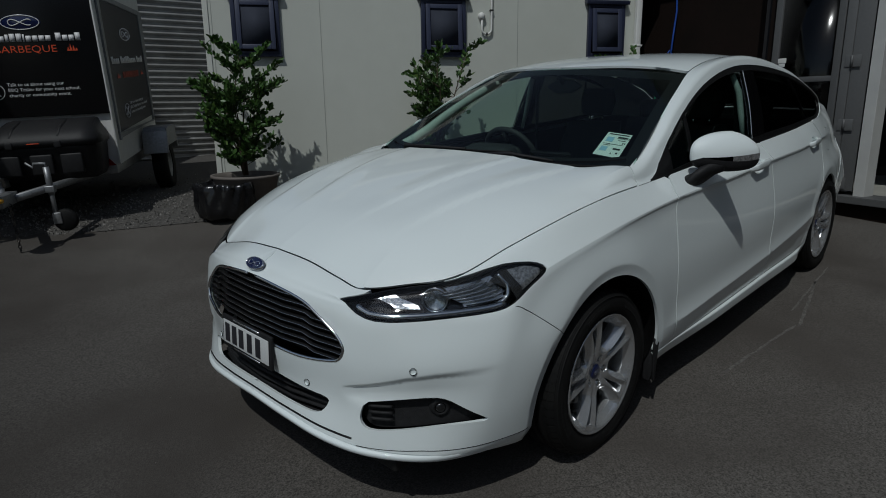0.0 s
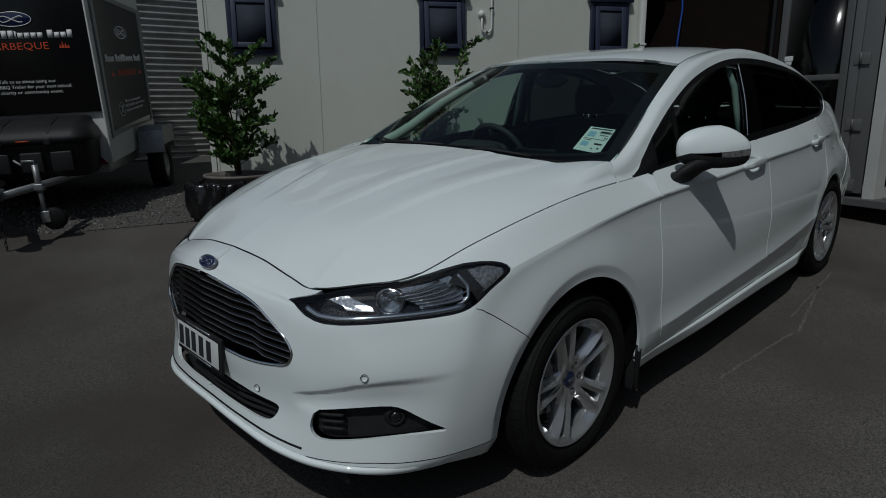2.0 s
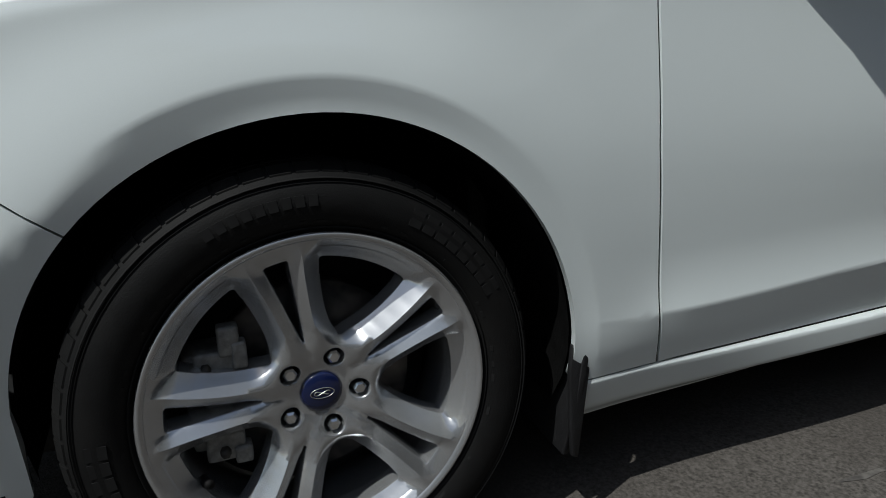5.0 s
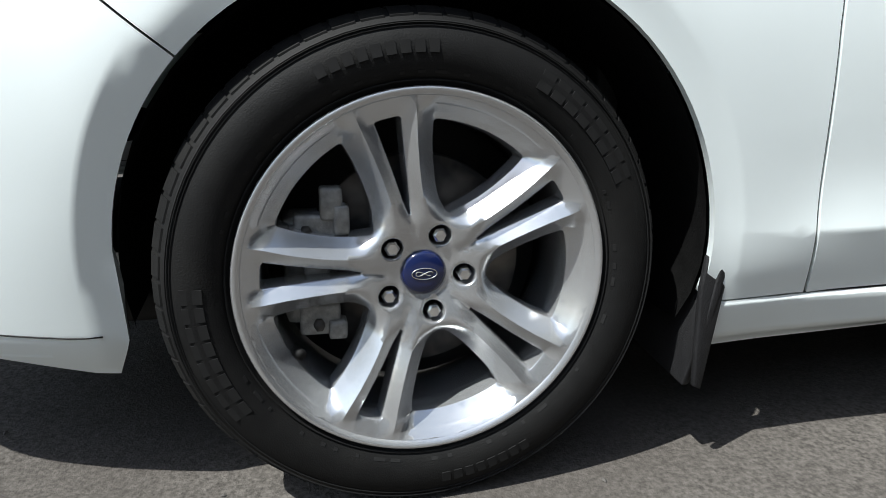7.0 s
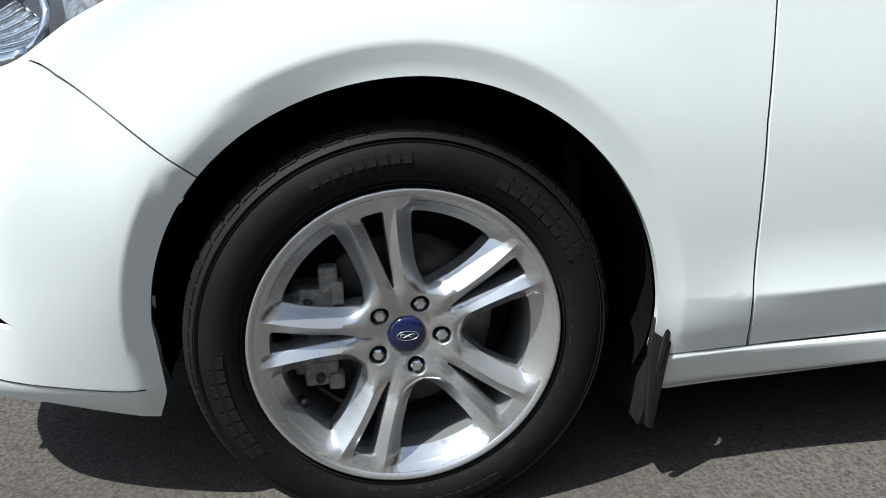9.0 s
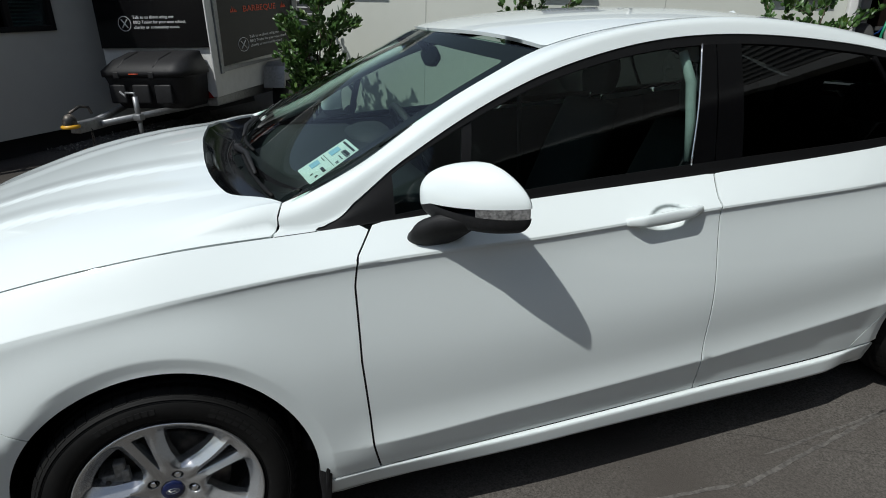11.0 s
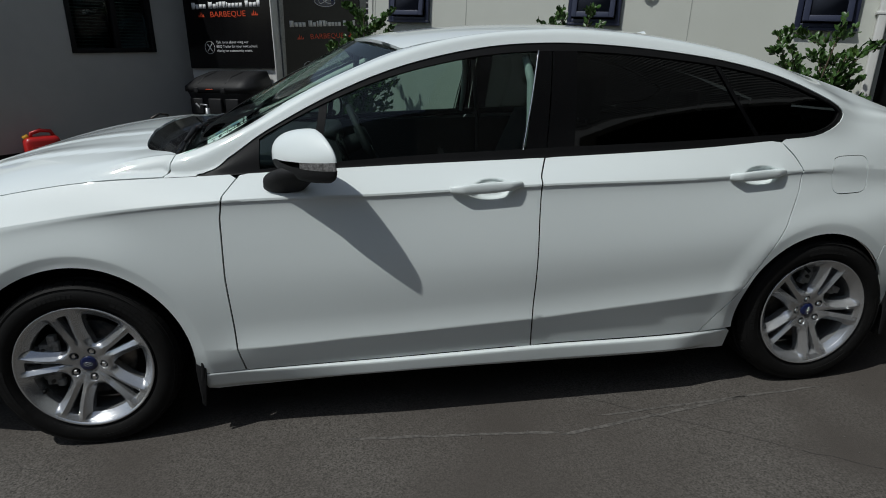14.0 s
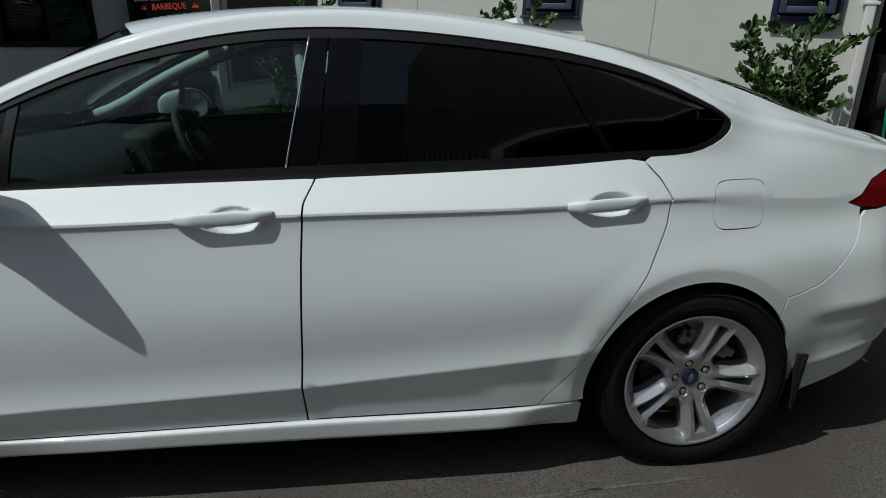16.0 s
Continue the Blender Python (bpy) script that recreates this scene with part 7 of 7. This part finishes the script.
solo("blue_hose", tube(bmesh.new(), [Vector((.36, -.05, 3.3)), Vector((.32, -.05, 2.6)), Vector((.35, -.06, 2.3)), Vector((.34, -.08, 2.05)), Vector((.385, -.15, 1.80))], .010, 8), BLUE_HOSE, BACK, "blue air hose on the brown wall", "hose", shade=True)
solo("blue_hose", tube(bmesh.new(), [Vector((.36, -.14, 1.90)), Vector((.22, -.13, 1.74)), Vector((.06, -.12, 1.60)), Vector((-.06, -.14, 1.55))], .007, 8), BLUE_HOSE, BACK, "thin blue hose between the reels", "hose", shade=True)


# ---------- corrugated boundary building across the yard, seen in the side windows ----------
YARD = material("grey corrugated yard wall", (.34, .345, .335), .5, .3, vary=.06, scale=5, second=(.29, .29, .285), second_scale=.7)
bm = bmesh.new()
rows = []
for k in range(320):
    rows.append([bm.verts.new((x, .028 * math.cos(2 * math.pi * k / 5), -.6 + k * .024)) for x in (-16, -8, 0, 5.0)])
for a, b in zip(rows, rows[1:]):
    for i in range(3):
        bm.faces.new((a[i], a[i + 1], b[i + 1], b[i]))
p = W(0, -11.5)
solo("wall_yard", bm, YARD, Matrix.Translation((p.x, p.y, 0)), "grey corrugated steel wall across the yard", "wall", kind="structure", shade=True)

# ---------- barbecue trailer ----------
TRAILER_WHITE = material("white trailer frame", (.62, .62, .60), .4, vary=.05, scale=12)
SIGN_BLACK = material("black sign", (.006, .006, .0065), .22, spec=.30, vary=.1, scale=3)
TEXT_WHITE = material("white lettering", (.72, .72, .72), .5)
TEXT_ORANGE = material("orange red lettering", (.62, .07, .02), .5)
GALV = material("galvanised steel", (.27, .275, .28), .45, .7, vary=.2, scale=40, second=(.30, .31, .32), second_scale=9)
BOX_PLASTIC = material("black moulded plastic", (.013, .013, .014), .55, spec=.3, vary=.2, scale=30, bump=.3, bump_scale=260)
YELLOW = material("yellow paint", (.62, .33, .02), .4, vary=.1)
RED_PLASTIC = material("red plastic", (.45, .012, .010), .35, vary=.08, scale=12)
TRAILER_Z = -.115
TR = SLOPE @ pose(.158, 4.55, TRAILER_Z, 0, 0, -30.6)
# local: x to the right of the front panel (corner at 0), y back along the side, z up from the datum
G0 = ground_z(.1, 4.6) - TRAILER_Z
trailer = thing("barbecue_trailer", TR, "white and black barbecue trailer with sign panels and drawbar", "trailer")
FW, SL = 1.27, 2.06
def raked(y0, y1, z0, z1, rise=0.0, lean=0.0, x0=0.0, x1=.012):
    """A flat panel on the trailer's flank whose foot rises and whose rear edge leans back."""
    bm = bmesh.new()
    q = [(y0, z0), (y1, z0 + rise), (y1 + lean, z1), (y0 + lean * .3, z1)]
    a, b = [[bm.verts.new((x, y, z)) for y, z in q] for x in (x0, x1)]
    bm.faces.new(a[::-1])
    bm.faces.new(b)
    for k in range(4):
        bm.faces.new((a[k], a[(k + 1) % 4], b[(k + 1) % 4], b[k]))
    return bm


part("trailer_body", raked(.02, SL, .80, 2.62, .04, .14, -FW, -.001), TRAILER_WHITE, trailer, "white trailer box", shade=False)
sign = part("front_sign", boxed((-FW + .015, -.006, 1.288), (-.012, .018, 2.56), .002), SIGN_BLACK, trailer, "gloss black front sign panel")
flank = part("side_sign", raked(.16, 1.905, 1.090, 2.335, .072, .20, .002, .012), SIGN_BLACK, trailer, "gloss black side sign panel", shade=False)
for q in ((.105, .155, 1.02, 2.385, .002, .06), (1.91, 1.965, 1.095, 2.385, 0, .22)):
    part("frame_rail", raked(*q, -.001, .020), GALV, trailer, shade=False)
part("frame_rail", raked(.155, 1.91, 1.035, 1.088, .072, .0, -.001, .018), GALV, trailer, shade=False)
part("frame_rail", raked(.22, 2.11, 2.34, 2.39, .0, .0, -.001, .018), GALV, trailer, shade=False)
part("corner_post", boxed((-.012, -.012, .80), (.004, .10, 2.62), .004), TRAILER_WHITE, trailer)


def sign_text(parent, m, wide, rows, lead):
    """The sign's lettering. m: origin at the foot of the name's middle; wide: width of the name; rows: heights from there of emblem oval, barbecue row, round mark and text lines."""
    k = wide / 1.04
    oval_z, bbq_z, mark_z, text_z = rows
    part("sign_oval", lathe(bmesh.new(), [(0, .003), (.96, .003), (1, 0)], 40, "z", m @ Matrix.Translation((0, oval_z, 0)) @ Matrix.Diagonal((.165 * k, .068 * lead, 1, 1))), BADGE_BLUE, parent, "blue oval sign emblem")
    part("oval_rim", tube(bmesh.new(), [m @ Vector((.155 * k * math.cos(a), oval_z + .061 * lead * math.sin(a), .004)) for a in np.linspace(0, 2 * math.pi, 36)], .004, 5, False), TEXT_WHITE, parent)
    part("oval_mark", tube(bmesh.new(), [m @ Vector((.095 * k * math.cos(a), oval_z + .026 * lead * math.sin(2 * a), .004)) for a in np.linspace(.3, 5.8, 30)], .005, 5), TEXT_WHITE, parent)
    x = -.52 * k
    for heights in ("Tooo", "HutdKioson", "Food"):          # dealer's name, as bars of its letters' widths
        for c in heights:
            w = {"i": .024, "t": .036, "T": .062, "H": .066, "F": .056}.get(c, .053)
            tall = .070 if c in "THFdK" else .064 if c in "it" else .050
            part("name_bar", box(bmesh.new(), ((x + .004 * k), 0, .001), (x + (w - .006) * k, tall * lead, .003), 0, m), TEXT_WHITE, parent)
            x += w * k
        x += .030 * k
    words("sign_word", "BARBEQUE", .088 * lead, m @ Matrix.Translation((0, bbq_z - .031 * lead, .001)), TEXT_ORANGE, parent, width=.505 * k, align="CENTER")
    for sx in (-1, 1):
        for dx, h in ((-.035, .035), (-.014, .062), (.010, .050), (.032, .030)):
            bm = bmesh.new()
            c = sx * .385 * k
            bm.faces.new([bm.verts.new(m @ Vector(q)) for q in ((c + (dx - .012) * k, bbq_z - .026 * lead, .002), (c + (dx + .012) * k, bbq_z - .026 * lead, .002), (c + dx * k, bbq_z + (h - .026) * lead, .002))])
            part("flame", bm, TEXT_ORANGE, parent, shade=False)
    for j, line in enumerate(("Talk to us about using our", "BBQ Trailer for your next school,", "charity or community event.")):
        words("sign_line", line, .042 * lead, m @ Matrix.Translation((-.215 * k, text_z - .0475 * lead * j, .001)), TEXT_WHITE, parent, width=(.47, .595, .515)[j] * k)
    part("round_emblem", tube(bmesh.new(), [m @ Vector((-.315 * k + .072 * k * math.cos(a), mark_z + .070 * lead * math.sin(a), .002)) for a in np.linspace(0, 2 * math.pi, 32)], .003, 5, False), TEXT_WHITE, parent)
    for sx in (-1, 1):
        part("emblem_bar", tube(bmesh.new(), [m @ Vector((-.315 * k - sx * .034 * k, mark_z - .040 * lead, .002)), m @ Vector((-.315 * k + sx * .034 * k, mark_z + .040 * lead, .002))], .006, 5), TEXT_WHITE, parent)


upright = Matrix.Rotation(radians(90), 4, "X")
sign_text(sign, Matrix.Translation((-.61, -.008, 1.840 - TRAILER_Z)) @ upright, 1.04, (.165, -.063, -.43, -.385), 1.0)
sign_text(flank, Matrix.Translation((.0135, 1.09, 1.655 - TRAILER_Z)) @ Matrix.Rotation(radians(90), 4, "Z") @ upright @ Matrix.Rotation(radians(2), 4, "Z"), 1.60, (.295, -.115, -.475, -.42), 1.0)
# plastic tool box on the drawbar
bx0, bx1 = -.90, -.07
def tool_row(z, f, inx):
    return [Vector((bx0 + inx, -f, z)), Vector((bx0 + .12, -f - .015, z)), Vector((bx1 - .12, -f - .015, z)), Vector((bx1 - inx, -f, z)), Vector((bx1 - inx, -.02, z)), Vector((bx0 + inx, -.02, z))]
box_thing = part("tool_box", loft([tool_row(.74, .36, .06), tool_row(.80, .40, .03), tool_row(1.02, .47, .01), tool_row(1.05, .48, .0)]), BOX_PLASTIC, trailer, "black moulded plastic tool box")
part("tool_box_lid", loft([tool_row(1.052, .50, -.015), tool_row(1.11, .50, -.015), tool_row(1.20, .36, .03), tool_row(1.255, .14, .05), tool_row(1.265, .05, .08)]), BOX_PLASTIC, trailer, "black tool box lid")
for x in (-.78, -.52, -.28):
    part("box_recess", boxed((x - .09, -.492, .80), (x + .09, -.45, .98), .015), BOX_PLASTIC, trailer)
for x in (-.74, -.36):
    part("latch", boxed((x - .03, -.525, 1.04), (x + .03, -.50, 1.10), .008), BOX_PLASTIC, trailer)
    part("lid_rib", tube(bmesh.new(), [Vector((x, -.47, 1.128)), Vector((x, -.36, 1.196)), Vector((x, -.15, 1.250))], [.012, .020, .014], 8), BOX_PLASTIC, trailer)
part("brand_bar", boxed((-.60, -.519, 1.075), (-.50, -.514, 1.085)), TEXT_ORANGE, trailer)
for sx in (-1, 1):
    part("drawbar", tube(bmesh.new(), [Vector((-FW / 2 + sx * .52, .25, .74)), Vector((-FW / 2 + sx * .05, -1.02, .70))], .038, 4), GALV, trailer, "galvanised drawbar")
part("drawbar_tip", boxed((-FW / 2 - .05, -1.28, .66), (-FW / 2 + .05, -.95, .75), .008), GALV, trailer)
cp = part("coupling", lathe(bmesh.new(), [(0, .085), (.035, .075), (.055, .04), (.058, 0), (.05, -.03)], 20, "z", Matrix.Translation((-FW / 2, -1.32, .75))), STEEL, trailer, "steel tow coupling")
part("coupling_lever", tube(bmesh.new(), [Vector((-FW / 2, -1.30, .84)), Vector((-FW / 2 + .02, -1.20, .88)), Vector((-FW / 2 + .02, -1.10, .86)), Vector((-FW / 2, -1.05, .80))], .012, 8), STEEL, trailer)
part("coupling_ring", lathe(bmesh.new(), [(.05, -.02), (.075, -.02), (.078, .0), (.06, .01)], 20, "z", Matrix.Translation((-FW / 2, -1.32, .735))), YELLOW, trailer, "yellow coupling ring")
jx, jy = -.42, -.72
jt = part("jockey_stand", tube(bmesh.new(), [Vector((jx, jy, G0 + .16)), Vector((jx, jy, .60)), Vector((jx, jy, .88))], .020, 12), GALV, trailer, "galvanised jockey stand")
part("jockey_sleeve", tube(bmesh.new(), [Vector((jx, jy, .66)), Vector((jx, jy, .90))], .025, 12), GALV, trailer)
part("jockey_clamp", boxed((jx - .04, jy - .035, .68), (jx + .04, jy + .035, .74), .008), GALV, trailer)
part("jockey_crank", tube(bmesh.new(), [Vector((jx, jy, .90)), Vector((jx, jy, .93)), Vector((jx - .09, jy, .935)), Vector((jx - .10, jy, .90)), Vector((jx - .15, jy, .945))], .010, 8), GALV, trailer)
part("jockey_fork", boxed((jx - .02, jy - .04, G0 + .07), (jx + .05, jy + .04, G0 + .17), .006), GALV, trailer)
part("jockey_wheel", lathe(bmesh.new(), [(0, -.03), (.08, -.03), (.098, -.015), (.098, .015), (.08, .03), (0, .03)], 24, "y", Matrix.Translation((jx + .07, jy, G0 + .095))), RUBBER, trailer, "black jockey wheel")
bm = bmesh.new()
for k in range(14):
    c = Vector((-FW / 2 + .05, -1.15, .66 - k * .028))
    m = Matrix.Translation(c) @ Matrix.Rotation(radians(90 * (k % 2)), 4, "Z")
    tube(bm, [m @ Vector((.011 * math.cos(a), 0, .020 * math.sin(a))) for a in np.linspace(0, 2 * math.pi, 9)], .004, 5, False)
part("safety_chain", bm, STEEL, trailer, "steel safety chain")
part("chassis", boxed((-FW + .05, .05, .70), (-.05, SL - .05, .80), .01), GALV, trailer)
bm = bmesh.new()
bm.faces.new([bm.verts.new(q) for q in ((-.16, -.012, .79), (-.04, -.012, .79), (-.10, -.012, .87))])
part("reflector", bm, RED_LENS, trailer, "red triangular reflector", shade=False)
gu = prism(bmesh.new(), [(y + .55, z) for y, z in ((.35, .78), (.42, 1.02), (.52, 1.06), (.92, 1.06), (1.02, 1.02), (1.09, .78), (1.05, .78), (.99, .99), (.90, 1.025), (.54, 1.025), (.45, .99), (.39, .78))], .26, Matrix.Translation((.30, 0, 0)) @ Matrix.Rotation(radians(90), 4, "Z"), .006)
part("mudguard", gu, GALV, trailer, "galvanised mudguard")
part("mudguard_skin", boxed((.285, .97, .86), (.302, 1.57, 1.05), .004), GALV, trailer)
part("trailer_tyre", lathe(bmesh.new(), [(.17, -.07), (.22, -.085), (.28, -.08), (.295, -.05), (.295, .05), (.28, .08), (.22, .085), (.17, .07)], 40, "x", Matrix.Translation((.17, 1.27, G0 + .295))), RUBBER, trailer, "black trailer tyre")
part("trailer_rim", lathe(bmesh.new(), [(0, .02), (.05, .03), (.10, .01), (.165, .03), (.175, .06)], 32, "x", Matrix.Translation((.17, 1.27, G0 + .295))), GALV, trailer)
part("far_tyre", lathe(bmesh.new(), [(.0, -.07), (.22, -.085), (.28, -.08), (.295, -.05), (.295, .05), (.28, .08), (.22, .085), (0, .07)], 32, "x", Matrix.Translation((-FW - .12, 1.27, G0 + .295))), RUBBER, trailer)

# ---------- jerry can ----------
def jerry_can(m):
    can = thing("jerry_can", m, "red plastic fuel can with yellow cap", "fuel can")
    part("can_body", loft([rounded(0, 0, z, hx, hy, 24, 5) for z, hx, hy in ((.0, .155, .095), (.012, .165, .105), (.20, .165, .105), (.34, .16, .10), (.375, .145, .085), (.385, .12, .06))]), RED_PLASTIC, can)
    part("can_handle", tube(bmesh.new(), [Vector((-.09, 0, .37)), Vector((-.08, 0, .42)), Vector((0, 0, .445)), Vector((.09, 0, .43)), Vector((.12, 0, .37))], .02, 8), RED_PLASTIC, can)
    part("can_cap", tube(bmesh.new(), [Vector((-.115, 0, .36)), Vector((-.14, 0, .405))], .028, 12), YELLOW, can, "yellow cap")
    for sy in (-1, 1):
        part("can_panel", boxed((-.11, sy * .105 - .004, .05), (.11, sy * .105 + .004, .30), .003), RED_PLASTIC, can)
    return can


cx, cy = -2.15, 3.80
jerry_can(SLOPE @ pose(cx, cy, ground_z(cx, cy), 0, 0, 35))

# ---------- potted shrubs ----------
LEAF = material("glossy green leaf", (.045, .10, .02), .40, vary=.25, scale=25, second=(.10, .16, .03), second_scale=9, second_at=(.55, .75))
BARK = material("brown bark", (.09, .065, .045), .9, vary=.3, scale=30, bump=.5, bump_scale=60)
BAG = material("black plastic bag", (.010, .010, .011), .22, vary=.15, scale=12, bump=.8, bump_scale=24)
POT = material("brown grey pot", (.16, .14, .125), .7, vary=.12, scale=14)
SOIL = material("dark soil", (.03, .024, .018), .95, vary=.4, scale=40, bump=.8, bump_scale=70)


def shrub(m, height, spread, seed, leaves, label, base=.30):
    rng = random.Random(seed)
    tree = thing("potted_shrub", m, label, "shrub", group="potted shrubs along the wall")
    tips, stems = [], []
    for k in range(6):
        a = k * 2 * math.pi / 6 + rng.uniform(-.4, .4)
        pts = [Vector((.02 * math.cos(a), .02 * math.sin(a), base))]
        reach = rng.uniform(.35, .95) * spread
        top = height * rng.uniform(.72, 1.0) if k else height
        if k == 0:
            reach = .05
        for t in (.3, .6, 1.0):
            pts.append(Vector((math.cos(a) * reach * t ** 1.2 + rng.uniform(-.03, .03), math.sin(a) * reach * t ** 1.2 + rng.uniform(-.03, .03), base + (top - base) * t)))
        stems.append(pts)
        for s in range(13):
            t = rng.uniform(.06, .98)
            i = min(2, int(t * 3))
            p = pts[i].lerp(pts[i + 1], t * 3 - i)
            b = rng.uniform(0, 2 * math.pi)
            q = p + Vector((math.cos(b), math.sin(b), rng.uniform(.2, .9))) * rng.uniform(.10, .30) * spread / .4
            stems.append([p, p.lerp(q, .5) + Vector((0, 0, -.01)), q])
            tips.append((p, q))
        tips.append((pts[2], pts[3]))
    bm = bmesh.new()
    for i, pts in enumerate(stems):
        r = .012 if len(pts) > 3 else .004
        tube(bm, pts, [r * (1 - .7 * j / (len(pts) - 1)) for j in range(len(pts))], 5)
    part("trunk", bm, BARK, tree, "thin brown stems")
    vs, fs = [], []
    for n in range(leaves):
        p, q = tips[n % len(tips)]
        t = rng.uniform(.22, 1.04)
        c = p.lerp(q, t) + Vector((rng.gauss(0, .013), rng.gauss(0, .013), rng.gauss(0, .013)))
        d = ((q - p).normalized() * .75 + Vector((rng.uniform(-1, 1), rng.uniform(-1, 1), rng.uniform(-.2, 1.0)))).normalized()
        s = d.orthogonal().normalized()
        s = (Matrix.Rotation(rng.uniform(0, 6.28), 3, d) @ s)
        up = d.cross(s)
        L, w = rng.uniform(.040, .070), rng.uniform(.013, .020)
        o = len(vs)
        vs += [tuple(v) for v in (c, c + d * L * .35 + s * w - up * .004, c + d * L * .75 + s * w * .8 - up * .004, c + d * L, c + d * L * .75 - s * w * .8 - up * .004, c + d * L * .35 - s * w - up * .004, c + d * L * .5 + up * .004)]
        fs += [(o + i, o + (i + 1) % 6, o + 6) for i in range(6)]
    me = bpy.data.meshes.new("crown")
    me.from_pydata(vs, [], fs)
    me.materials.append(LEAF)
    me.shade_smooth()
    crown = new("crown", me)
    crown.parent = tree
    tagged(crown, "dense glossy green leaves", kind="stuff")
    return tree


def pot(parent, r, h, mat, name="pot"):
    part(name, lathe(bmesh.new(), [(0, 0), (r * .72, 0), (r * .80, .01), (r, h - .03), (r * 1.05, h - .025), (r * 1.05, h), (r * .97, h), (r * .93, h - .06)], 32, "z"), mat, parent)
    part("soil", lathe(bmesh.new(), [(0, h - .05), (r * .94, h - .055)], 24, "z"), SOIL, parent)


def on_ground(x, y, rz=0):
    return Matrix.Translation(W(x, y, ground_z(x, y))) @ Matrix.Rotation(radians(rz), 4, "Z")


s1 = shrub(on_ground(1.05, 3.80), 1.54, .52, 3, 4800, "leafy green shrub in a round brown pot")
pot(s1, .32, .31, POT)
bag = thing("bagged_pot", on_ground(.74, 3.64), "black plastic bag wrapped round a wide pot", "bag")
def crumple(r, a, z):
    return r + .012 * math.sin(7 * a + 9 * z) + .007 * math.sin(13 * a - 17 * z) + .006 * math.sin(23 * a + 31 * z) + .012 * (z > .25) * math.sin(16 * a)


rows = []
for z, r in ((0, .20), (.02, .24), (.07, .262), (.12, .27), (.18, .272), (.24, .272), (.28, .274), (.31, .272), (.33, .262), (.335, .245), (.32, .235), (.29, .225), (.27, .15), (.265, .02)):
    rows.append([Vector((crumple(r, a, z) * math.cos(a), crumple(r, a, z) * math.sin(a), z + .010 * math.sin(5 * a + 20 * z))) for a in np.linspace(0, 2 * math.pi, 96, endpoint=False)])
part("plastic_bag", loft(rows), BAG, bag, "crumpled black plastic bag")
s2 = shrub(on_ground(2.888, 2.908), 1.47, .40, 5, 2600, "leafy green shrub in a round pot against the wall")
pot(s2, .20, .34, POT)
s3 = shrub(on_ground(4.724, 1.657), 1.37, .39, 9, 2600, "leafy green shrub in a round pot near the downpipe")
pot(s3, .20, .34, POT)
